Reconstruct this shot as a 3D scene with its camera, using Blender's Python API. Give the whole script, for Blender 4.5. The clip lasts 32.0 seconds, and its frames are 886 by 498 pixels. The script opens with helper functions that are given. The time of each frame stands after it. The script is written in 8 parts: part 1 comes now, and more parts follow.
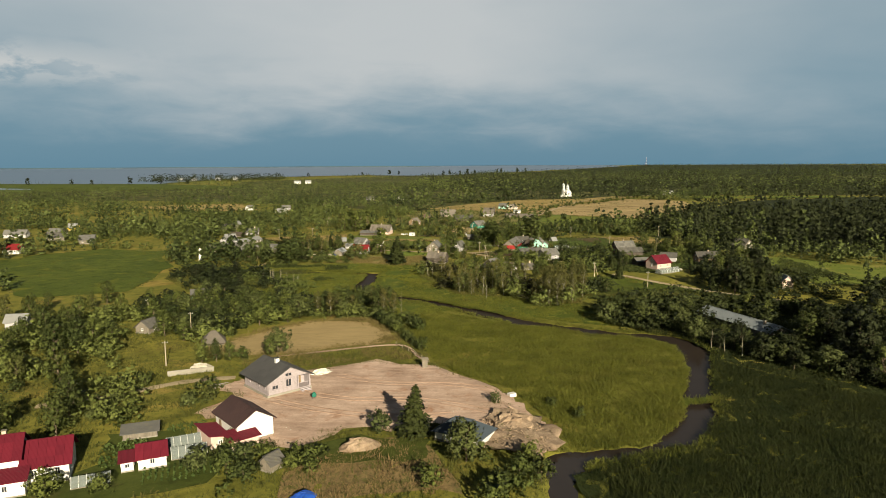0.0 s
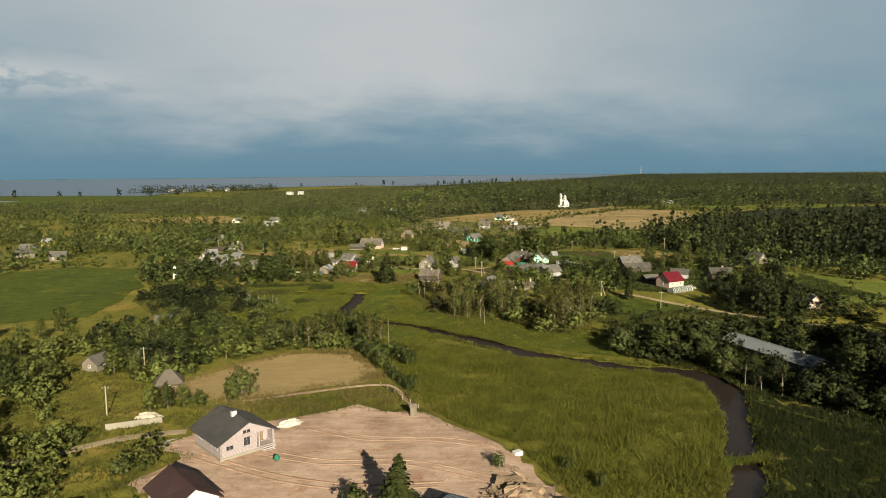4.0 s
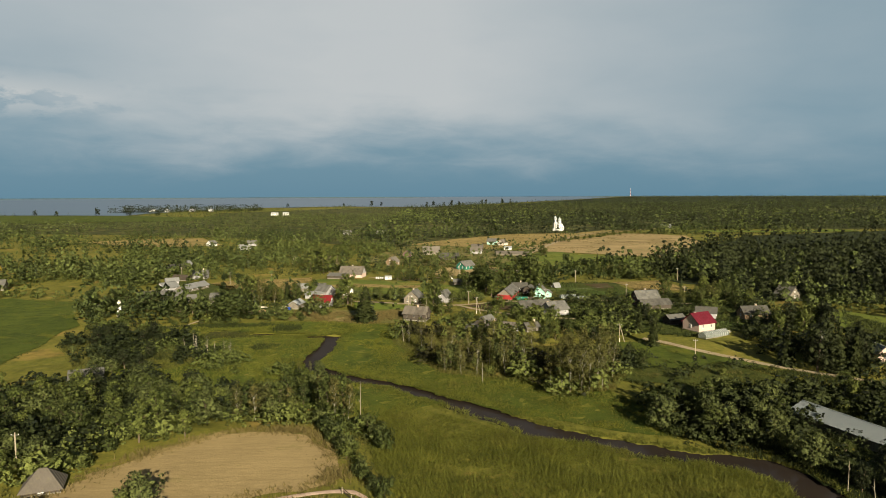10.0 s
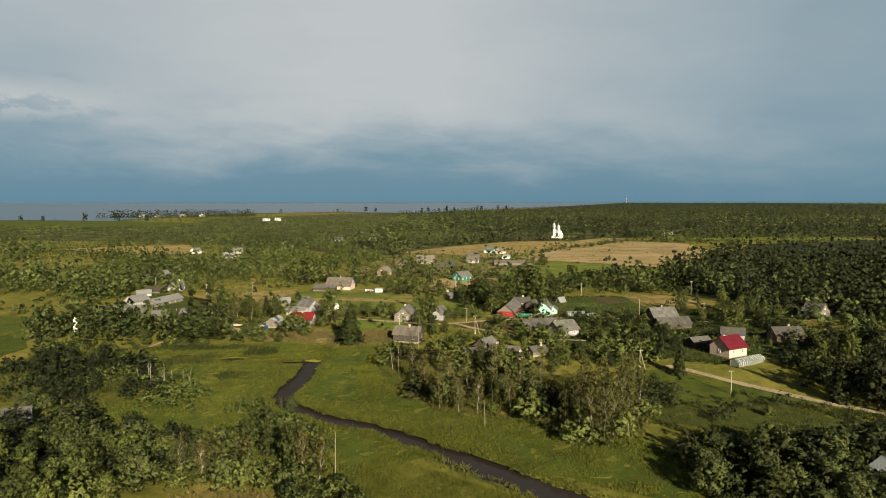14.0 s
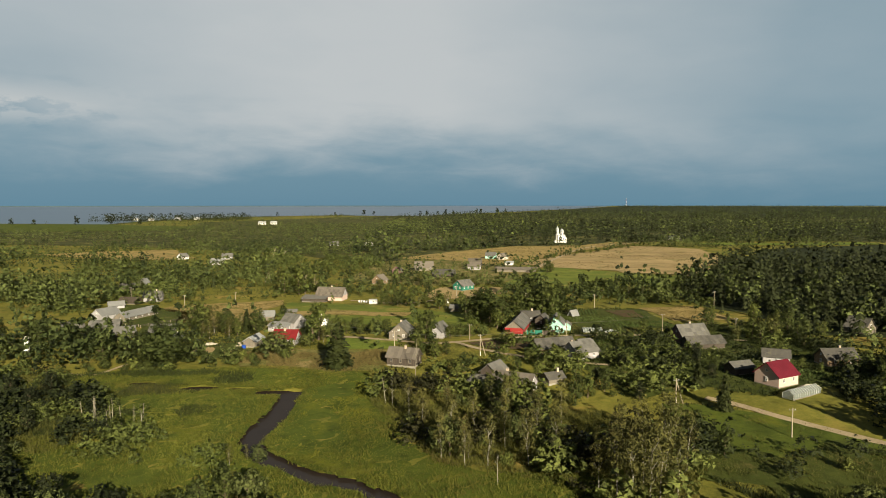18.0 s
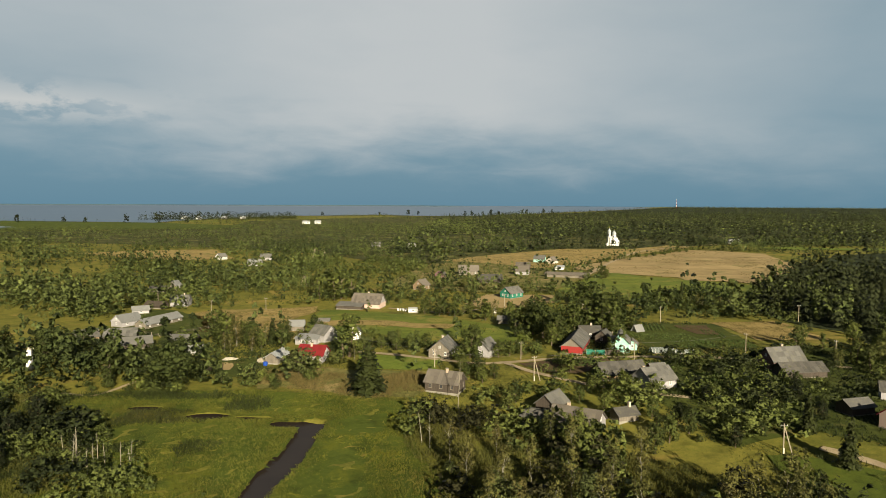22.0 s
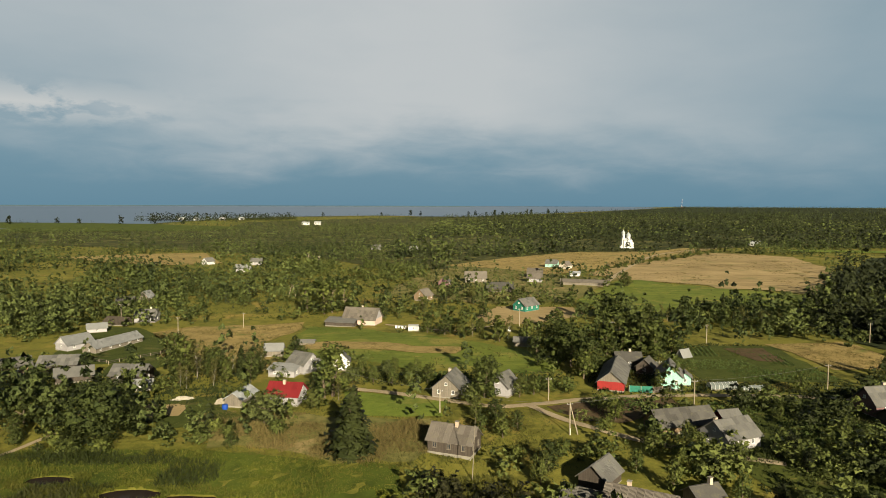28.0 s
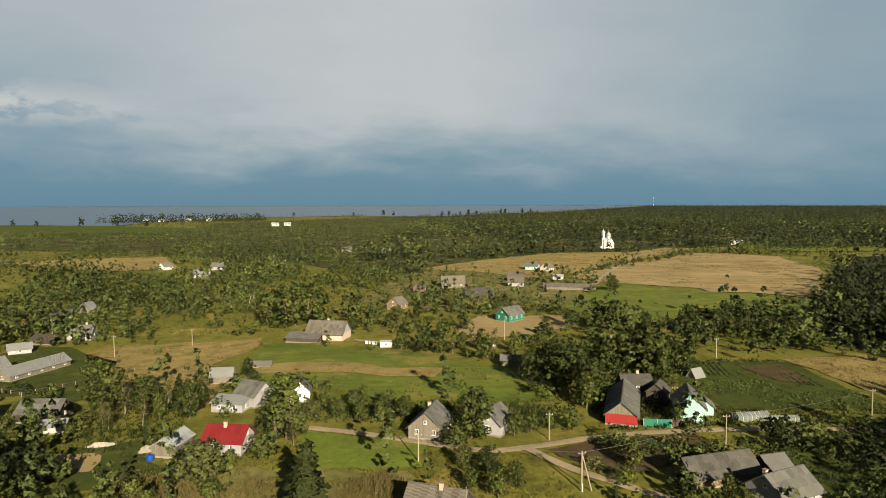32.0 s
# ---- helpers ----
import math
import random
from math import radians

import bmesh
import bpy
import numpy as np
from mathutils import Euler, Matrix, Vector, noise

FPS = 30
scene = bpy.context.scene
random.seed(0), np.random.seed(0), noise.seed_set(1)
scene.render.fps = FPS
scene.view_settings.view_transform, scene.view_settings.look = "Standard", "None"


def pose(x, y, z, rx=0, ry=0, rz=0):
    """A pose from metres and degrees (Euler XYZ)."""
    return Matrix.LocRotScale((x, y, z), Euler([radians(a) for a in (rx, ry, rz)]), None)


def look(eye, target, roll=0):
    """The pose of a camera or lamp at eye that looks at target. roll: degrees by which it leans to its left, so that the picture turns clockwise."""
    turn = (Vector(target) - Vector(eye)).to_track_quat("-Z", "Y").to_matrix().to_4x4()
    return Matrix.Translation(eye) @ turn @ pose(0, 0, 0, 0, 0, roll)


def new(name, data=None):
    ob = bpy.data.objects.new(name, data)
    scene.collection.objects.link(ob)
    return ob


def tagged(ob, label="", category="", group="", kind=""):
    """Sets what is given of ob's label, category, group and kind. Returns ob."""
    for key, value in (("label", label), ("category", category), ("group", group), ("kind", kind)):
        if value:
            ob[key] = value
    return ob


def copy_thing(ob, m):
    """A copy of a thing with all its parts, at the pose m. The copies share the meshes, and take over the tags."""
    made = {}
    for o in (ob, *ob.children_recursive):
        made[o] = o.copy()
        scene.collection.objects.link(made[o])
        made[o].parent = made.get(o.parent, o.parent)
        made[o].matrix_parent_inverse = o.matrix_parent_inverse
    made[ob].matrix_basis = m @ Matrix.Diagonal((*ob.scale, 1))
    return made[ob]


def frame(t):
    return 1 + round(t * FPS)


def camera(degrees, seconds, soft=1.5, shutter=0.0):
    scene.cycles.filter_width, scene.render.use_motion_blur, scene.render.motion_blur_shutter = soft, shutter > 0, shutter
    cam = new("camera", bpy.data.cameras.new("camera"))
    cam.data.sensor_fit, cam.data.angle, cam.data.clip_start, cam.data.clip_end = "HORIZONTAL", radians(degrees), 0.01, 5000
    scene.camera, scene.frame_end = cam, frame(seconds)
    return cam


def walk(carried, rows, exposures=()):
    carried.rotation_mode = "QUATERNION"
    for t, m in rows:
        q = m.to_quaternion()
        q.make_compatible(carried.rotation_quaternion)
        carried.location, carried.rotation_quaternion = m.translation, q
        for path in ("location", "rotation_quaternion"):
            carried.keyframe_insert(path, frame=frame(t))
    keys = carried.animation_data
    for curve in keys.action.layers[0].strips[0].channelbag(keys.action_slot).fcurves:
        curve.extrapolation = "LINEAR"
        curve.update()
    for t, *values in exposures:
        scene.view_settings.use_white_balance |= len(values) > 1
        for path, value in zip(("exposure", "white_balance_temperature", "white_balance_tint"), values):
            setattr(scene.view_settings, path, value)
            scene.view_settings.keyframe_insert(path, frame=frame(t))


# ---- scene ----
cam = camera(66.4, 32.0, 0.7)
PATH = [
    (0, (-1.056, 1.871, 44.394), (-1.052, 3.855, 44.145), -0.3),
    (1, (-0.663, 6.288, 44.33), (-0.659, 8.273, 44.082), -0.4),
    (2, (-0.439, 11.274, 44.419), (-0.432, 13.259, 44.178), -0.5),
    (3, (-0.571, 17.623, 44.611), (-0.559, 19.61, 44.38), -0.4),
    (3.5, (-0.323, 20.748, 44.64), (-0.308, 22.735, 44.414), -0.5),
    (5.5, (-0.228, 33.737, 44.595), (-0.199, 35.727, 44.394), -0.4),
    (6, (-0.271, 36.993, 44.584), (-0.239, 38.983, 44.39), -0.4),
    (7, (-0.248, 43.413, 44.708), (-0.21, 45.404, 44.524), -0.3),
    (8, (-0.243, 50.22, 44.724), (-0.198, 52.212, 44.55), -0.3),
    (9, (-0.04, 56.575, 44.755), (0.01, 58.567, 44.59), -0.2),
    (10, (0.257, 63.194, 44.731), (0.309, 65.187, 44.572), -0.2),
    (11, (0.551, 69.782, 44.762), (0.607, 71.776, 44.608), -0.2),
    (12, (0.673, 76.267, 44.818), (0.734, 78.26, 44.668), -0.2),
    (13, (0.693, 82.597, 44.784), (0.757, 84.591, 44.639), -0.1),
    (14, (0.926, 89.145, 44.835), (0.993, 91.139, 44.693), -0.0),
    (14.5, (0.974, 92.464, 44.855), (1.04, 94.458, 44.714), -0.0),
    (16.5, (1.049, 105.718, 44.933), (1.12, 107.712, 44.797), -0.1),
    (17, (1.119, 109.032, 44.931), (1.191, 111.027, 44.797), 0.0),
    (18, (1.206, 115.77, 44.903), (1.277, 117.764, 44.77), 0.0),
    (19, (1.243, 122.513, 44.841), (1.288, 124.508, 44.707), 0.0),
    (20, (1.082, 129.018, 44.843), (1.094, 131.013, 44.71), 0.1),
    (21, (0.981, 135.606, 44.827), (0.953, 137.601, 44.693), 0.2),
    (22, (1.087, 142.306, 44.809), (1.027, 144.301, 44.676), 0.3),
    (23, (1.066, 149.066, 44.786), (0.993, 151.06, 44.652), 0.2),
    (24, (0.906, 155.196, 44.782), (0.833, 157.191, 44.65), 0.2),
    (25, (0.537, 161.35, 44.776), (0.465, 163.344, 44.644), 0.2),
    (25.5, (0.265, 164.543, 44.772), (0.194, 166.537, 44.639), 0.1),
    (27.5, (-0.885, 177.683, 44.723), (-0.953, 179.677, 44.591), 0.1),
    (28, (-1.037, 180.992, 44.709), (-1.105, 182.987, 44.577), 0.2),
    (29, (-1.107, 187.77, 44.74), (-1.175, 189.765, 44.608), 0.2),
    (30, (-1.302, 194.506, 44.725), (-1.368, 196.5, 44.592), -0.0),
    (31, (-1.736, 201.023, 44.707), (-1.767, 203.018, 44.573), -0.0),
    (32, (-2.659, 207.455, 44.693), (-2.648, 209.451, 44.56), -0.1),
]
walk(cam, [(t, look(eye, target, roll)) for t, eye, target, roll in PATH], [(0, 1.05), (32, 1.05)])

# ---- world, sun ----
SUN_AZ, SUN_EL = 161.5, 20.5
to_sun = Vector((math.sin(radians(SUN_AZ)) * math.cos(radians(SUN_EL)), math.cos(radians(SUN_AZ)) * math.cos(radians(SUN_EL)), math.sin(radians(SUN_EL))))
sun = new("sun", bpy.data.lights.new("sun", "SUN"))
sun.data.energy, sun.data.angle, sun.data.color = 5.0, radians(0.6), (1.0, 0.87, 0.68)
sun.matrix_world = look(to_sun * 400, (0, 0, 0))

world = bpy.data.worlds.new("sky")
scene.world = world
world.use_nodes = True


class Nodes:
    """A small writer for node trees."""

    def __init__(self, tree):
        self.tree = tree
        tree.nodes.clear()

    def add(self, kind, **inputs):
        n = self.tree.nodes.new(kind)
        for key, value in inputs.items():
            self.put(n, key, value)
        return n

    def put(self, n, key, value):
        socket = n.inputs[int(key[1:])] if key[0] == "i" and key[1:].isdigit() else n.inputs[key.replace("_", " ")]
        if isinstance(value, bpy.types.NodeSocket):
            self.tree.links.new(value, socket)
        else:
            socket.default_value = value

    def math(self, op, a, b=0.0, clamp=False):
        n = self.add("ShaderNodeMath", i0=a, i1=b)
        n.operation, n.use_clamp = op, clamp
        return n.outputs[0]

    def mix(self, fac, a, b, blend="MIX"):
        n = self.tree.nodes.new("ShaderNodeMix")
        n.data_type, n.blend_type = "RGBA", blend
        for socket, value in ((n.inputs[0], fac), (n.inputs[6], a), (n.inputs[7], b)):
            if isinstance(value, bpy.types.NodeSocket):
                self.tree.links.new(value, socket)
            else:
                socket.default_value = (*value, 1) if isinstance(value, tuple) and len(value) == 3 else value
        return n.outputs[2]

    def ramp(self, fac, *stops):
        n = self.add("ShaderNodeValToRGB", Fac=fac)
        e = n.color_ramp.elements
        while len(e) < len(stops):
            e.new(0.5)
        for k, (p, c) in zip(e, stops):
            k.position, k.color = p, (*c, 1) if isinstance(c, tuple) else (c, c, c, 1)
        return n.outputs[0]

    def noise(self, vector, scale, detail=4.0, rough=0.55, warp=0.0):
        n = self.add("ShaderNodeTexNoise", Vector=vector, Scale=scale, Detail=detail, Roughness=rough, Distortion=warp)
        return n.outputs[0]

    def stretch(self, vector, x, y, z, rz=0.0):
        n = self.add("ShaderNodeMapping", Vector=vector)
        n.inputs["Scale"].default_value = (x, y, z)
        n.inputs["Rotation"].default_value = (0, 0, rz)
        return n.outputs[0]


w = Nodes(world.node_tree)
coord = w.add("ShaderNodeTexCoord").outputs["Generated"]
nishita = w.add("ShaderNodeTexSky")
nishita.sky_type, nishita.sun_disc = "NISHITA", False
nishita.sun_elevation, nishita.sun_rotation = radians(SUN_EL), radians(SUN_AZ)
axes = w.add("ShaderNodeSeparateXYZ", Vector=coord)
up = axes.outputs[2]
# rain-blue near the horizon, a pale cloud sheet above with a ragged lower edge, thinner to both sides
east = axes.outputs[0]
broad = w.noise(w.stretch(coord, 1.5, 1.5, 5.0), 1.7, 4.0, 0.5, 0.2)
ragged_edge = w.noise(w.stretch(coord, 4.0, 4.0, 15.0), 2.2, 7.0, 0.58, 0.35)
base_line = w.math("SUBTRACT", 0.054, w.math("MULTIPLY", east, 0.035))
over = w.math("SUBTRACT", up, base_line)
over = w.math("ADD", over, w.math("MULTIPLY", w.math("SUBTRACT", ragged_edge, 0.5), 0.085))
over = w.math("ADD", over, w.math("MULTIPLY", w.math("SUBTRACT", broad, 0.5), 0.15))
lit = w.add("ShaderNodeMapRange", i0=over, i1=-0.035, i2=0.085, i3=0.0, i4=1.0)
lit.interpolation_type = "SMOOTHSTEP"
thin_right = w.math("MULTIPLY", w.math("MAXIMUM", w.math("SUBTRACT", east, 0.02), 0.0), 1.55)
thin_left = w.math("MULTIPLY", w.math("MAXIMUM", w.math("SUBTRACT", w.math("MULTIPLY", east, -1.0), 0.12), 0.0), 1.0)
wings = w.math("SUBTRACT", w.math("SUBTRACT", 0.98, thin_right), thin_left)
wings = w.math("MAXIMUM", w.math("ADD", wings, w.math("MULTIPLY", w.math("SUBTRACT", broad, 0.5), 0.5)), 0.22)
veil = w.noise(w.stretch(coord, 1.2, 1.2, 3.2), 3.0, 6.0, 0.55)
wings = w.math("ADD", wings, w.math("MULTIPLY", w.math("SUBTRACT", veil, 0.5), 0.35), True)
rain = w.ramp(up, (0.0, (0.150, 0.290, 0.385)), (0.09, (0.205, 0.345, 0.430)), (0.22, (0.235, 0.362, 0.438)), (0.6, (0.30, 0.37, 0.42)))
cloud = w.mix(w.math("MULTIPLY", lit.outputs[0], wings, True), rain, (0.60, 0.635, 0.645))
puff = w.noise(w.stretch(coord, 3.4, 3.4, 8.0), 4.2, 8.0, 0.6, 0.15)
low = w.math("MULTIPLY", w.math("SUBTRACT", 1.0, w.math("MULTIPLY", w.math("ABSOLUTE", w.math("SUBTRACT", up, 0.126)), 30.0), True), w.math("MULTIPLY", w.math("SUBTRACT", w.math("MULTIPLY", east, -1.0), 0.33), 5.0, True))
low = w.math("MULTIPLY", low, w.math("MULTIPLY", w.math("SUBTRACT", puff, 0.40), 10.0, True))
cloud = w.mix(w.math("MULTIPLY", low, 0.95), cloud, (0.66, 0.68, 0.67))
# the cloud sheet stands ahead; overhead and behind, where the sun is, the sky is clear
ahead = w.add("ShaderNodeMapRange", i0=axes.outputs[1], i1=0.1, i2=0.6, i3=0.0, i4=1.0)
aloft = w.add("ShaderNodeMapRange", i0=up, i1=0.42, i2=0.75, i3=1.0, i4=0.0)
cover = w.math("MULTIPLY", w.math("MULTIPLY", ahead.outputs[0], aloft.outputs[0]), 0.96)
sky = w.mix(cover, w.mix(1.0, nishita.outputs[0], (0.032, 0.032, 0.032), "MULTIPLY"), cloud)
w.add("ShaderNodeOutputWorld", Surface=w.add("ShaderNodeBackground", Color=sky, Strength=0.430).outputs[0])


# ---- materials ----
def material(name):
    m = bpy.data.materials.new(name)
    m.use_nodes = True
    return m, Nodes(m.node_tree)


def finish(n, color, rough=0.8, height=None, depth=0.02, metal=0.0, strength=0.6, spec=0.3):
    b = n.add("ShaderNodeBsdfPrincipled", Roughness=rough, Metallic=metal)
    n.put(b, "Base_Color", color)
    b.inputs["Specular IOR Level"].default_value = spec
    if height is not None:
        n.put(b, "Normal", n.add("ShaderNodeBump", Strength=strength, Distance=depth, Height=height).outputs[0])
    n.add("ShaderNodeOutputMaterial", Surface=b.outputs[0])
    return b


def place(n):
    return n.add("ShaderNodeNewGeometry").outputs["Position"]


def soil(name, dark, pale, green=None, fine=1.4, coarse=0.06, share=0.5, streak=None, depth=0.12, rough_=3.0):
    """Ground covers: two tones mottled at two scales, with a third where weeds come through."""
    m, n = material(name)
    p = place(n)
    a = n.noise(p, coarse, 5.0, 0.6)
    q = n.stretch(p, *streak) if streak else p
    b = n.noise(q, fine, 6.0, 0.7)
    fac = n.math("ADD", n.math("MULTIPLY", a, 0.9), n.math("MULTIPLY", b, 0.75))
    fac = n.math("MULTIPLY", n.math("SUBTRACT", fac, 0.45), 1.35, True)
    c = n.mix(n.math("MULTIPLY", n.math("SUBTRACT", fac, 0.15), 1.4, True), dark, pale)
    if green:
        g = n.noise(p, coarse * 2.3, 6.0, 0.65, 0.4)
        g = n.math("MULTIPLY", n.math("SUBTRACT", g, share), 9.0, True)
        c = n.mix(g, c, green)
    tussock = n.noise(p, max(coarse * 6, 0.16), 4.0, 0.65, 0.3)
    c = n.mix(n.math("MULTIPLY", n.math("SUBTRACT", 0.52, tussock), rough_, True), c, tuple(0.55 * v for v in dark))
    speck = n.noise(p, fine * 5, 2.0, 0.6)
    c = n.mix(n.math("MULTIPLY", n.math("SUBTRACT", speck, 0.5), 1.1, True), c, tuple(0.45 * v for v in dark))
    finish(n, c, 0.95, n.math("ADD", b, n.math("MULTIPLY", speck, 0.5)), depth, spec=0.1)
    return m


M = {}
M["ground"] = soil("rough_grassland", (0.093, 0.105, 0.016), (0.231, 0.206, 0.037), (0.288, 0.209, 0.054), 0.7, 0.022, 0.56, None, 0.3)
M["meadow"] = soil("mown_meadow", (0.084, 0.128, 0.016), (0.184, 0.223, 0.033), (0.198, 0.201, 0.042), 0.6, 0.03, 0.56, None, 0.25, rough_=1.6)
M["hay"] = soil("streaked_hay_meadow", (0.067, 0.103, 0.015), (0.181, 0.206, 0.032), (0.226, 0.206, 0.048), 0.22, 0.035, 0.54, (0.12, 1.3, 1.0), 0.2, rough_=1.6)
M["lawn"] = soil("yard_grass", (0.037, 0.052, 0.009), (0.079, 0.093, 0.017), (0.122, 0.110, 0.033), 0.9, 0.05, 0.58)
M["tan"] = soil("ripe_stubble", (0.190, 0.142, 0.060), (0.430, 0.325, 0.150), (0.210, 0.185, 0.068), 0.20, 0.030, 0.54, (0.14, 1.6, 1.0), 0.15, rough_=0.8)
M["straw"] = soil("dry_tall_grass", (0.217, 0.167, 0.055), (0.378, 0.281, 0.101), (0.138, 0.148, 0.035), 0.8, 0.04, 0.56)
M["tilled"] = soil("tilled_field", (0.242, 0.183, 0.080), (0.386, 0.291, 0.132), (0.194, 0.172, 0.053), 0.7, 0.03, 0.62, (0.3, 1.6, 1.0), rough_=0.8)
M["sand"] = soil("bulldozed_sand", (0.255, 0.170, 0.112), (0.620, 0.465, 0.345), (0.330, 0.195, 0.118), 0.5, 0.085, 0.57, (0.30, 1.5, 1.0), 0.12, rough_=1.2)
M["rut"] = soil("rutted_sand", (0.275, 0.179, 0.115), (0.55, 0.39, 0.275), None, 0.9, 0.2, 0.5, None, 0.1, rough_=1.0)
M["gravel"] = soil("gravel_track", (0.265, 0.211, 0.123), (0.429, 0.351, 0.219), (0.109, 0.101, 0.033), 2.0, 0.2, 0.66, rough_=0.8)
M["earth"] = soil("garden_earth", (0.066, 0.047, 0.023), (0.125, 0.086, 0.043), (0.062, 0.078, 0.020), 1.5, 0.15, 0.56)
M["marsh"] = soil("marsh_sward", (0.045, 0.067, 0.009), (0.094, 0.118, 0.016), (0.118, 0.127, 0.013), 0.8, 0.035, 0.55)
M["litter"] = soil("forest_clearing_grass", (0.030, 0.036, 0.010), (0.085, 0.090, 0.024), (0.170, 0.155, 0.045), 0.5, 0.018, 0.52)
# dark floor takes the mean colour of crowns, as far trees stand sparse
M["crownfloor"] = soil("dark_crown_toned_floor", (0.018, 0.024, 0.008), (0.040, 0.050, 0.016), None, 0.5, 0.012)
# wet ground beyond the river, its colour lowered further to imitate shade
M["wet"] = soil("shade_darkened_wet_ground", (0.012, 0.019, 0.005), (0.036, 0.048, 0.011), None, 1.0, 0.06)
M["drymix"] = soil("dry_village_grass", (0.09, 0.101, 0.024), (0.236, 0.205, 0.069), (0.285, 0.215, 0.090), 0.6, 0.05, 0.54)
M["rust"] = soil("rusty_weeds", (0.135, 0.098, 0.042), (0.290, 0.205, 0.090), (0.120, 0.120, 0.034), 1.3, 0.12, 0.53)
M["heap"] = soil("pale_rubble", (0.190, 0.135, 0.085), (0.350, 0.270, 0.178), (0.100, 0.095, 0.035), 1.2, 0.3, 0.58, rough_=2.2)
M["lime"] = soil("white_lime_heap", (0.436, 0.421, 0.334), (0.590, 0.576, 0.465), None, 1.5, 0.4, rough_=0.8)


def plant(name, base, alt, dry=None, clear=0.22, patch=0.11, contrast=1.1):
    """Leaves: tone by plant, by spray and by stand, with shade in the gaps painted dark; some light comes through."""
    m, n = material(name)
    geo = n.add("ShaderNodeNewGeometry")
    who = n.add("ShaderNodeObjectInfo").outputs["Random"]
    stand = n.noise(geo.outputs["Position"], patch, 5.0, 0.72)
    grain = n.noise(geo.outputs["Position"], 1.6, 3.0, 0.7)
    tone = n.math("ADD", n.math("MULTIPLY", n.math("SUBTRACT", stand, 0.5), contrast), n.math("MULTIPLY", n.math("SUBTRACT", grain, 0.5), 0.8))
    tone = n.math("ADD", tone, n.math("MULTIPLY", n.math("SUBTRACT", geo.outputs["Random Per Island"], 0.5), 0.22))
    f = n.math("ADD", n.math("ADD", tone, n.math("MULTIPLY", n.math("SUBTRACT", who, 0.5), 0.4)), 0.46, True)
    c = n.mix(f, base, alt)
    if dry:
        d = n.math("MULTIPLY", n.math("SUBTRACT", n.noise(geo.outputs["Position"], patch * 0.45, 2.0), 0.56), 6.0, True)
        c = n.mix(n.math("MULTIPLY", d, 0.75), c, dry)
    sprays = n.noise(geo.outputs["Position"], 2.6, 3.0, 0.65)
    # colour darkened at noise hollows stands in for shade between sprays
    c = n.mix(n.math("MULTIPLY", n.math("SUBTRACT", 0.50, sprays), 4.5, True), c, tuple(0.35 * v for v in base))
    relief = n.add("ShaderNodeBump", Strength=0.9, Distance=0.45, Height=sprays)
    b = n.add("ShaderNodeBsdfPrincipled", Roughness=0.62, Normal=relief.outputs[0])
    n.put(b, "Base_Color", c)
    b.inputs["Specular IOR Level"].default_value = 0.18
    t = n.add("ShaderNodeBsdfTranslucent", Color=c)
    s = n.add("ShaderNodeMixShader", Fac=clear, i1=b.outputs[0], i2=t.outputs[0])
    n.add("ShaderNodeOutputMaterial", Surface=s.outputs[0])
    return m


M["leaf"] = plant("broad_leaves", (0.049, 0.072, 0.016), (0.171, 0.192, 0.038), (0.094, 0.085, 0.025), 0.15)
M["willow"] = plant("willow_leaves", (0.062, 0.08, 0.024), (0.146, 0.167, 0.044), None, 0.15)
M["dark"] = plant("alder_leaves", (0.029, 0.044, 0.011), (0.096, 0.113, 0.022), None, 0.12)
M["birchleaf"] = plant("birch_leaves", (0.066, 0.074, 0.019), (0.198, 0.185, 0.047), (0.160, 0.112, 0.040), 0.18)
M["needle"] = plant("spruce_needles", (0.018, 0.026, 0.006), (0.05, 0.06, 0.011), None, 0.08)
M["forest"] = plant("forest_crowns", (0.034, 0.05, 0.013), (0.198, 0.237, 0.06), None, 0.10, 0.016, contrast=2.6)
# darker copy of the forest crowns: shade is put into the colour
M["forestdim"] = plant("shade_darkened_crowns", (0.011, 0.016, 0.005), (0.037, 0.046, 0.012), None, 0.08, 0.016, contrast=2.6)
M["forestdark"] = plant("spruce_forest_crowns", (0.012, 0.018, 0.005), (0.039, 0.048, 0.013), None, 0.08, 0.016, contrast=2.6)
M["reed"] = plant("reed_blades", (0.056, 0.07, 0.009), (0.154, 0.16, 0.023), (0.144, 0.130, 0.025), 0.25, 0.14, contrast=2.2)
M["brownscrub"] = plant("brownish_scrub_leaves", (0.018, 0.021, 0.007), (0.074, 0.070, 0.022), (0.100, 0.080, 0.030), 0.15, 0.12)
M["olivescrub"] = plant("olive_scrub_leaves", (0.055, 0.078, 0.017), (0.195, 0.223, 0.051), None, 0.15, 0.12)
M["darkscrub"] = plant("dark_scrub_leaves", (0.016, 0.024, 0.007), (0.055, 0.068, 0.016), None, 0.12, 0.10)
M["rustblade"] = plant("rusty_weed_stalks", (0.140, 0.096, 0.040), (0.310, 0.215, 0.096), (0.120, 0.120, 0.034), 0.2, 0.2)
# a darker sward, with the shade beyond the river painted into its green
M["reeddark"] = plant("shade_darkened_sedge", (0.01, 0.018, 0.003), (0.036, 0.043, 0.008), None, 0.2, 0.14, contrast=2.2)
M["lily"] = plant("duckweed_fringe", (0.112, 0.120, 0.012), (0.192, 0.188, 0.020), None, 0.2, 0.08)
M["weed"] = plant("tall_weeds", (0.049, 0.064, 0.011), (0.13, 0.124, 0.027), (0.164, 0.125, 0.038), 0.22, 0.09)
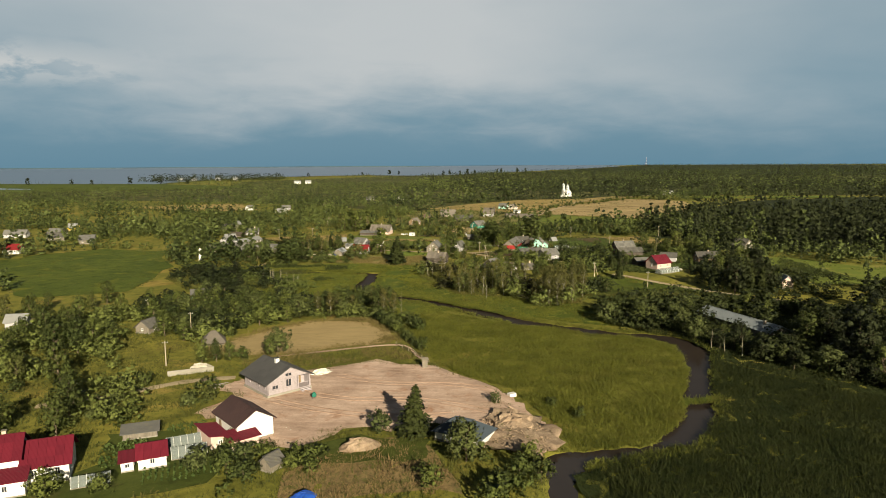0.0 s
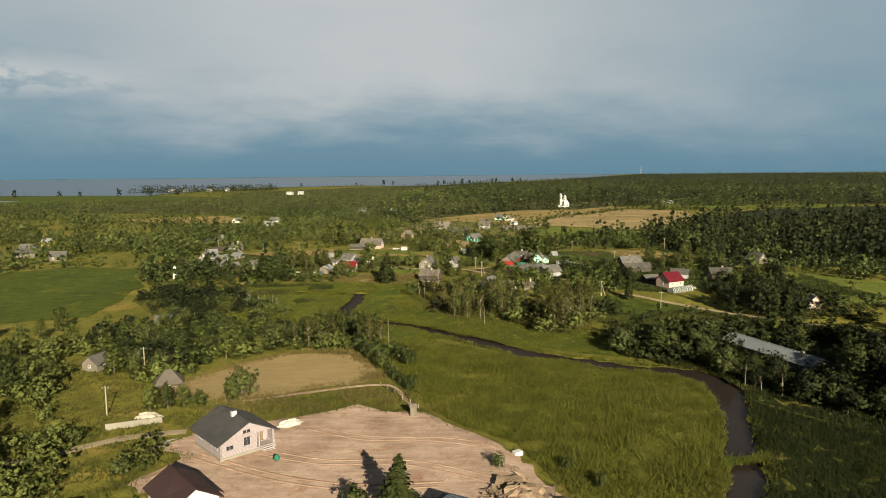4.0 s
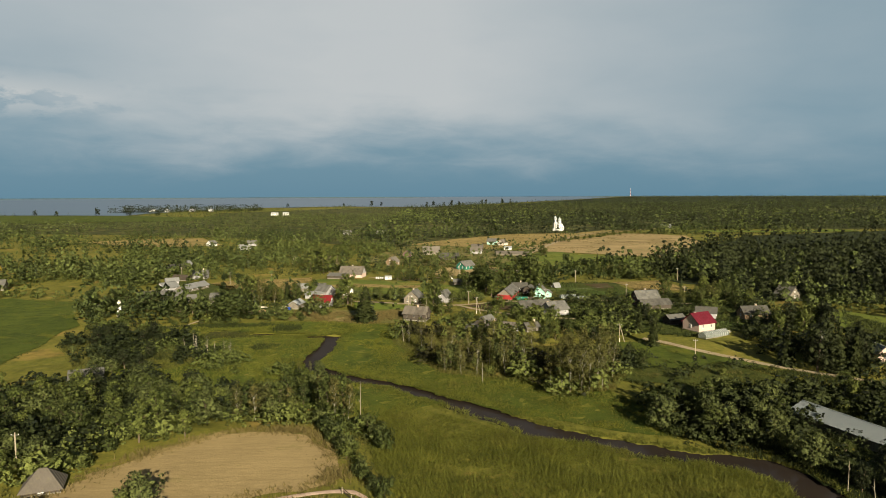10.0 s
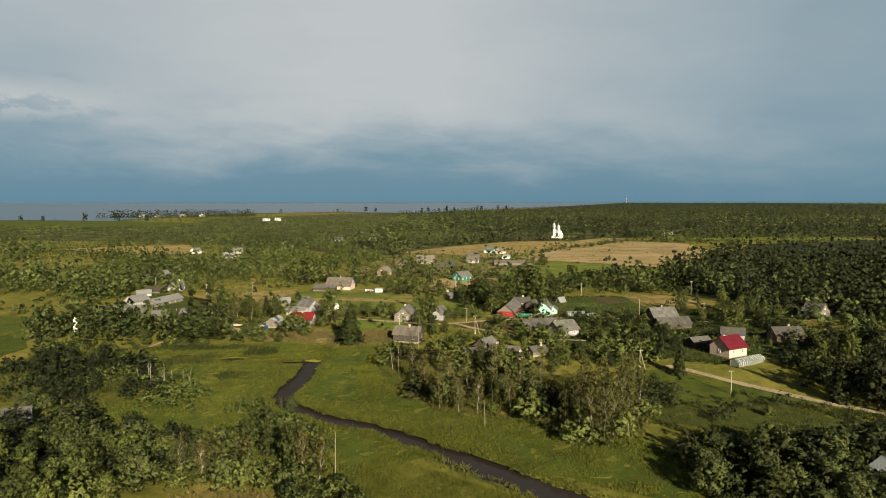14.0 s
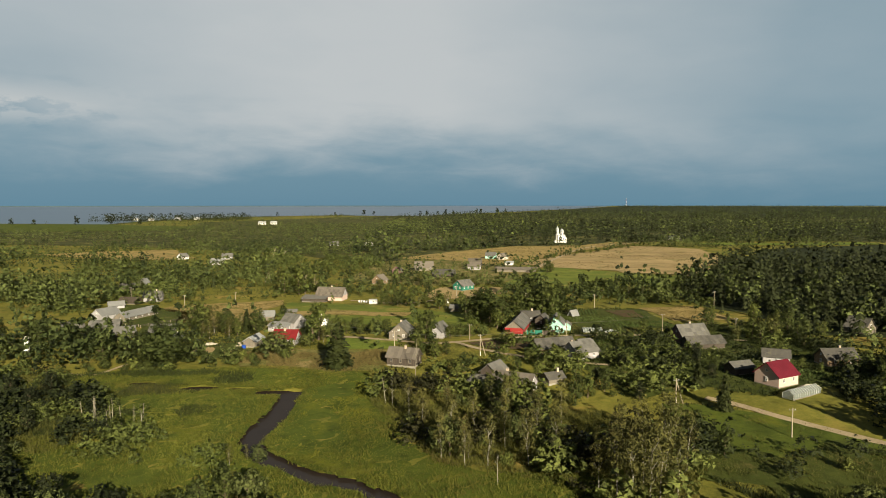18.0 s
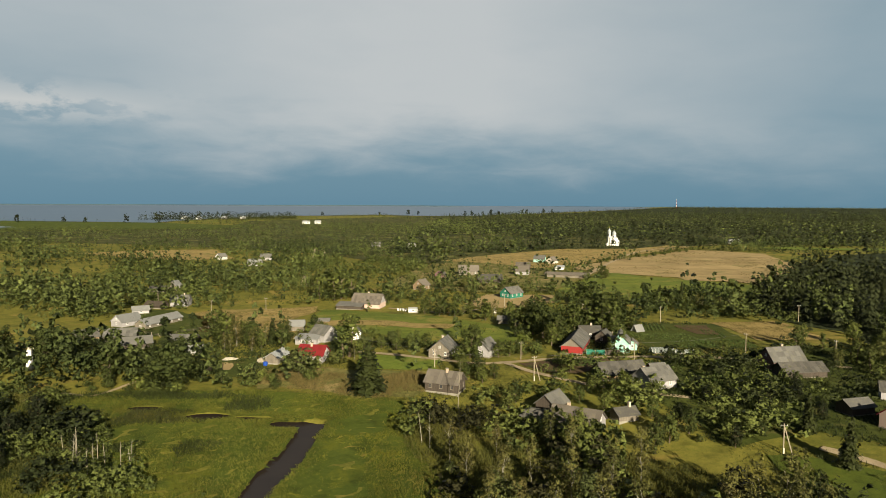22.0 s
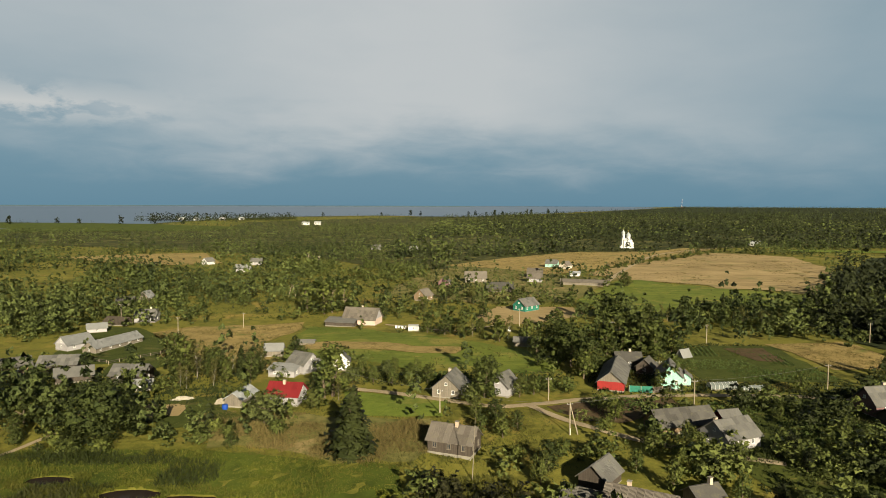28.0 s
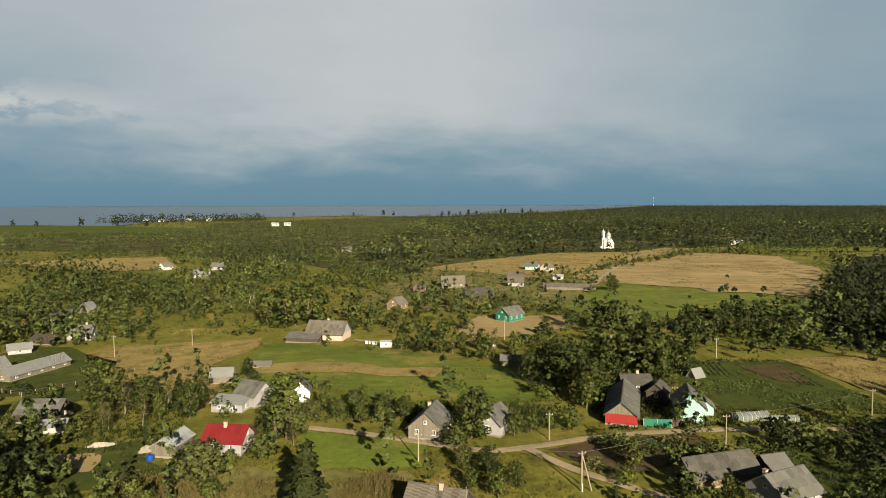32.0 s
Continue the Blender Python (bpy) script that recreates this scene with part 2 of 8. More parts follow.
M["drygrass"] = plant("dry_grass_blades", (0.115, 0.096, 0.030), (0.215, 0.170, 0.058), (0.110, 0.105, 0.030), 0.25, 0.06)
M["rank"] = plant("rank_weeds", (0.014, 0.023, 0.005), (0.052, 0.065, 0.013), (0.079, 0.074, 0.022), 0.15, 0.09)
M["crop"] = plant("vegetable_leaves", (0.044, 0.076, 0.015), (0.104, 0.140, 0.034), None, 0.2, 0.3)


def plain(name, base, alt, scale=2.0, rough=0.8, metal=0.0, bump=0.01, spec=0.3, streak=(1, 1, 1)):
    m, n = material(name)
    p = n.stretch(n.add("ShaderNodeTexCoord").outputs["Object"], *streak)
    a = n.noise(p, scale, 6.0, 0.65)
    b = n.noise(p, scale * 9, 3.0, 0.6)
    who = n.add("ShaderNodeObjectInfo").outputs["Random"]
    f = n.math("ADD", n.math("MULTIPLY", a, 0.8), n.math("MULTIPLY", n.math("ADD", b, who), 0.35))
    f = n.math("MULTIPLY", n.math("SUBTRACT", f, 0.45), 1.7, True)
    finish(n, n.mix(f, base, alt), rough, b, bump, metal, spec=spec)
    return m


def boards(name, base, alt, width=0.16, rough=0.85, upright=True, grime=0.35):
    """Plank cladding: lines between the boards, tone by board, weather stains."""
    m, n = material(name)
    p = n.add("ShaderNodeTexCoord").outputs["Object"]
    s = n.add("ShaderNodeSeparateXYZ", Vector=p)
    along = s.outputs[2] if not upright else n.math("ADD", s.outputs[0], s.outputs[1])
    u = n.math("DIVIDE", along, width)
    tone = n.add("ShaderNodeTexWhiteNoise")
    tone.noise_dimensions = "1D"
    n.put(tone, "W", n.math("FLOOR", u))
    gap = n.math("ABSOLUTE", n.math("SUBTRACT", n.math("FRACT", u), 0.5))
    gap = n.math("MULTIPLY", n.math("SUBTRACT", gap, 0.42), 14.0, True)
    grain = n.noise(n.stretch(p, 6, 6, 0.7) if upright else n.stretch(p, 0.7, 0.7, 8), 2.0, 6.0, 0.7)
    f = n.math("ADD", n.math("MULTIPLY", tone.outputs[0], 0.5), n.math("MULTIPLY", grain, 0.6))
    c = n.mix(f, base, alt)
    stain = n.math("MULTIPLY", n.math("SUBTRACT", n.noise(p, 0.8, 5.0, 0.7), 0.5), 3.0 * grime, True)
    c = n.mix(stain, c, tuple(0.4 * v for v in base))
    c = n.mix(n.math("MULTIPLY", gap, 0.7), c, tuple(0.25 * v for v in base))
    finish(n, c, rough, n.math("SUBTRACT", grain, n.math("MULTIPLY", gap, 2.0)), 0.02)
    return m


def slate(name, base, alt, lichen=(0.16, 0.15, 0.07), share=0.55):
    """Weathered corrugated sheets: waves down the slope, lichen, tone by sheet."""
    m, n = material(name)
    p = n.add("ShaderNodeTexCoord").outputs["Object"]
    who = n.add("ShaderNodeObjectInfo").outputs["Random"]
    s = n.add("ShaderNodeSeparateXYZ", Vector=p)
    wave = n.math("SINE", n.math("MULTIPLY", s.outputs[0], 42.0))
    a = n.noise(place(n), 0.55, 6.0, 0.7)
    b = n.noise(n.stretch(p, 6.0, 0.8, 0.8), 2.2, 4.0, 0.6)
    f = n.math("ADD", n.math("MULTIPLY", a, 0.6), n.math("ADD", n.math("MULTIPLY", b, 0.4), n.math("MULTIPLY", n.math("SUBTRACT", who, 0.5), 0.45)))
    c = n.mix(n.math("MULTIPLY", n.math("SUBTRACT", f, 0.2), 1.5, True), base, alt)
    l = n.math("MULTIPLY", n.math("SUBTRACT", n.noise(place(n), 1.1, 6.0, 0.75), share), 7.0, True)
    c = n.mix(n.math("MULTIPLY", l, 0.6), c, lichen)
    finish(n, c, 0.9, n.math("ADD", wave, n.math("MULTIPLY", b, 0.6)), 0.03, strength=0.8)
    return m


M["slate"] = slate("weathered_slate_sheet", (0.086, 0.085, 0.073), (0.172, 0.169, 0.145))
M["slatedark"] = slate("dark_mossy_slate", (0.056, 0.054, 0.045), (0.118, 0.113, 0.094))
M["slatepale"] = slate("pale_new_slate", (0.165, 0.17, 0.155), (0.27, 0.275, 0.25), share=0.66)
M["slatebrown"] = slate("brown_old_slate", (0.094, 0.082, 0.062), (0.178, 0.158, 0.124))
M["metalred"] = slate("dark_red_metal_roof", (0.094, 0.004, 0.012), (0.13, 0.007, 0.017), (0.104, 0.010, 0.010), 0.75)
M["metalbright"] = slate("bright_red_painted_roof", (0.149, 0.008, 0.009), (0.208, 0.017, 0.017), (0.119, 0.015, 0.012), 0.66)
M["metalbrown"] = slate("brown_metal_roof", (0.040, 0.021, 0.019), (0.060, 0.032, 0.027), (0.048, 0.028, 0.020), 0.8)
M["metalgrey"] = slate("graphite_metal_roof", (0.048, 0.048, 0.046), (0.076, 0.076, 0.069), (0.064, 0.064, 0.054), 0.8)
M["metalblue"] = slate("blue_grey_metal_roof", (0.042, 0.058, 0.069), (0.067, 0.086, 0.097), (0.056, 0.058, 0.051), 0.8)
M["metalpale"] = slate("pale_galvanised_roof", (0.252, 0.270, 0.264), (0.352, 0.366, 0.342), (0.201, 0.183, 0.139), 0.7)
M["metaldull"] = slate("dull_blue_grey_roof", (0.141, 0.166, 0.169), (0.218, 0.243, 0.234), (0.128, 0.128, 0.103), 0.6)
M["log"] = boards("new_squared_timber", (0.298, 0.258, 0.240), (0.381, 0.348, 0.350), 0.15, 0.7, False, 0.15)
M["greywood"] = boards("grey_weathered_boards", (0.119, 0.104, 0.076), (0.214, 0.190, 0.140))
M["darkwood"] = boards("dark_old_boards", (0.042, 0.034, 0.024), (0.087, 0.071, 0.052))
M["brownwood"] = boards("brown_weathered_boards", (0.145, 0.098, 0.051), (0.255, 0.187, 0.105))
M["char"] = boards("blackened_boards", (0.030, 0.024, 0.016), (0.085, 0.068, 0.047))
M["white"] = plain("white_render", (0.530, 0.520, 0.460), (0.621, 0.620, 0.560), 0.7)
M["cream"] = boards("cream_boards", (0.485, 0.429, 0.330), (0.579, 0.535, 0.433), 0.16, 0.8, True, 0.1)
M["pink"] = plain("pink_render", (0.459, 0.327, 0.255), (0.554, 0.431, 0.345), 0.9)
M["turquoise"] = boards("turquoise_painted_boards", (0.255, 0.527, 0.405), (0.357, 0.629, 0.491), 0.14, 0.7, True, 0.12)
M["green"] = boards("green_painted_boards", (0.012, 0.120, 0.075), (0.028, 0.185, 0.12), 0.14, 0.7, True, 0.2)
M["redpaint"] = boards("red_painted_boards", (0.221, 0.015, 0.013), (0.306, 0.030, 0.022), 0.14, 0.75, True, 0.25)
M["mauve"] = boards("mauve_brown_boards", (0.128, 0.072, 0.069), (0.187, 0.111, 0.101), 0.15)
M["yellow"] = boards("yellow_painted_boards", (0.357, 0.265, 0.026), (0.408, 0.316, 0.043), 0.15)
M["palewall"] = plain("whitewashed_wall", (0.238, 0.230, 0.218), (0.387, 0.378, 0.366), 0.8)
M["concrete"] = plain("stained_concrete", (0.164, 0.150, 0.113), (0.264, 0.249, 0.193), 0.6)
M["brick"] = plain("chimney_brick", (0.370, 0.282, 0.194), (0.546, 0.466, 0.344), 3.0)
M["trim"] = plain("white_paint", (0.545, 0.544, 0.489), (0.621, 0.620, 0.567), 3.0)
M["pole"] = plain("grey_pole_timber", (0.211, 0.176, 0.116), (0.352, 0.308, 0.217), 1.5, streak=(3, 3, 0.4))
M["cpole"] = plain("concrete_pole", (0.440, 0.405, 0.299), (0.546, 0.510, 0.389), 1.0)
M["bark"] = plain("brown_bark", (0.066, 0.048, 0.030), (0.141, 0.110, 0.067), 3.0, streak=(3, 3, 0.5))
M["birch"] = plain("white_birch_bark", (0.107, 0.097, 0.070), (0.320, 0.305, 0.234), 1.6, streak=(1, 1, 2.5))
M["deadwood"] = plain("bare_grey_wood", (0.198, 0.172, 0.118), (0.330, 0.304, 0.219), 2.0, streak=(3, 3, 0.5))
M["iron"] = plain("grey_metal_fitting", (0.176, 0.176, 0.150), (0.282, 0.282, 0.239), 3.0, 0.5, 0.6)
M["tarp"] = plain("blue_plastic_sheet", (0.009, 0.044, 0.239), (0.018, 0.075, 0.344), 1.0, 0.4)
M["dome"] = plain("pale_church_dome", (0.378, 0.429, 0.431), (0.500, 0.536, 0.517), 0.5, 0.35, 0.3)
M["gold"] = plain("gilded_cross", (0.528, 0.370, 0.105), (0.616, 0.440, 0.150), 0.5, 0.3, 0.9)
M["stone"] = plain("broken_stone", (0.253, 0.228, 0.167), (0.418, 0.393, 0.302), 2.0)
# blue-green tint imitates distance haze in the base colour
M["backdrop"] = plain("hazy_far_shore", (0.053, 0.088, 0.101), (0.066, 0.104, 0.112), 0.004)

m, n = material("window_glass")
finish(n, n.mix(n.noise(n.add("ShaderNodeTexCoord").outputs["Object"], 1.5), (0.012, 0.015, 0.018), (0.05, 0.055, 0.06)), 0.08, spec=0.6)
M["glass"] = m
m, n = material("greenhouse_film")
p = n.add("ShaderNodeTexCoord").outputs["Object"]
b = finish(n, n.mix(n.noise(p, 2.0, 5.0), (0.17, 0.20, 0.17), (0.30, 0.34, 0.31)), 0.22, n.noise(p, 5.0), 0.02, spec=0.5)
b.inputs["Alpha"].default_value = 0.42
M["film"] = m
m, n = material("river_water")
p = place(n)
n_h = n.noise(n.stretch(p, 1.0, 1.0, 1.0), 1.3, 3.0, 0.5)
murk = n.add("ShaderNodeBsdfDiffuse", Color=n.mix(n.noise(p, 0.09, 4.0), (0.018, 0.014, 0.012), (0.034, 0.027, 0.020)))
ripple = n.add("ShaderNodeBump", Strength=0.25, Distance=0.012, Height=n_h)
shine = n.add("ShaderNodeBsdfGlossy", Roughness=0.12, Normal=ripple.outputs[0])
n.add("ShaderNodeOutputMaterial", Surface=n.add("ShaderNodeMixShader", Fac=0.045, i1=murk.outputs[0], i2=shine.outputs[0]).outputs[0])
M["water"] = m
m, n = material("lake_water")
p = place(n)
finish(n, n.mix(n.noise(n.stretch(p, 1, 4, 1), 0.002, 4.0), (0.040, 0.080, 0.130), (0.060, 0.102, 0.152)), 0.35, n.noise(p, 0.05, 3.0), 0.5, spec=0.5)
M["lake"] = m


# ---- making meshes ----
class Shape:
    """Gathers vertices and faces of one mesh."""

    def __init__(self):
        self.v, self.f = [], []

    def solid(self, verts, faces):
        k = len(self.v)
        self.v += [tuple(q) for q in verts]
        self.f += [tuple(k + i for i in f) for f in faces]
        return self

    def box(self, x, y, z, sx, sy, sz, rz=0.0, ry=0.0):
        """A box that stands on z, centred on x, y; with ry it leans about its foot."""
        m = Matrix.Translation((x, y, z)) @ Euler((0, radians(ry), radians(rz))).to_matrix().to_4x4()
        c = [m @ Vector((sx * i / 2, sy * j / 2, sz * k)) for k in (0, 1) for j in (-1, 1) for i in (-1, 1)]
        return self.solid(c, [(0, 2, 3, 1), (4, 5, 7, 6), (0, 1, 5, 4), (2, 6, 7, 3), (0, 4, 6, 2), (1, 3, 7, 5)])

    def slab(self, top, t):
        """A plate: a flat ring of points and the same ring t lower."""
        n = len(top)
        c = [Vector(q) for q in top] + [Vector(q) - Vector((0, 0, t)) for q in top]
        return self.solid(c, [tuple(range(n)), tuple(range(2 * n - 1, n - 1, -1))] + [(i, n + i, n + (i + 1) % n, (i + 1) % n) for i in range(n)])

    def tube(self, a, b, ra, rb, sides=7):
        a, b = Vector(a), Vector(b)
        d = (b - a).normalized()
        x = d.orthogonal().normalized()
        y = d.cross(x)
        ring = [(math.cos(2 * math.pi * i / sides), math.sin(2 * math.pi * i / sides)) for i in range(sides)]
        c = [a + (x * p + y * q) * ra for p, q in ring] + [b + (x * p + y * q) * rb for p, q in ring]
        return self.solid(c, [(i, (i + 1) % sides, sides + (i + 1) % sides, sides + i) for i in range(sides)] + [tuple(range(sides, 2 * sides)), tuple(range(sides - 1, -1, -1))])

    def lathe(self, profile, x=0, y=0, sides=14):
        k = len(profile)
        c = [(x + r * math.cos(2 * math.pi * i / sides), y + r * math.sin(2 * math.pi * i / sides), z) for i in range(sides) for r, z in profile]
        return self.solid(c, [(i * k + j, ((i + 1) % sides) * k + j, ((i + 1) % sides) * k + j + 1, i * k + j + 1) for i in range(sides) for j in range(k - 1)])

    def mesh(self, name, mat):
        me = bpy.data.meshes.new(name)
        me.from_pydata(self.v, [], self.f)
        me.materials.append(mat)
        me.update()
        return me


def fast_mesh(name, v, f, mat, smooth=False, swell=None):
    """A mesh from arrays of vertices and of equal faces."""
    v, f = np.asarray(v, np.float32).reshape(-1, 3), np.asarray(f, np.int32)
    me = bpy.data.meshes.new(name)
    me.vertices.add(len(v))
    me.vertices.foreach_set("co", v.ravel())
    k = f.shape[1]
    me.loops.add(f.size)
    me.loops.foreach_set("vertex_index", f.ravel())
    me.polygons.add(len(f))
    me.polygons.foreach_set("loop_start", np.arange(0, f.size, k, dtype=np.int32))
    me.polygons.foreach_set("loop_total", np.full(len(f), k, np.int32))
    me.materials.append(mat)
    me.update(calc_edges=True)
    me.validate()
    if smooth or swell is not None:
        me.shade_smooth()
    if swell is not None:
        me.normals_split_custom_set_from_vertices(swell)
    return me


def part(name, shape, mat, parent, label="", at=None):
    """One mesh object under a thing or under a part."""
    data = shape.mesh(name, mat) if isinstance(shape, Shape) else shape
    ob = new(name, data)
    ob.parent = parent
    if at is not None:
        ob.matrix_basis = at
    return tagged(ob, label)


def thing(name, x, y, rz=0.0, label="", category="", group="", z=None):
    ob = new(name)
    ob.empty_display_size = 0.5
    ob.matrix_basis = pose(x, y, ground(x, y) if z is None else z, 0, 0, rz)
    return tagged(ob, label, category, group)


# ---- the lie of the land ----
def step(a, b, v):
    u = np.clip((np.asarray(v, float) - a) / (b - a), 0, 1)
    return u * u * (3 - 2 * u)


RIVER = [(-29.2, 277.5, 2.2), (-29.0, 264, 2.8), (-29.7, 253.6, 2.7), (-30.8, 244, 2.4), (-28.5, 237, 2.0), (-21.6, 229.8, 2.0), (-15.5, 224.5, 2.2), (-9, 221.5, 2.0), (-2, 214.5, 2.0), (2.5, 210, 2.0), (8.9, 203.5, 2.4), (16.2, 195.5, 2.6), (21.8, 188.5, 2.6), (30, 183.5, 2.5), (37.8, 178.5, 2.4), (45, 174.5, 2.4), (53, 171.5, 3.0), (58, 166.8, 3.4), (58.6, 158, 3.4), (54.2, 143.1, 3.0), (48.3, 127.6, 2.9), (44.5, 117, 3.2), (39, 108.5, 2.9), (33, 103.6, 2.2), (27.5, 101.7, 2.0), (21.5, 100.6, 2.5), (17, 98.5, 3.3), (15.4, 93, 2.6), (14.5, 86, 2.4), (13.5, 76, 2.4)]
POOLS = [(-52.4, 280.2, 4.6, 2.5), (-67.8, 285.0, 3.8, 1.9), (-42.5, 279.6, 4.0, 1.2), (-33.6, 276.0, 4.6, 1.9)]
BANK_Y, BANK_X = [70, 105, 131, 140, 149, 175, 190], [11, 14, 9, 1, -5, -12, -16]


def along_river(points, steps=5):
    """The river's middle line and half width, smoothed."""
    p = np.array(points)
    out = []
    for i in range(len(p) - 1):
        a, b, c, d = p[max(i - 1, 0)], p[i], p[i + 1], p[min(i + 2, len(p) - 1)]
        for k in range(steps):
            t = k / steps
            out.append(0.5 * (2 * b + (c - a) * t + (2 * a - 5 * b + 4 * c - d) * t * t + (3 * b - a - 3 * c + d) * t ** 3))
    return np.array(out + [p[-1]])


LINE = along_river(RIVER)
LINE[:, 2] -= np.interp(LINE[:, 1], [110, 150, 180], [0.9, 0.5, 0.1])
wobble = np.arange(len(LINE))
LINE[:, 2] += 0.32 * np.sin(wobble * 1.7) + 0.30 * np.sin(wobble * 0.63 + 1.0)


def off_river(x, y):
    """Metres from the water's edge: under 0 in the river or a pool."""
    x, y = np.atleast_1d(np.asarray(x, float)), np.atleast_1d(np.asarray(y, float))
    best = np.full(x.shape, 1e9)
    near = (np.abs(x) < 120) & (y > 50) & (y < 320)
    xs, ys = x[near], y[near]
    if len(xs):
        got = np.full(xs.shape, 1e9)
        for cx, cy, r in LINE:
            got = np.minimum(got, np.hypot(xs - cx, ys - cy) - r)
        for cx, cy, a, b in POOLS:
            got = np.minimum(got, (np.hypot((xs - cx) / a, (ys - cy) / b) - 1) * b)
        best[near] = got
    return best


def lie(x, y):
    """Height of the land: marsh at 0, village 2 m up, the building plot on its fill, the far land rising to the horizon."""
    x, y = np.asarray(x, float), np.asarray(y, float)
    r = np.hypot(x, y)
    yy = y + np.maximum(0, (x - 20) * 0.7)
    h = 2.0 * step(272, 318, yy) * step(-80, -30, x) * (1 - 0.6 * step(370, 430, y))
    h = h + 3.0 * step(500, 800, y) * step(-100, 150, x)
    edge = np.interp(y, BANK_Y, BANK_X)
    h = h + 1.5 * step(-3, 3, edge - x) * (1 - step(185, 205, y))
    return h + 27 * np.maximum(0, (r - 1500) / 3400)


def ground(x, y):
    return float(lie(x, y))


def inside(poly, x, y):
    """Which points lie in a polygon."""
    x, y = np.asarray(x, float), np.asarray(y, float)
    hit = np.zeros(x.shape, bool)
    for (ax, ay), (bx, by) in zip(poly, poly[1:] + poly[:1]):
        if ay != by:
            hit ^= ((ay > y) != (by > y)) & (x < (bx - ax) * (y - ay) / (by - ay) + ax)
    return hit


def graded(near, cell, far, grow):
    """Grid lines: even between the near limits, then ever wider out to the far limits."""
    lines = list(np.arange(near[0], near[1] + cell / 2, cell))
    d = cell
    while lines[-1] < far[1]:
        d *= grow
        lines.append(min(lines[-1] + d, far[1]))
    d = cell
    while lines[0] > far[0]:
        d *= grow
        lines.insert(0, max(lines[0] - d, far[0]))
    return np.array(lines)


gx, gy = graded((-90, 100), 1.5, (-4900, 4900), 1.13), graded((60, 310), 1.5, (-1200, 4900), 1.10)
GX, GY = np.meshgrid(gx, gy)
shrink = np.minimum(1, 4900 / np.maximum(np.hypot(GX, GY), 1))
GX, GY = GX * shrink, GY * shrink
GZ = lie(GX, GY)
cut = off_river(GX.ravel(), GY.ravel()).reshape(GX.shape)
rng = np.random.default_rng(3)
rough = (rng.random(GX.shape) - 0.5) * 0.25 * (np.hypot(GX, GY) < 700)
GZ = GZ + rough - np.where(cut < 6, (1 - step(-1.2, 1.6, cut)) * 1.3, 0)
nx, ny = len(gx), len(gy)
ids = np.arange(nx * ny).reshape(ny, nx)
quads = np.stack([ids[:-1, :-1], ids[:-1, 1:], ids[1:, 1:], ids[1:, :-1]], -1).reshape(-1, 4)
land = new("ground", fast_mesh("ground", np.stack([GX, GY, GZ], -1), quads, M["ground"], True))
tagged(land, "rough green and straw-coloured grassland running to the horizon", "ground", kind="structure")


def ragged(poly, amount, cell):
    """A polygon's outline with points every cell metres, pushed about a little."""
    out = []
    r = random.Random(int(abs(poly[0][0] * 13 + poly[0][1] * 7)))
    for (ax, ay), (bx, by) in zip(poly, poly[1:] + poly[:1]):
        k = max(1, int(math.hypot(bx - ax, by - ay) / cell))
        for i in range(k):
            t = i / k
            q = noise.noise((ax * 0.1 + t * 3, ay * 0.1, bx * 0.1)) * amount * 1.5
            out.append((ax + (bx - ax) * t + q + r.uniform(-1, 1) * amount * 0.5, ay + (by - ay) * t + q + r.uniform(-1, 1) * amount * 0.5))
    return out


from mathutils.geometry import delaunay_2d_cdt


def sheet(name, poly, mat, label, category, cell=4.0, lift=0.12, amount=0.8, kind="structure", bump=0.0, banks=False):
    """A cover of the ground, draped over it, with a ragged edge."""
    edge = ragged(poly, amount, cell)
    xs, ys = [q[0] for q in edge], [q[1] for q in edge]
    grid = [(x, y) for x in np.arange(min(xs), max(xs), cell) for y in np.arange(min(ys), max(ys), cell)]
    if grid:
        keep = inside(edge, [q[0] for q in grid], [q[1] for q in grid])
        grid = [q for q, k in zip(grid, keep) if k]
    pts = [Vector(q) for q in edge + grid]
    n = len(edge)
    v, _, f, *_ = delaunay_2d_cdt(pts, [(i, (i + 1) % n) for i in range(n)], [], 1, 1e-4)
    r = random.Random(5)
    x, y = np.array([q[0] for q in v]), np.array([q[1] for q in v])
    z = lie(x, y) + lift + np.array([r.uniform(0, bump) for _ in v])
    if banks:
        mid = np.array([[np.mean(x[list(q)]), np.mean(y[list(q)])] for q in f])
        dry = off_river(mid[:, 0], mid[:, 1]) > 0.1
        f = [q for q, k in zip(f, dry) if k]
    me = bpy.data.meshes.new(name)
    me.from_pydata(np.stack([x, y, z], -1).tolist(), [], [tuple(q) for q in f])
    me.materials.append(mat)
    me.shade_smooth()
    me.update()
    return tagged(new(name, me), label, category, kind=kind)


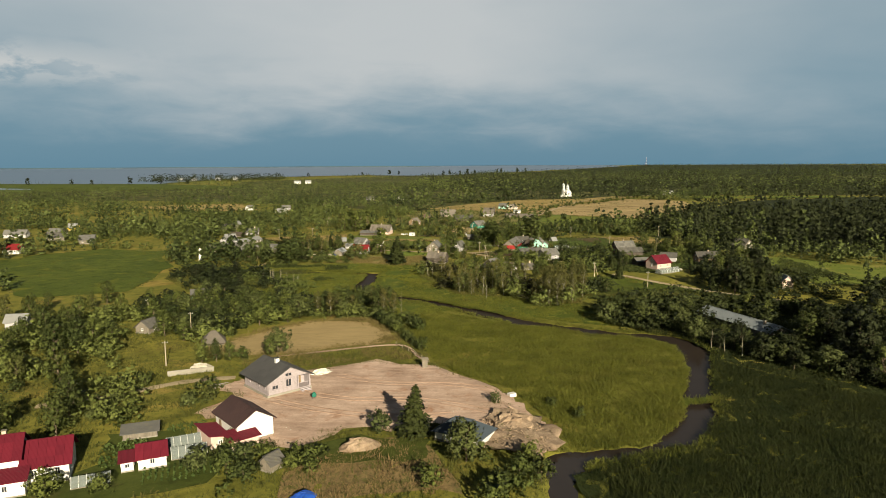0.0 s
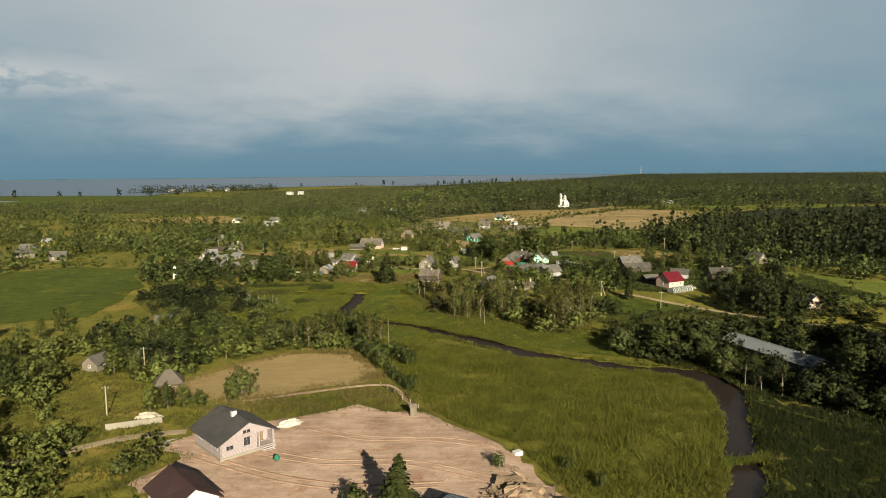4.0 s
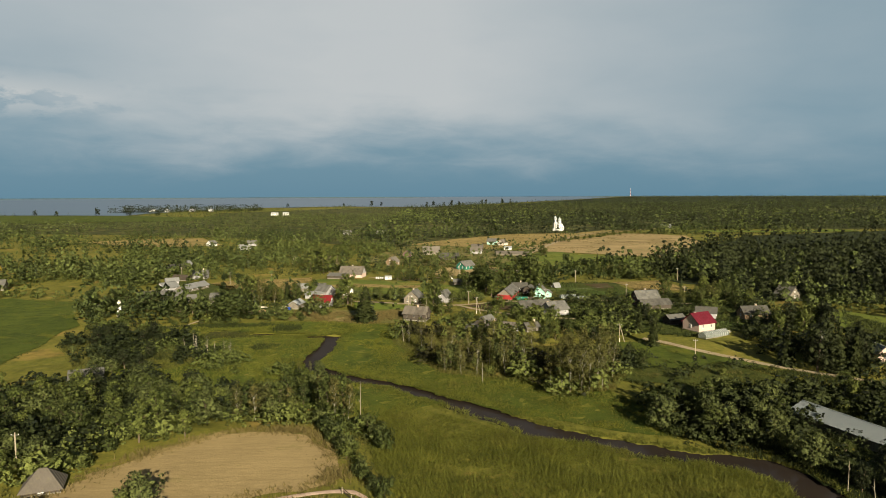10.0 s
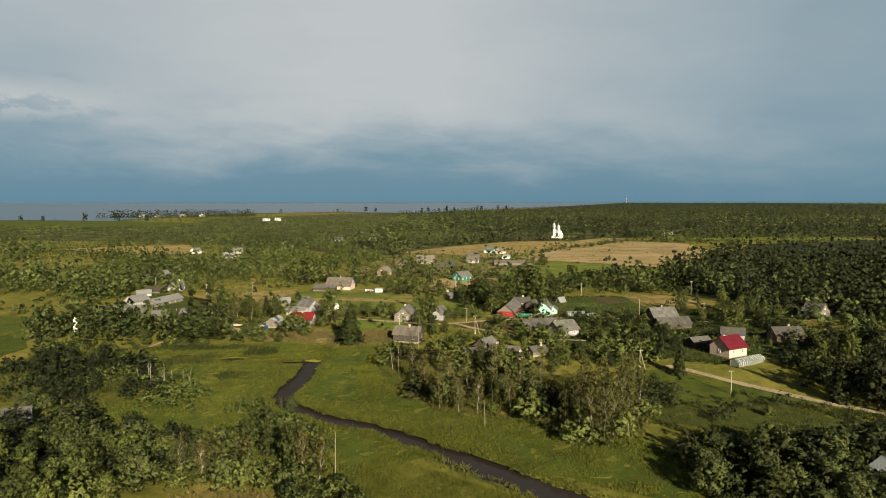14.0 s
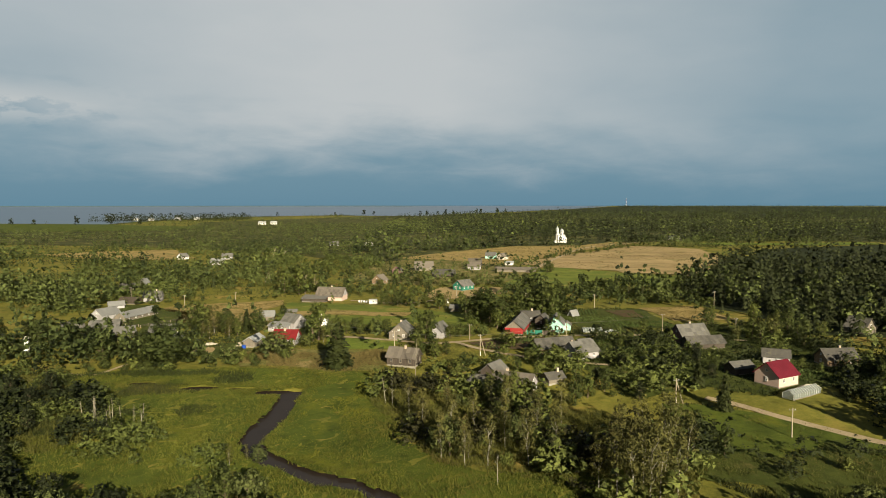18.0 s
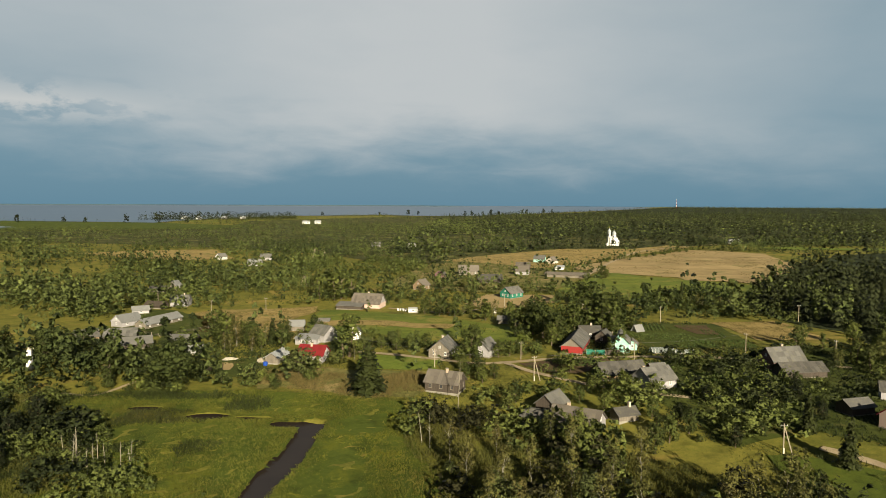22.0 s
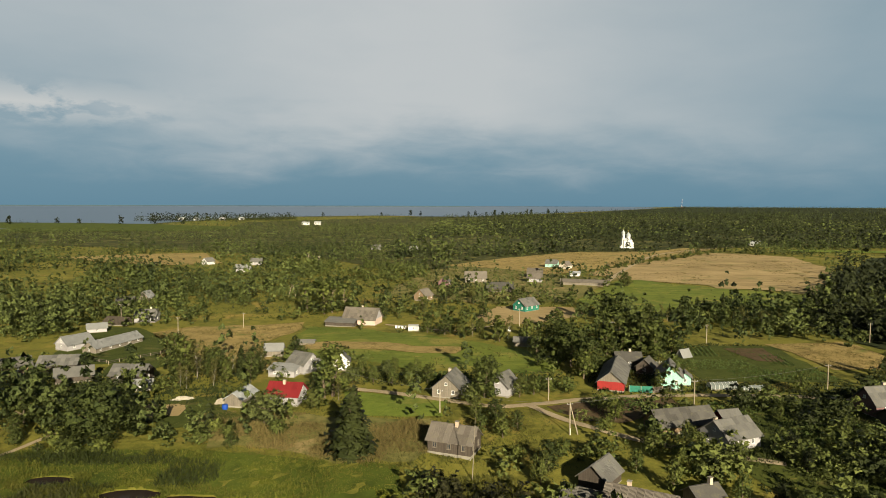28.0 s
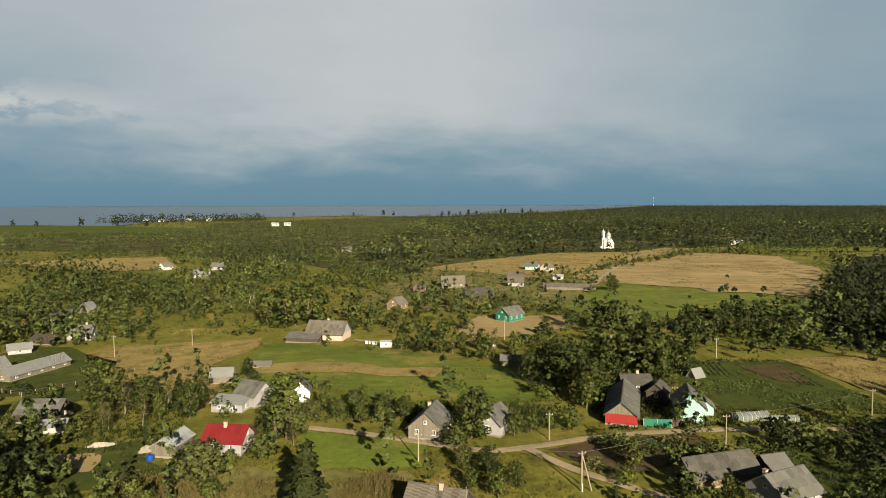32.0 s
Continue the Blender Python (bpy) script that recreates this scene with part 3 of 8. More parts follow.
def ribbon(name, line, width, mat, label, category, lift=0.22):
    """A track along a line of points."""
    p = along_river([(x, y, width / 2) for x, y in line], 6)
    d = np.gradient(p[:, :2], axis=0)
    d /= np.linalg.norm(d, axis=1)[:, None] + 1e-9
    side = np.stack([-d[:, 1], d[:, 0]], -1)
    r = np.random.default_rng(8)
    rows = []
    for k in (-1, -0.5, 0, 0.5, 1):
        q = p[:, :2] + side * (p[:, 2:] * k * (1 + 0.25 * (r.random((len(p), 1)) - 0.5) * (abs(k) == 1)))
        rows.append(np.column_stack([q, lie(q[:, 0], q[:, 1]) + lift - 0.05 * (abs(k) == 1)]))
    v = np.stack(rows, 1)
    k = len(p)
    i = np.arange(k * 5).reshape(k, 5)
    f = np.stack([i[:-1, :-1], i[:-1, 1:], i[1:, 1:], i[1:, :-1]], -1).reshape(-1, 4)
    return tagged(new(name, fast_mesh(name, v, f, mat, True)), label, category, kind="structure")


# ---- water ----
p = LINE
d = np.gradient(p[:, :2], axis=0)
d /= np.linalg.norm(d, axis=1)[:, None]
side = np.stack([-d[:, 1], d[:, 0]], -1)
v = np.stack([np.column_stack([p[:, :2] + side * (p[:, 2:] + 1.0) * k, np.full(len(p), -0.35)]) for k in (-1, 1)], 1)
i = np.arange(len(p) * 2).reshape(-1, 2)
river = new("river", fast_mesh("river", v, np.stack([i[:-1, 0], i[:-1, 1], i[1:, 1], i[1:, 0]], -1), M["water"]))
tagged(river, "dark still river winding between reed beds", "river", kind="structure")
for px, py, a, b in POOLS:
    s = Shape()
    s.solid([(px + (a + 1) * math.cos(q * math.pi / 9), py + (b + 1) * math.sin(q * math.pi / 9), -0.34) for q in range(18)], [tuple(range(18))])
    tagged(new("pool", s.mesh("pool", M["water"])), "small dark pool in the marsh grass", "pool", kind="structure")

DAM = [(42.2, 122.6), (44.8, 125.0), (47.6, 124.8), (51.4, 126.6), (51.6, 124.6), (47.8, 122.8), (44.8, 122.6), (42.6, 120.6)]
sheet("dam", DAM, M["marsh"], "low grassy dam across the river", "dam", 0.8, 0.18, 0.3, bump=0.2)
SHORE = [(-4300, 1500), (-1500, 1560), (-1020, 1575), (-647, 1556), (-650, 1640), (-613, 1945), (-505, 2165), (-255, 2345), (-20, 2200), (34, 2190), (246, 2500), (700, 3300), (1200, 4300), (1000, 4780), (0, 4880), (-1500, 4640), (-2800, 4000), (-4000, 2800)]
sheet("lake", SHORE, M["lake"], "wide grey-blue lake reaching the horizon", "lake", 120.0, 1.0, 10.0)
sheet("lake_inlet", [(-1100, 1330), (-900, 1355), (-770, 1290), (-780, 1260), (-1000, 1230)], M["lake"], "grey-blue inlet of the lake behind a grassy spit", "lake", 40.0, 1.0, 4.0)

# ---- fields, yards and tracks ----
SAND = [(-45, 129), (-39, 124), (-40.5, 121), (-45, 115), (-37, 111), (-28, 102.5), (-24.6, 99.5), (-20, 103.5), (-17, 107.5), (-13, 109), (-9.5, 107), (-5, 109.5), (1, 110), (5, 100), (13, 98), (16.5, 104.5), (16.5, 108.5), (14, 123), (10, 130), (2, 137), (-3, 145), (-8, 143.5), (-16.6, 146.3), (-23, 142.5), (-28, 140.5), (-40, 134.5)]
TILLED = [(-57, 157.5), (-51, 167.5), (-45, 177), (-38.3, 184), (-28, 186), (-20.8, 184.5), (-15.5, 174), (-13.3, 166), (-16, 161.5), (-27.4, 156.5), (-34.8, 151.5), (-43.6, 151.5), (-52, 153)]
MEADOW_W = [(-163, 247), (-215, 300), (-204, 338), (-183, 362), (-144, 352), (-122, 296), (-112, 252), (-114, 237), (-129, 232), (-142, 226)]
TAN = [(75, 611), (132, 682), (213, 770), (257, 728), (240, 629), (172, 512), (137, 540), (92, 581)]
TAN_FAR = [(-15, 660), (18, 705), (90, 770), (158, 775), (205, 830), (230, 812), (130, 690), (75, 615), (50, 600), (20, 640)]
GREEN = [(48, 486), (62, 520), (90, 578), (137, 538), (170, 510), (150, 478), (134, 470), (107, 464), (77, 440), (62, 462)]
FIELD = [(-50, 366), (-62, 424), (-36, 412), (-11, 402), (0, 393), (26, 368), (24, 349), (5, 351), (-1.4, 355), (-18, 354), (-33, 362)]
STRIP = [(-51, 379), (-30, 376), (-4, 371), (-1, 380), (-26, 386), (-52, 392)]
STRAW = [(-110, 408), (-99, 420), (-71, 427), (-62, 430), (-58, 416), (-66, 391), (-52, 366), (-55, 352), (-72, 362), (-90, 372), (-98, 396)]
LAWN_W = [(-118, 364), (-101, 362), (-93, 350), (-86, 352), (-82, 372), (-95, 398), (-118, 418), (-132, 420), (-135, 405)]
LAWN_MID = [(-29, 332), (-5, 325), (-6, 314), (-26, 315)]
DRY_MID = [(-58, 312), (-44, 313), (-36, 316), (-27, 314), (-8, 313), (-5, 303), (-9, 294), (-22, 292), (-34, 297), (-46, 300)]
YARD_S = [(-56, 330), (-52, 318), (-44, 312), (-58, 309), (-69, 317), (-71, 329)]
MEADOW_E = [(56, 262), (71, 257), (78, 249), (90, 233), (75, 228), (58, 232), (53, 247)]
MEADOW_FE = [(146, 306), (165, 280), (240, 262), (235, 225), (151, 229), (122, 240), (128, 262)]
GARDEN = [(54, 372), (73, 388), (92, 387), (90, 345), (57, 345)]
TAN_E = [(92, 392), (118, 396), (118, 360), (95, 358)]
PATCH_MID = [(2, 440), (12, 470), (46, 470), (44, 446), (28, 432), (10, 425)]
MARSH = [(-75, 300), (-100, 290), (-92, 250), (-70, 222), (-36, 205), (-12, 196), (2, 205), (32, 190), (47, 182), (46, 205), (36, 224), (12, 226), (0, 240), (-6, 262), (-12, 292), (-40, 296)]
FAR_GREEN = [(285, 800), (315, 815), (375, 800), (470, 820), (470, 780), (370, 772), (300, 780)]
FAR_TAN_W = [(-335, 719), (-293, 758), (-232, 778), (-180, 672), (-226, 652)]
SPIT = [(-1500, 1560), (-650, 1556), (-560, 1500), (-400, 1440), (-420, 1260), (-700, 1170), (-1100, 1150), (-1600, 1300)]
sheet("sand_plot", SAND, M["sand"], "bulldozed pink sand of a building plot with wheel tracks", "sand plot", 2.0, 0.10, 0.9, bump=0.14)
sheet("tilled_field", TILLED, M["tilled"], "mown tan field with faint rows", "field", 2.4, 0.12, 1.2)
sheet("west_meadow", MEADOW_W, M["marsh"], "bright green mown meadow", "meadow", 8.0, 0.18, 2.0)
sheet("stubble_field", TAN, M["tan"], "wide tan stubble field before the forest", "field", 11.0, 0.35, 6.0)
sheet("rough_stubble", TAN_FAR, M["straw"], "dry tan grassland along the forest edge", "field", 14.0, 0.30, 3.0)
sheet("hay_meadow", GREEN, M["hay"], "smooth green hay meadow", "meadow", 8.0, 0.30, 4.5)
sheet("village_meadow", FIELD, M["hay"], "green hay meadow between the houses", "meadow", 5.0, 0.16, 2.5)
sheet("dry_strip", STRIP, M["straw"], "dry straw-coloured strip across a meadow", "field", 5.0, 0.30, 1.5)
sheet("straw_field", STRAW, M["straw"], "tall straw-coloured grass", "field", 6.0, 0.16, 2.0)
sheet("west_lawn", LAWN_W, M["lawn"], "green farmyard grass", "lawn", 6.0, 0.16, 1.5)
sheet("mid_lawn", LAWN_MID, M["meadow"], "bright green mown grass below the track", "lawn", 4.0, 0.16, 0.8)
sheet("dry_patch", DRY_MID, M["drymix"], "patchy dry tan grass by the marsh", "field", 4.0, 0.16, 1.6)
sheet("south_yard", YARD_S, M["lawn"], "yard of short grass below sheds", "lawn", 4.0, 0.16, 1.0)
sheet("bare_yard", [(-71, 325), (-62, 324), (-60, 316), (-68, 316)], M["tilled"], "bare pale patch in a yard", "yard", 3.0, 0.28, 0.8)
sheet("east_meadow", MEADOW_E, M["marsh"], "small green meadow below a track", "meadow", 5.0, 0.16, 1.5)
sheet("far_east_meadow", MEADOW_FE, M["hay"], "green meadow against dark woods", "meadow", 8.0, 0.18, 2.0)
sheet("east_yards", [(52, 266), (66, 272), (80, 264), (94, 268), (122, 272), (128, 300), (126, 345), (96, 350), (92, 334), (60, 331.5), (53, 316), (42, 298)], M["lawn"], "overgrown yards and garden plots", "yard", 4.0, 0.11, 1.5)
sheet("kitchen_garden", GARDEN, M["lawn"], "fenced plot of vegetable beds", "garden", 5.0, 0.16, 1.0)
sheet("east_straw_field", TAN_E, M["straw"], "dry tan field behind gardens", "field", 6.0, 0.16, 1.5)
sheet("village_clearing", PATCH_MID, M["tilled"], "worn tan clearing behind a green house", "field", 6.0, 0.16, 1.5)
sheet("marsh", MARSH, M["marsh"], "wet green marsh with yellowish sedge", "marsh", 1.6, 0.08, 1.0, banks=True)
sheet("far_green_field", FAR_GREEN, M["meadow"], "bright green field among far woods", "field", 20.0, 0.5, 3.0)
sheet("far_dry_field", FAR_TAN_W, M["straw"], "dry tan field among far woods", "field", 20.0, 0.5, 4.0)
sheet("lake_spit", SPIT, M["marsh"], "flat green shore meadow by the lake", "meadow", 40.0, 0.8, 6.0)
sheet("plough_patch", [(76, 383), (88, 384), (86, 366), (78, 366)], M["earth"], "brown tilled vegetable bed", "garden bed", 4.0, 0.28, 0.6)
sheet("potato_plot", [(16, 322), (26, 327), (45, 330), (44, 322), (30, 312), (22, 313)], M["earth"], "brown earth plot in the fork of two tracks", "garden bed", 3.0, 0.17, 0.6)
sheet("far_village_grass", [(-40, 505), (-30, 610), (-14, 655), (40, 640), (56, 600), (88, 578), (60, 520), (46, 486), (10, 478)], M["drymix"], "worn dry grass between far houses", "field", 8.0, 0.14, 2.5)
GARDEN_SW = [(-58, 84), (-47, 83), (-33, 89), (-32, 98), (-38, 104), (-44, 108), (-55, 106), (-50, 97)]
DRY_E = [(48, 224), (58, 213), (72, 205.5), (82, 209), (87, 223), (80, 238), (66, 231), (56, 236), (46, 232)]
sheet("lane_rough", DRY_E, M["lawn"], "rough olive and straw grass between thickets and a lane", "field", 2.5, 0.2, 2.0)
# two dark sheets: wet ground with shade put into the colour
sheet("sedge_ground", [(61, 152), (66, 142), (79, 128), (104, 112), (118, 66), (18, 66), (18, 94), (26, 99), (40, 104), (47, 114), (51, 127)], M["wet"], "wet ground under sedge, darkened for shade", "marsh", 1.6, 0.07, 0.6, banks=True)
sheet("alder_ground", [(62, 153), (67, 143), (80, 129), (105, 113), (150, 116), (152, 200), (106, 207), (84, 208), (72, 204), (58, 208), (46, 200), (46, 188), (60, 177)], M["wet"], "wet ground under alders, darkened for shade", "marsh", 1.8, 0.06, 1.0, banks=True)
sheet("southwest_garden", GARDEN_SW, M["lawn"], "trodden garden grass round greenhouses", "garden", 2.0, 0.11, 0.6)
sheet("rusty_weeds", [(-19, 97.5), (-9, 104.5), (-4, 102), (-1, 96), (2, 86), (-22, 84), (-24, 94)], M["rust"], "rust-coloured dry weeds before a shed", "weeds", 2.0, 0.09, 1.2)
sheet("forecourt_grass", [(-29, 101), (-24, 98.5), (-19, 102.5), (-14.5, 106), (-9.6, 104), (-3, 103.5), (-4, 96), (-12, 95), (-22, 95)], M["lawn"], "short green grass round a sand heap", "lawn", 2.5, 0.14, 0.7)
sheet("bank_of_fill", [(4, 99), (13, 96), (17.5, 101), (18, 108), (16, 114), (11, 118), (6, 112), (8, 106)], M["heap"], "broken pale earth bank dropping to the river", "earth bank", 1.2, 0.2, 1.2, bump=0.7, banks=True)

ribbon("track_main", [(-31, 335), (-19.5, 331.7), (-7, 326.6), (5, 322), (13.3, 323.5), (26, 328.2), (42, 331.5), (62, 332.6), (80, 331), (104, 322)], 2.3, M["gravel"], "pale gravel village track", "track")
ribbon("track_fork", [(12.6, 323), (18, 314.5), (23.7, 309), (31, 302.5), (40, 297), (52, 292)], 1.9, M["gravel"], "pale worn track forking off", "track", 0.26)
ribbon("track_east", [(66, 264), (71.5, 257.7), (77, 249.5), (84.5, 240), (92, 231), (103, 221), (112, 212), (122, 196)], 2.2, M["gravel"], "pale dirt track past a meadow", "track")
ribbon("track_site", [(-74, 119), (-65, 122.5), (-54.5, 131), (-49, 133.5), (-43, 135)], 2.4, M["gravel"], "pale concrete-coloured approach track", "track")
ribbon("track_field", [(-38, 150.3), (-27, 154.5), (-15, 159), (-9, 158), (-7, 152), (-4, 146)], 1.2, M["sand"], "worn sandy path along a field edge", "path")
for k, line in enumerate(([(-42, 133), (-30, 127), (-18, 122), (-4, 121), (9, 114)], [(-38, 125), (-24, 117), (-12, 113.5), (0, 114)], [(-22, 136), (-12, 131), (0, 130), (8, 127)])):
    for off in (-0.85, 0.85):
        ribbon("wheel_rut", [(x + off * 0.5, y + off * 0.87) for x, y in line], 0.42 + 0.12 * (k % 2), M["rut"], "shallow wheel rut pressed into bare sand", "track", 0.27)
ribbon("track_marsh", [(-98, 288), (-93.5, 295), (-84, 294), (-80.3, 306), (-75, 318)], 1.2, M["gravel"], "narrow worn path to the marsh", "path")
ribbon("track_far", [(70, 540), (115, 655), (170, 760), (285, 870)], 3.0, M["gravel"], "dirt road along a stubble field", "track", 0.6)
ribbon("track_barn", [(-30, 424), (-18, 418), (-5, 412), (10, 425)], 2.0, M["gravel"], "pale track to a barn", "track")


# ---- buildings ----
SHEETS = {}
BUILT = []


def roof_parts(root, L, D, wall, rise, mat, over=0.4, pieces=False, hip=False, z0=0.0, lean=False):
    """Two slopes with thickness, or one where it leans; pieces lays separate sheets on the nearest roofs."""
    half = D / 2 + over
    slope = rise / (D / 2)
    low = wall - over * slope
    e = L / 2 + over
    t = 0.09
    if lean:
        s = Shape().slab([(-e, -half, z0 + wall), (e, -half, z0 + wall), (e, half, z0 + wall + rise), (-e, half, z0 + wall + rise)], t)
        return [part("roof", s, mat, root)]
    top = z0 + wall + rise
    k = e - (D / 2 if hip else 0)
    out = []
    for sgn in (-1, 1):
        pts = [(-e, sgn * half, z0 + low), (e, sgn * half, z0 + low), (k, 0, top), (-k, 0, top)]
        if sgn > 0:
            pts.reverse()
        out.append(part("roof_slope", Shape().slab(pts, t), mat, root))
        if pieces and not hip:
            run = math.hypot(half, rise + over * slope)
            cols, rows = max(3, round(2 * e / 1.12)), max(2, round(run / 1.6))
            cw, rh = 2 * e / cols, run / rows
            key = (round(cw, 3), round(rh, 3), mat.name)
            if key not in SHEETS:
                SHEETS[key] = Shape().box(0, 0, 0, cw * 0.985, rh * 1.03, 0.025).mesh("roof_sheet", mat)
            ang = math.degrees(math.atan2(rise + over * slope, half)) * -sgn
            r = random.Random(cols * 7 + rows + int(L * 10))
            for a in range(cols):
                for b in range(rows):
                    q = (b + 0.5) / rows
                    y, z = sgn * half * (1 - q), z0 + low + (top - z0 - low) * q
                    part("roof_sheet", SHEETS[key], mat, out[-1], at=pose(-e + (a + 0.5) * cw, y, z + 0.045 + r.uniform(0, 0.02), ang, r.uniform(-0.25, 0.25), r.uniform(-0.5, 0.5)))
    if hip:
        for sgn in (-1, 1):
            pts = [(sgn * e, -half, z0 + low), (sgn * e, half, z0 + low), (sgn * k, 0, top)]
            if sgn < 0:
                pts.reverse()
            out.append(part("roof_hip", Shape().slab(pts, t), mat, root))
    part("ridge_cap", Shape().box(0, 0, top - 0.02, 2 * k, 0.32, 0.07), mat, root)
    return out


def window(root, x, y, z, face, w=0.8, h=1.1, trim="trim"):
    """A framed window: face is the wall's outward turn in degrees."""
    m = pose(x, y, z, 0, 0, face)
    s = Shape()
    for dz, sz in ((0, 0.09), (h - 0.09, 0.09)):
        s.box(0, 0.03, dz, w, 0.10, sz)
    for dx in (-w / 2 + 0.045, 0, w / 2 - 0.045):
        s.box(dx, 0.03, 0.09, 0.09 if dx else 0.05, 0.08, h - 0.18)
    win = part("window", s, M[trim], root, at=m)
    part("pane", Shape().box(0, 0.012, 0.05, w - 0.1, 0.03, h - 0.1), M["glass"], win)
    part("sill", Shape().box(0, 0.07, -0.06, w + 0.16, 0.16, 0.05), M[trim], win)
    return win


def house(name, x, y, rz, L, D, wall, rise, walls, roof, label, category="house", group="", gable=None, pieces=False, chimney=None, windows=1, hip=False, lean=False, over=0.4, door=True, z=None, ends=(1, 1), trim="trim", base=True):
    """A gabled building: ridge along its own x. windows: 0 none, 1 a few, 2 many. ends: which gable walls are closed."""
    root = thing(name, x, y, rz, label, category, group, z)
    BUILT.append((x, y, radians(rz), L / 2, D / 2))
    gable = gable or walls
    t = 0.14
    if base:
        part("foundation", Shape().box(0, 0, -0.6, L + 0.1, D + 0.1, 0.9), M["concrete"], root)
    z0 = 0.3 if base else 0.0
    for sgn in (-1, 1):
        h = wall - z0 + ((rise * (over if sgn < 0 else D + over) / (D + 2 * over) - 0.11) if lean else 0)
        part("side_wall", Shape().box(0, sgn * (D / 2 - t / 2), z0, L, t, h), M[walls], root)
        if not ends[(sgn + 1) // 2]:
            continue
        gx, iy = sgn * (L / 2 - t / 2), D / 2 - t - 0.002
        part("end_wall", Shape().box(gx, 0, z0, t, 2 * iy, 0.5 if lean else wall - z0), M[walls], root)
        if not hip:
            p = [(-iy, z0 + 0.5), (iy, z0 + 0.5), (iy, wall + rise * (D + over) / (D + 2 * over) - 0.12), (-iy, wall + rise * over / (D + 2 * over) - 0.12)] if lean else [(-iy, wall), (iy, wall), (0, wall + rise - 0.12)]
            k = len(p)
            s = Shape().solid([(gx + d, a, b) for d in (-t / 2, t / 2) for a, b in p], [tuple(range(k - 1, -1, -1)), tuple(range(k, 2 * k))] + [(i, (i + 1) % k, k + (i + 1) % k, k + i) for i in range(k)])
            part("gable", s, M[gable], root)
    roof_parts(root, L, D, wall, rise, M[roof], over, pieces, hip, 0.0, lean)
    if chimney is not None:
        cx, cy = chimney
        cz = wall + rise * (1 - abs(cy) / (D / 2))
        c = part("chimney", Shape().box(cx, cy, cz - 0.4, 0.55, 0.55, 1.25), M["brick"], root)
        part("chimney_cap", Shape().box(cx, cy, cz + 0.86, 0.68, 0.68, 0.09), M["concrete"], c)
    if windows:
        n = max(1, int(L / (2.6 if windows > 1 else 3.4)))
        hh = min(1.05, wall * 0.38)
        for i in range(n):
            wx = (i + 0.5) / n * L - L / 2
            window(root, wx, -D / 2, wall * 0.42, 180, 0.7, hh, trim)
            if windows > 1:
                window(root, wx, D / 2, wall * 0.42, 0, 0.7, hh, trim)
        for sgn, turn in ((-1, 90), (1, -90)):
            if ends[(sgn + 1) // 2]:
                for wy in ((-D / 4, D / 4) if windows > 1 and D > 4 else (0,)):
                    window(root, sgn * L / 2, wy, wall * 0.42, turn, 0.68, hh, trim)
                if rise > 1.9 and not hip and not lean:
                    window(root, sgn * L / 2, 0, wall + rise * 0.22, turn, 0.6, 0.6, trim)
    if door and not lean:
        d = part("door", Shape().box(L * 0.28 if L > 5 else 0.0, D / 2 + 0.03, 0.3, 0.9, 0.07, min(1.95, wall - 0.4)), M["brownwood"], root)
        part("handle", Shape().box((L * 0.28 if L > 5 else 0.0) + 0.34, D / 2 + 0.10, 1.2, 0.05, 0.07, 0.16), M["iron"], d)
    return root


# the unfinished timber house on the sand
root = thing("timber_house", -33.0, 129.0, 131.5, "unfinished pale timber house with a graphite metal roof", "house")
Lh, Dh = 9.4, 9.0
part("inner_wall", Shape().box(-Lh / 2 + 2.2, -Dh / 2 + 1.5, 0.74, 0.16, 2.9, 2.4), M["log"], root)
part("porch_wall", Shape().box(-Lh / 2 + 1.1, -Dh / 2 + 2.9, 0.74, 2.2, 0.14, 2.4), M["log"], root)
part("porch_door", Shape().box(-Lh / 2 + 2.1, -Dh / 2 + 1.4, 0.76, 0.08, 0.95, 2.0), M["brownwood"], root)
BUILT.append((-33.0, 129.0, radians(131.5), 5.5, 5.5))
part("foundation", Shape().box(0, 0, -0.6, Lh + 0.3, Dh + 0.3, 1.2), M["concrete"], root)
part("sill_beam", Shape().box(0, 0, 0.6, Lh + 0.12, Dh + 0.12, 0.14), M["log"], root)
course = 0.2
logs = {}
for k in range(12):
    zc = 0.74 + k * course
    for sgn in (-1, 1):
        for key, size, at_ in (("x", (Lh, 0.16, course - 0.015), (0, sgn * (Dh / 2 - 0.08), zc)), ("y", (0.16, Dh - 3.0 if sgn < 0 else Dh - 0.33, course - 0.015), (sgn * (Lh / 2 - 0.08), 1.4 if sgn < 0 else 0, zc))):
            if (key, size[1]) not in logs:
                logs[key, size[1]] = Shape().box(0, 0, 0, *size).mesh("beam", M["log"])
            part("beam", logs[key, size[1]], M["log"], root, at=pose(*at_))
for sgn in (-1, 1):
    p = [(-Dh / 2 + 0.2, 3.14), (Dh / 2 - 0.2, 3.14), (0, 5.3)]
    gxx = sgn * (Lh / 2 - 0.08)
    s = Shape().solid([(gxx + d_, a, b) for d_ in (-0.07, 0.07) for a, b in p], [(2, 1, 0), (3, 4, 5), (0, 1, 4, 3), (1, 2, 5, 4), (2, 0, 3, 5)])
    part("gable", s, M["log"], root)
roof_parts(root, Lh, Dh, 3.14, 2.25, M["metalgrey"], 0.75, True)
c = part("chimney", Shape().box(-0.6, 0.3, 4.9, 0.7, 0.7, 1.2), M["trim"], root, "white chimney in the slope")
part("chimney_cap", Shape().box(-0.6, 0.3, 6.1, 0.85, 0.85, 0.1), M["metalgrey"], c)
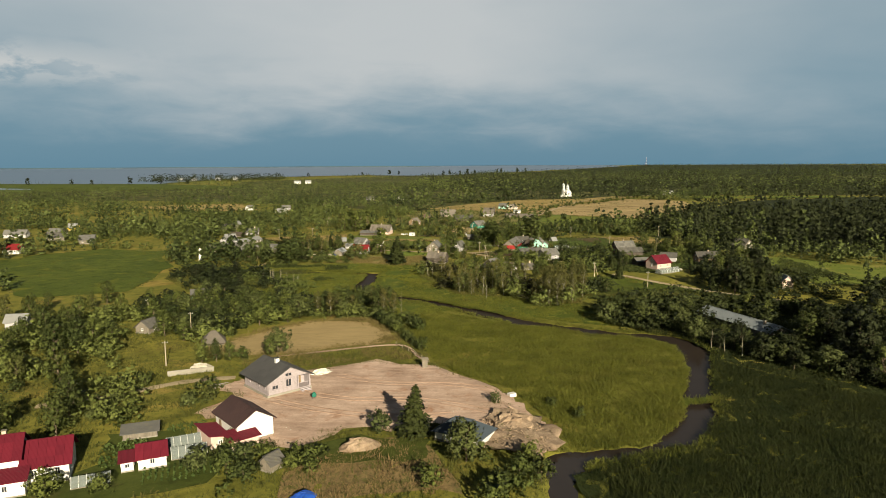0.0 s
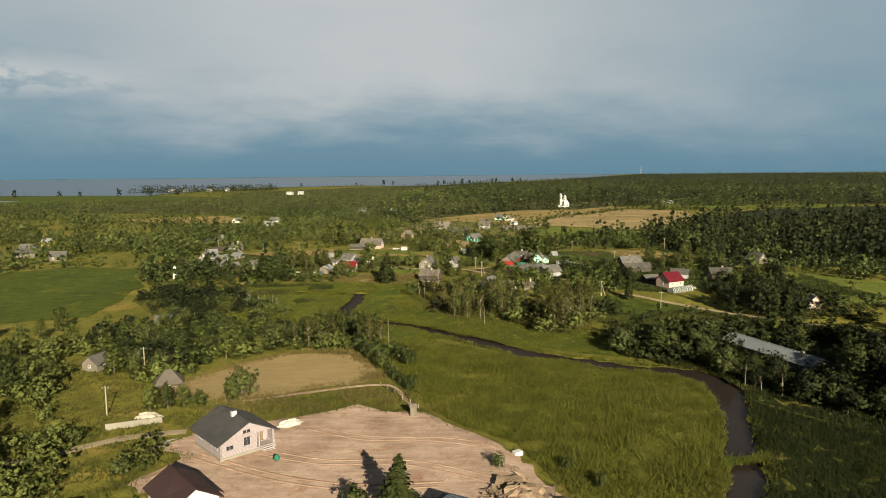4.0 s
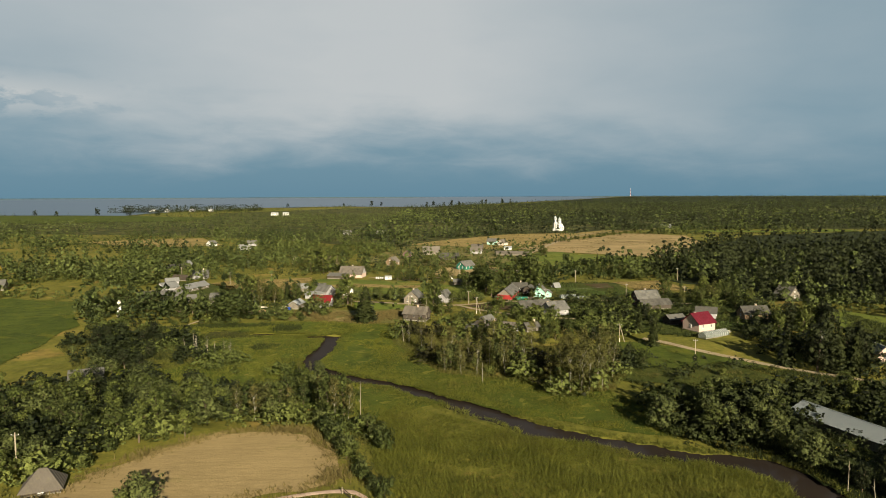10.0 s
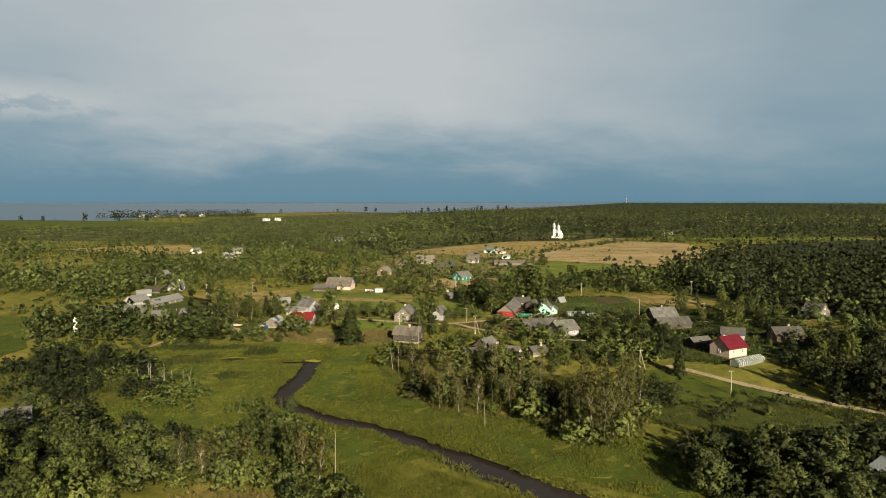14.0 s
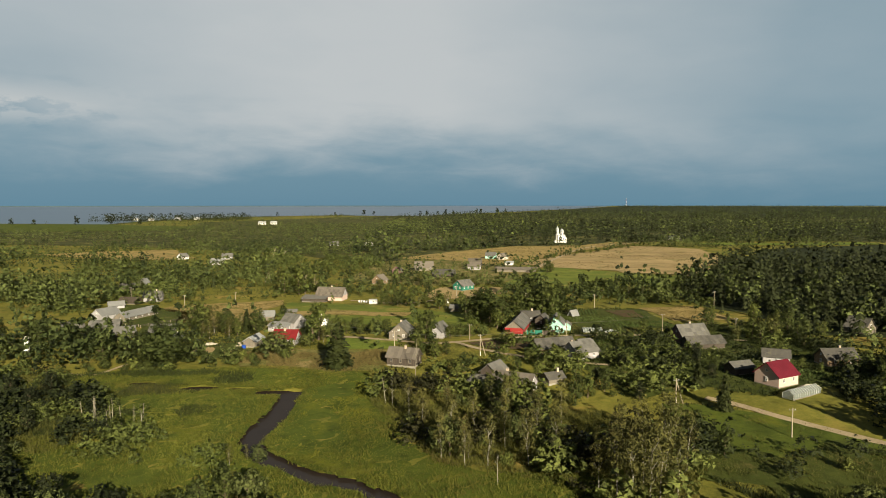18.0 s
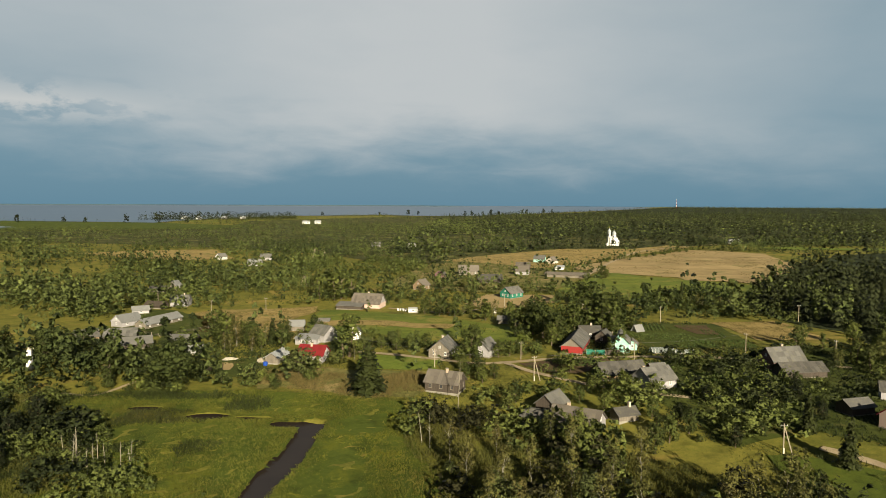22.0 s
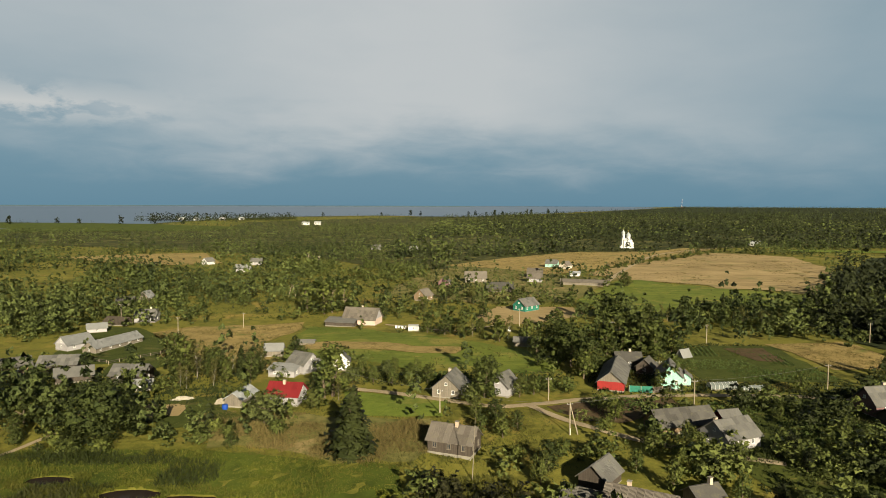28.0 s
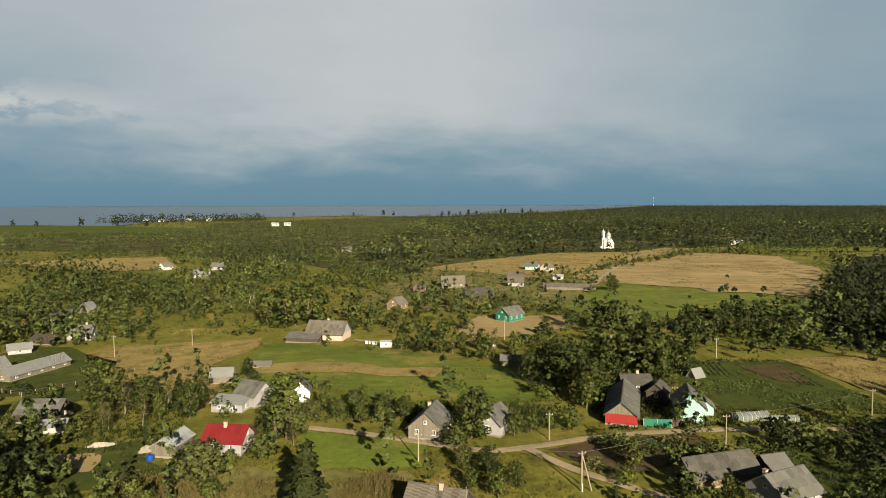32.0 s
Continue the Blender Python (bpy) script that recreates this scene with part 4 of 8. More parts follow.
for wy, wz, ww, wh in ((3.0, 1.5, 1.3, 0.8), (0.2, 1.5, 1.2, 1.5), (0.2, 3.45, 1.4, 0.7)):
    window(root, -Lh / 2, wy, wz, 90, ww, wh, "log")
for wx in (-3.4, -1.0, 2.6):
    window(root, wx, Dh / 2, 1.6, 0, 0.8, 1.2, "log")
for px_, py_ in ((-Lh / 2 + 0.15, -Dh / 2 + 0.2), (-Lh / 2 + 0.15, -Dh / 2 + 2.6)):
    part("porch_post", Shape().box(px_, py_, 0.74, 0.18, 0.18, 2.4), M["log"], root)
part("porch_rail", Shape().box(-Lh / 2 + 0.15, -Dh / 2 + 1.4, 1.5, 0.08, 2.3, 0.1), M["log"], root)
for k in range(4):
    part("step", Shape().box(-Lh / 2 - 0.35 - 0.3 * k, -Dh / 2 + 1.4, -0.2, 0.3, 2.0, 0.85 - 0.2 * k), M["log"], root)

# the plot's other buildings
house("white_house", -33.1, 107.0, 130, 8.4, 6.0, 3.2, 1.8, "white", "metalbrown", "white rendered house with a brown metal roof", windows=0, pieces=True, over=0.5)
house("red_lean_to", -36.9, 103.2, 128, 6.2, 2.8, 1.7, 0.7, "pink", "metalred", "low shed with a dark red metal roof against a white house", "shed", lean=True, windows=1, door=False)
house("red_porch", -32.0, 101.6, 40, 4.4, 2.6, 1.7, 0.7, "pink", "metalred", "low porch with a dark red metal roof", "porch", lean=True, windows=0, door=False)
house("red_roof_house", -56.2, 92.6, 22, 5.6, 7.0, 2.9, 2.3, "white", "metalred", "white house with a dark red metal roof", windows=2, pieces=True, over=0.45)
house("tall_red_roof_house", -62.6, 90.2, 22, 7.4, 6.6, 4.3, 2.1, "white", "metalred", "two-storey white house with a dark red metal roof", windows=2, pieces=True, chimney=(1.5, 0.8), over=0.45)
house("entrance_porch", -58.3, 86.2, 22, 4.6, 2.4, 2.3, 0.8, "white", "metalred", "white entrance porch with a dark red lean-to roof", "porch", lean=True, windows=1)
house("garden_house", -43.0, 95.2, 24, 3.7, 3.4, 2.1, 1.3, "white", "metalred", "small white garden house with a dark red roof", windows=1, pieces=True, over=0.35)
house("garden_annex", -45.9, 93.7, 24, 1.6, 2.4, 1.7, 0.6, "white", "metalred", "low white annex with a dark red roof", "shed", lean=True, windows=1, door=False)
house("riverside_shed", 2.4, 103.8, -30, 7.8, 5.2, 1.8, 1.6, "white", "metalblue", "white shed with a hipped blue-grey metal roof under a willow", "shed", windows=0, hip=True)
house("plank_hut", -25.4, 93.6, 60, 2.4, 2.0, 1.5, 0.9, "greywood", "slatedark", "small grey plank hut in tall weeds", "hut", windows=0)
house("outhouse", -4.8, 141.4, 10, 1.1, 1.1, 1.9, 0.35, "greywood", "greywood", "grey plank outhouse with its door ajar", "outhouse", windows=0, over=0.15, base=False)
house("hipped_hut", -56.3, 161.6, 20, 5.0, 4.6, 1.2, 2.1, "darkwood", "slatebrown", "old hut with a steep grey hipped roof", "hut", windows=1, hip=True)
house("thicket_hut", -77.6, 174.5, 75, 4.6, 4.0, 1.8, 1.6, "greywood", "slatedark", "grey plank hut in a thicket", "hut", windows=1)
house("thicket_cabin", -114.5, 179.5, 10, 5.0, 4.0, 2.2, 1.6, "palewall", "slatepale", "pale cabin half hidden by trees", "cabin", windows=1)
house("green_veranda_house", -81.0, 224.5, 22, 7.0, 4.6, 2.0, 1.6, "turquoise", "slate", "low house with green boards and a grey slate roof", windows=1)
house("long_shed", 79.8, 180.5, -72, 27.0, 6.6, 2.2, 1.4, "greywood", "metaldull", "long shed with a dull blue-grey roof by the trees", "shed", windows=0, chimney=(9, -0.8), over=0.5)
house("pink_house", 118.0, 233.0, 84, 4.6, 3.6, 2.6, 1.7, "pink", "metalpale", "small pink house with a pale steep roof")
house("shaded_house", 107.5, 242.0, 35, 6.0, 5.0, 2.6, 2.2, "palewall", "slate", "grey house between tall spruces", chimney=(1, 0))

# the village
house("red_metal_house", 86.4, 272.1, 26.6, 7.2, 6.4, 2.9, 2.7, "pink", "metalred", "pale pink rendered house with a dark red roof", pieces=True, chimney=(-1.0, 1.0), windows=1)
house("slate_shed", 82.4, 282.5, 18, 6.0, 4.0, 2.0, 1.2, "darkwood", "slate", "grey shed with a slate roof", "shed", windows=0)
house("back_shed", 97.5, 293.0, -25, 6.5, 4.4, 2.3, 1.6, "palewall", "slatedark", "pale shed with a dark roof", "shed", windows=1)
house("dark_house", 113.0, 291.0, 4, 9.0, 5.4, 2.2, 2.2, "brownwood", "slatedark", "low dark plank house with a slate roof", chimney=(1, 0.4))
house("steep_house", 148.0, 334.0, -65, 7.0, 6.0, 2.2, 3.2, "greywood", "slatedark", "steep-roofed grey house at the wood's edge")
house("mauve_house", 85.4, 321.5, 14, 9.5, 6.0, 2.8, 2.9, "mauve", "slate", "mauve-brown boarded house with a slate roof", pieces=True, chimney=(0, 0.3))
house("slate_barn", 86.0, 313.2, 10, 11.5, 5.2, 1.9, 1.7, "darkwood", "slatedark", "low barn with a dark slate roof", "barn", windows=0, pieces=True)
house("long_barn", 40.2, 310.0, 17, 12.0, 6.0, 1.7, 2.3, "brownwood", "slatedark", "long sagging barn with a dark slate roof", "barn", windows=0, pieces=True)
house("white_end_house", 46.4, 301.4, 26, 7.6, 6.6, 2.4, 2.4, "palewall", "slate", "house with whitewashed walls and a grey slate roof", pieces=True, chimney=(-2.6, 1.0), windows=2)
house("link_shed", 49.8, 311.6, 17, 4.0, 4.0, 1.9, 1.4, "redpaint", "slate", "small red shed between two roofs", "shed", windows=0)
house("turquoise_house", 47.4, 341.0, 75, 8.0, 5.6, 3.1, 2.6, "turquoise", "slate", "turquoise boarded house with a grey slate roof", pieces=True, windows=2)
house("turquoise_annex", 51.4, 342.2, 75, 3.4, 2.6, 2.2, 1.0, "turquoise", "slate", "low turquoise boarded annex with a slate roof", "annex", windows=1, lean=False, door=False)
house("red_end_barn", 35.0, 344.0, 73, 18.5, 6.0, 2.2, 2.4, "redpaint", "slate", "long barn with a red end wall and a slate roof", "barn", gable="greywood", windows=0, pieces=True)
house("yard_shed", 45.2, 353.2, 62, 4.6, 4.2, 2.1, 1.8, "darkwood", "slatedark", "grey plank shed in a farmyard", "shed", windows=1)
house("yard_house", 41.6, 358.4, 0, 6.4, 4.8, 2.6, 1.6, "darkwood", "slatedark", "grey house with a white chimney behind a yard", chimney=(0.6, 0.2), windows=1)
house("bright_red_house", -39.6, 323.8, -8, 7.0, 5.6, 2.4, 2.1, "palewall", "metalbright", "house with a bright red painted roof", pieces=True, chimney=(-0.3, -0.4), windows=1)
house("pale_roof_shed", -49.8, 324.6, 80, 7.0, 3.8, 2.0, 1.2, "greywood", "metalpale", "grey plank shed with a pale metal roof", "shed", windows=0, pieces=True)
house("hay_shed", -56.2, 372.2, 8, 5.0, 3.6, 2.1, 1.6, "greywood", "slatepale", "open hay shed with a pale roof in tall grass", "shed", windows=0, ends=(0, 1))
house("white_wing_house", -42.6, 351.8, -32, 6.0, 6.0, 2.7, 2.3, "palewall", "slate", "whitewashed house with a grey slate roof", pieces=True, windows=1)
house("white_wing", -46.6, 347.6, -12, 7.0, 3.4, 1.9, 0.9, "palewall", "slatepale", "low whitewashed wing with a patched pale roof", "annex", lean=True, windows=1, door=False)
house("hidden_house", -33.2, 353.4, 100, 5.0, 4.2, 2.6, 2.2, "white", "slate", "white house behind a tall tree", windows=1)
house("low_slate_roof", -50.2, 386.4, 2, 5.0, 2.4, 1.2, 0.6, "greywood", "slate", "low slate-roofed store", "shed", windows=0)
house("great_barn", -39.0, 427.0, -12, 12.5, 8.0, 2.4, 3.6, "pink", "slatebrown", "large barn with a pinkish wall and a brown slate roof", "barn", gable="palewall", windows=0, pieces=True, chimney=(0, 0.3))
house("barn_lean_to", -46.0, 422.8, -12, 11.0, 4.4, 1.6, 1.2, "darkwood", "slate", "lean-to along a large barn", "shed", lean=True, windows=0)
house("gabled_roadside_house", -4.3, 331.6, 76, 8.0, 6.4, 2.3, 2.8, "greywood", "slate", "weathered grey roadside house with a steep slate roof", pieces=True, chimney=(1, 0.5), windows=2)
house("second_roadside_house", 7.5, 332.6, 62, 6.0, 5.2, 2.4, 2.4, "palewall", "slate", "roadside house half hidden by a round tree", pieces=True, windows=1)
house("grey_plank_house", -2.9, 298.4, -20, 8.0, 5.4, 2.6, 2.1, "darkwood", "slatebrown", "grey plank house with a brown slate roof at the marsh", pieces=True, chimney=(0.6, -0.3), windows=2, trim="greywood")
house("blue_gable_house", 23.9, 274.8, -27, 9.5, 7.0, 2.3, 2.4, "palewall", "slatebrown", "old house with a pale blue gable and brown slate", pieces=True, chimney=(-1.8, 0.3), windows=1)
house("rear_wing", 20.4, 286.4, 55, 6.0, 4.6, 2.1, 2.0, "darkwood", "slate", "grey rear wing with a slate roof", "shed", windows=0, pieces=True)
house("rear_shed", 16.2, 278.4, -27, 5.0, 4.0, 1.8, 1.4, "darkwood", "slatedark", "grey shed joined to an old house", "shed", windows=0, pieces=True)
house("ruined_shed", 34.4, 280.2, 22, 4.6, 3.4, 1.6, 1.1, "greywood", "slatedark", "half-collapsed grey plank shed in bushes", "shed", windows=0, chimney=(1.2, 0))
house("west_slate_house", -85.3, 347.0, 2, 8.4, 6.4, 2.2, 2.0, "darkwood", "slate", "house with a wide grey slate roof among bushes", windows=1, pieces=True)
house("west_small_shed", -78.6, 338.6, 15, 4.6, 3.0, 1.7, 0.9, "palewall", "slatepale", "small shed with a pale roof", "shed", windows=0)
house("brown_cottage", -119.0, 352.5, 40, 6.5, 5.0, 2.4, 1.9, "brownwood", "slatedark", "brown plank cottage with a dark slate roof", windows=1)
house("broad_roof_barn", -109.5, 356.5, 14, 9.5, 6.4, 2.2, 1.9, "darkwood", "slate", "barn with a broad grey slate roof", "barn", windows=0, pieces=True)
house("yard_barn", -99.6, 346.0, 30, 8.5, 5.0, 1.9, 1.7, "darkwood", "slate", "grey slate-roofed barn by bushes", "barn", windows=0)
house("white_gable_house", -121.2, 383.0, 63, 8.5, 6.0, 2.2, 2.2, "palewall", "slatepale", "white gabled house with a pale slate roof", windows=1)
house("long_byre", -110.4, 385.5, 74, 19.0, 5.0, 1.8, 1.7, "greywood", "slatepale", "long low byre with a grey slate roof", "barn", windows=1)
house("white_hut", -129.0, 409.5, 32, 6.0, 4.0, 1.8, 1.4, "palewall", "slatepale", "small whitewashed hut with a pale roof", "hut", windows=1)
house("patched_house", -121.5, 431.0, 8, 7.5, 6.0, 2.4, 2.4, "palewall", "slate", "old patched house with a grey slate roof", windows=1, chimney=(1.5, 0.2))
house("burnt_shed", -129.0, 424.0, -14, 9.0, 4.4, 1.5, 1.5, "char", "char", "blackened shed with bare rafters", "shed", windows=0)
house("overgrown_roof", -149.0, 469.0, 12, 7.0, 5.0, 2.2, 1.9, "greywood", "slatedark", "grey-roofed house sunk in trees", windows=0)
house("steep_pale_roof", -146.5, 483.0, 80, 5.0, 5.0, 2.4, 2.6, "greywood", "slatepale", "steep pale roof among trees", windows=1)
house("brown_gable_house", -20.4, 490.0, 62, 7.0, 6.0, 2.4, 2.8, "brownwood", "slatebrown", "brown plank house with a steep slate roof", windows=1)
house("dark_red_gable", -12.5, 546.0, 80, 6.0, 5.6, 2.4, 2.4, "mauve", "slatedark", "house with a dark red gable", windows=1)
house("wide_slate_house", 4.5, 563.0, 2, 12.0, 7.0, 2.6, 3.4, "greywood", "slatebrown", "wide house with a weathered slate roof", windows=1)
house("great_slate_barn", 16.0, 524.0, 4, 13.5, 9.0, 2.0, 2.6, "darkwood", "slatedark", "great barn under a broad dark slate roof", "barn", windows=0)
house("far_slate_house", 40.5, 588.0, -8, 9.0, 6.5, 2.6, 3.0, "greywood", "slatebrown", "slate-roofed house in the far village", windows=1)
house("white_walled_house", 38.0, 564.0, -12, 8.0, 6.0, 2.6, 2.8, "palewall", "slatebrown", "white walled house in the far village", windows=1)
house("blue_veranda_house", 58.0, 646.0, -20, 8.0, 6.0, 2.8, 2.6, "turquoise", "slate", "pale blue house in the far village", windows=1)
house("ochre_house", 66.0, 637.0, 50, 7.0, 6.0, 2.6, 2.6, "cream", "slatebrown", "ochre house in the far village", windows=1)
house("low_white_store", 65.0, 593.0, 0, 6.0, 4.0, 2.2, 1.0, "white", "metalpale", "low white storehouse with a pale metal roof", "shed", windows=0)
house("long_cowshed", 64.0, 551.5, -14, 26.0, 5.6, 1.8, 1.3, "greywood", "slatebrown", "long low cowshed behind a meadow", "barn", windows=0)
house("green_house", 24.0, 461.0, 45, 9.0, 6.4, 2.7, 2.6, "green", "slate", "green boarded house with a grey slate roof", windows=2, pieces=True)
house("low_grey_shed", 17.6, 385.4, -8, 7.5, 3.6, 1.7, 1.1, "greywood", "slate", "low grey shed at the meadow edge", "shed", windows=0, pieces=True)
house("tent_roofed_cellar", 60.3, 371.0, 30, 3.0, 2.6, 0.5, 1.9, "palewall", "slatepale", "small tent-roofed cellar in a garden", "cellar", windows=0)
house("site_trailer", -19.0, 412.0, 5, 3.6, 2.0, 1.8, 0.35, "white", "metalpale", "small white trailer on the meadow", "trailer", windows=1, over=0.1)
house("white_chapel_hut", 14.0, 412.5, 0, 0.9, 0.9, 1.4, 0.4, "white", "metalpale", "small white box by a track", "box", windows=0, over=0.1, door=False)
for hx, hy, hr, hl, wl, rf, lb in ((-220, 346, 5, 8, "white", "metalbright", "white cottage with a red roof in the western hamlet"), (-267, 424, 8, 13, "palewall", "slate", "slate-roofed cottage in the western hamlet"), (-246, 432, -10, 10, "palewall", "slate", "grey cottage in the western hamlet"), (-232, 405, 30, 9, "greywood", "slatedark", "dark-roofed cottage in the western hamlet"), (-205, 390, 15, 8, "greywood", "slate", "low grey cottage in the western hamlet"), (-256, 470, 0, 6, "yellow", "slatepale", "small yellow cabin in the western hamlet"), (-154, 669, 10, 8, "palewall", "slate", "lone cottage among scattered trees"), (-147, 618, 0, 9, "palewall", "slatepale", "pale-roofed cottage among scattered trees"), (-190, 670, 60, 7, "white", "slate", "white cottage among scattered trees"), (-89, 838, 15, 9, "palewall", "slate", "cottage at the forest edge"), (-50, 810, 40, 7, "palewall", "slatepale", "pale cottage at the forest edge"), (290, 872, 0, 12, "white", "metalpale", "long white building by a far road")):
    house("far_cottage", hx, hy, hr, hl, 6.0, 2.6, 2.5, wl, rf, lb, "house", "far cottages", windows=1)
for hx, hy, hl in ((-330, 1560, 15), (-308, 1572, 13), (-690, 1800, 14), (-650, 1790, 12), (-600, 1830, 14), (-560, 1850, 12)):
    house("shore_house", hx, hy, 8, hl, 9, 4.5, 3.0, "white", "metalpale", "white house near the lake shore", "house", "shore houses", windows=0, door=False)


def glasshouse(x, y, rz, L, W, wall, rise, label):
    """A film-covered frame: ribs, rails and skins."""
    root = thing("greenhouse", x, y, rz, label, "greenhouse", "garden greenhouses")
    for sgn in (-1, 1):
        part("side_skin", Shape().box(0, sgn * W / 2, 0.05, L, 0.02, wall), M["film"], root)
        q = [(-L / 2, sgn * W / 2, wall + 0.05), (L / 2, sgn * W / 2, wall + 0.05), (L / 2, 0, wall + rise), (-L / 2, 0, wall + rise)]
        part("roof_skin", Shape().slab(q if sgn < 0 else q[::-1], 0.02), M["film"], root)
        p = [(-W / 2, 0.05), (W / 2, 0.05), (W / 2, wall), (0, wall + rise - 0.03), (-W / 2, wall)]
        part("end_skin", Shape().solid([(sgn * L / 2 + d_, a, b) for d_ in (-0.01, 0.01) for a, b in p], [(4, 3, 2, 1, 0), (5, 6, 7, 8, 9)] + [(i, (i + 1) % 5, 5 + (i + 1) % 5, 5 + i) for i in range(5)]), M["film"], root)
        part("base_rail", Shape().box(0, sgn * (W / 2 + 0.03), 0, L + 0.1, 0.06, 0.22), M["greywood"], root)
    n = max(3, int(L / 0.85))
    for i in range(n + 1):
        gx_ = -L / 2 + L * i / n
        s = Shape()
        for sgn in (-1, 1):
            s.tube((gx_, sgn * (W / 2 + 0.02), 0), (gx_, sgn * (W / 2 + 0.02), wall + 0.05), 0.03, 0.03, 5).tube((gx_, sgn * (W / 2 + 0.02), wall + 0.06), (gx_, 0, wall + rise + 0.03), 0.03, 0.03, 5)
        part("rib", s, M["trim"], root)
    return root


glasshouse(-41.0, 101.9, 27, 5.0, 2.0, 0.9, 0.8, "film greenhouse with white ribs in a garden")
glasshouse(-38.8, 98.2, 24, 5.0, 2.0, 0.9, 0.8, "film greenhouse with white ribs in a garden")
glasshouse(-48.8, 89.2, 24, 4.8, 1.8, 0.8, 0.7, "low film greenhouse by a vegetable bed")
glasshouse(87.2, 262.6, 29, 10.5, 2.6, 1.2, 0.9, "long film greenhouse before a red-roofed house")
glasshouse(58.9, 338.4, 8, 6.6, 2.2, 1.1, 0.6, "film greenhouse along a track")
glasshouse(65.0, 337.6, 3, 5.4, 1.6, 0.8, 0.4, "low film frame along a track")
house("lath_shed", -49.2, 105.4, 20, 5.0, 2.2, 1.2, 0.7, "greywood", "slate", "old lath greenhouse with a slate lean-to roof", "shed", lean=True, windows=0)


# ---- church ----
ch = thing("church", 150.0, 823.0, 12, "white church with two towers and pale onion domes", "church")
ch.scale = (0.66, 0.75, 0.84)
part("nave", Shape().box(0, 0, -0.5, 13, 9, 9.5), M["white"], ch)
part("nave_roof", Shape().solid([(-6.8, -4.8, 9), (6.8, -4.8, 9), (6.8, 4.8, 9), (-6.8, 4.8, 9), (-6.0, 0, 11.6), (6.0, 0, 11.6)], [(0, 1, 5, 4), (2, 3, 4, 5), (1, 2, 5), (3, 0, 4), (3, 2, 1, 0)]), M["metalpale"], ch)
part("apse", Shape().lathe([(3.4, -0.5), (3.4, 6.0), (3.0, 6.6), (0.05, 8.0)], 7.4, 0, 16), M["white"], ch)
for cx_, r_, h_, nm in ((-5.2, 2.6, 16.0, "bell_tower"), (2.6, 3.1, 13.5, "drum")):
    tw = part(nm, Shape().box(cx_, 0, -0.5, r_ * 2, r_ * 2, h_ - 4.5) if nm == "bell_tower" else Shape().box(cx_, 0, -0.5, 7.2, 10.2, 9.9), M["white"], ch)
    part("lantern", Shape().lathe([(r_ * 0.86, h_ - 5.2), (r_ * 0.86, h_ - 0.4), (r_ * 1.0, h_ - 0.3), (r_ * 1.0, h_)], cx_, 0, 12), M["white"], tw)
    part("onion_dome", Shape().lathe([(r_ * 0.8, h_), (r_ * 1.0, h_ + 1.0), (r_ * 0.96, h_ + 1.9), (r_ * 0.6, h_ + 3.0), (r_ * 0.2, h_ + 4.2), (0.05, h_ + 5.2)], cx_, 0, 14), M["dome"], tw)
    part("cross", Shape().box(cx_, 0, h_ + 5.0, 0.16, 0.16, 2.0).box(cx_, 0, h_ + 6.1, 0.16, 1.0, 0.16), M["gold"], tw)
    for a_ in range(4):
        ang = math.pi / 4 + a_ * math.pi / 2
        part("lantern_window", Shape().box(cx_ + r_ * 0.86 * math.cos(ang), r_ * 0.86 * math.sin(ang), h_ - 3.8, 0.35, 0.9, 2.4, math.degrees(ang)), M["glass"], tw)
for k in (-3.6, -1.2, 6.0):
    part("nave_window", Shape().box(k, -5.14 if k < 0 else -4.52, 3.4, 0.9, 0.1, 2.6) if k != -1.2 else Shape().box(2.6, -5.14, 3.4, 1.0, 0.1, 3.0), M["glass"], ch)
part("porch", Shape().box(-8.6, 0, -0.5, 3.0, 4.0, 4.2), M["white"], ch)


# ---- poles, fences, yard things ----
def pole(x, y, h=7.0, kind="single", label="weathered timber power pole", mat="pole", rz=0.0):
    root = thing("power_pole", x, y, rz, label, "power pole", "power poles")
    part("post", Shape().tube((0, 0, -0.4), (0, 0, h), 0.14, 0.10, 8), M[mat], root)
    if kind == "brace":
        part("brace", Shape().tube((1.5, -0.6, -0.4), (0.05, 0, h - 0.5), 0.12, 0.09, 8), M[mat], root)
        part("concrete_stub", Shape().box(0.0, -0.16, -0.4, 0.24, 0.12, 1.6), M["cpole"], root)
    arm = part("crossarm", Shape().box(0, 0, h - 0.45, 1.3, 0.09, 0.09), M["iron"], root)
    for k in (-0.55, 0.55):
        part("insulator", Shape().lathe([(0.02, h - 0.36), (0.06, h - 0.32), (0.05, h - 0.22), (0.01, h - 0.18)], k, 0, 8), M["trim"], arm)
    return root


pole(18.6, 306.2, 6.2, "brace", "braced timber power pole on concrete stubs by the tracks", rz=20)
pole(58.3, 262.0, 5.6, "brace", "braced timber power pole in bushes")
for px_, py_, ph in ((72.6, 240.5, 5.9), (46.7, 321.5, 6.5), (17.2, 327.6, 5.0), (83.2, 339, 6.0), (18.4, 424, 6.5), (46.2, 398, 6.0), (73.9, 392, 6.0), (-34.4, 334, 6.0), (-6.2, 317, 5.0), (-64, 168, 6.5), (-60.5, 143.5, 5.6), (-85, 192, 5.5), (-60, 455, 6.5), (104, 330, 6.0), (-98, 404, 6.5), (-132, 432, 6.5), (-81, 420, 5.5), (126, 396, 6.5), (46, 345, 5.0)):
    pole(px_, py_, ph)
pole(-116.2, 321.6, 5.0, "single", "broad pale pole stump above bushes", "cpole")
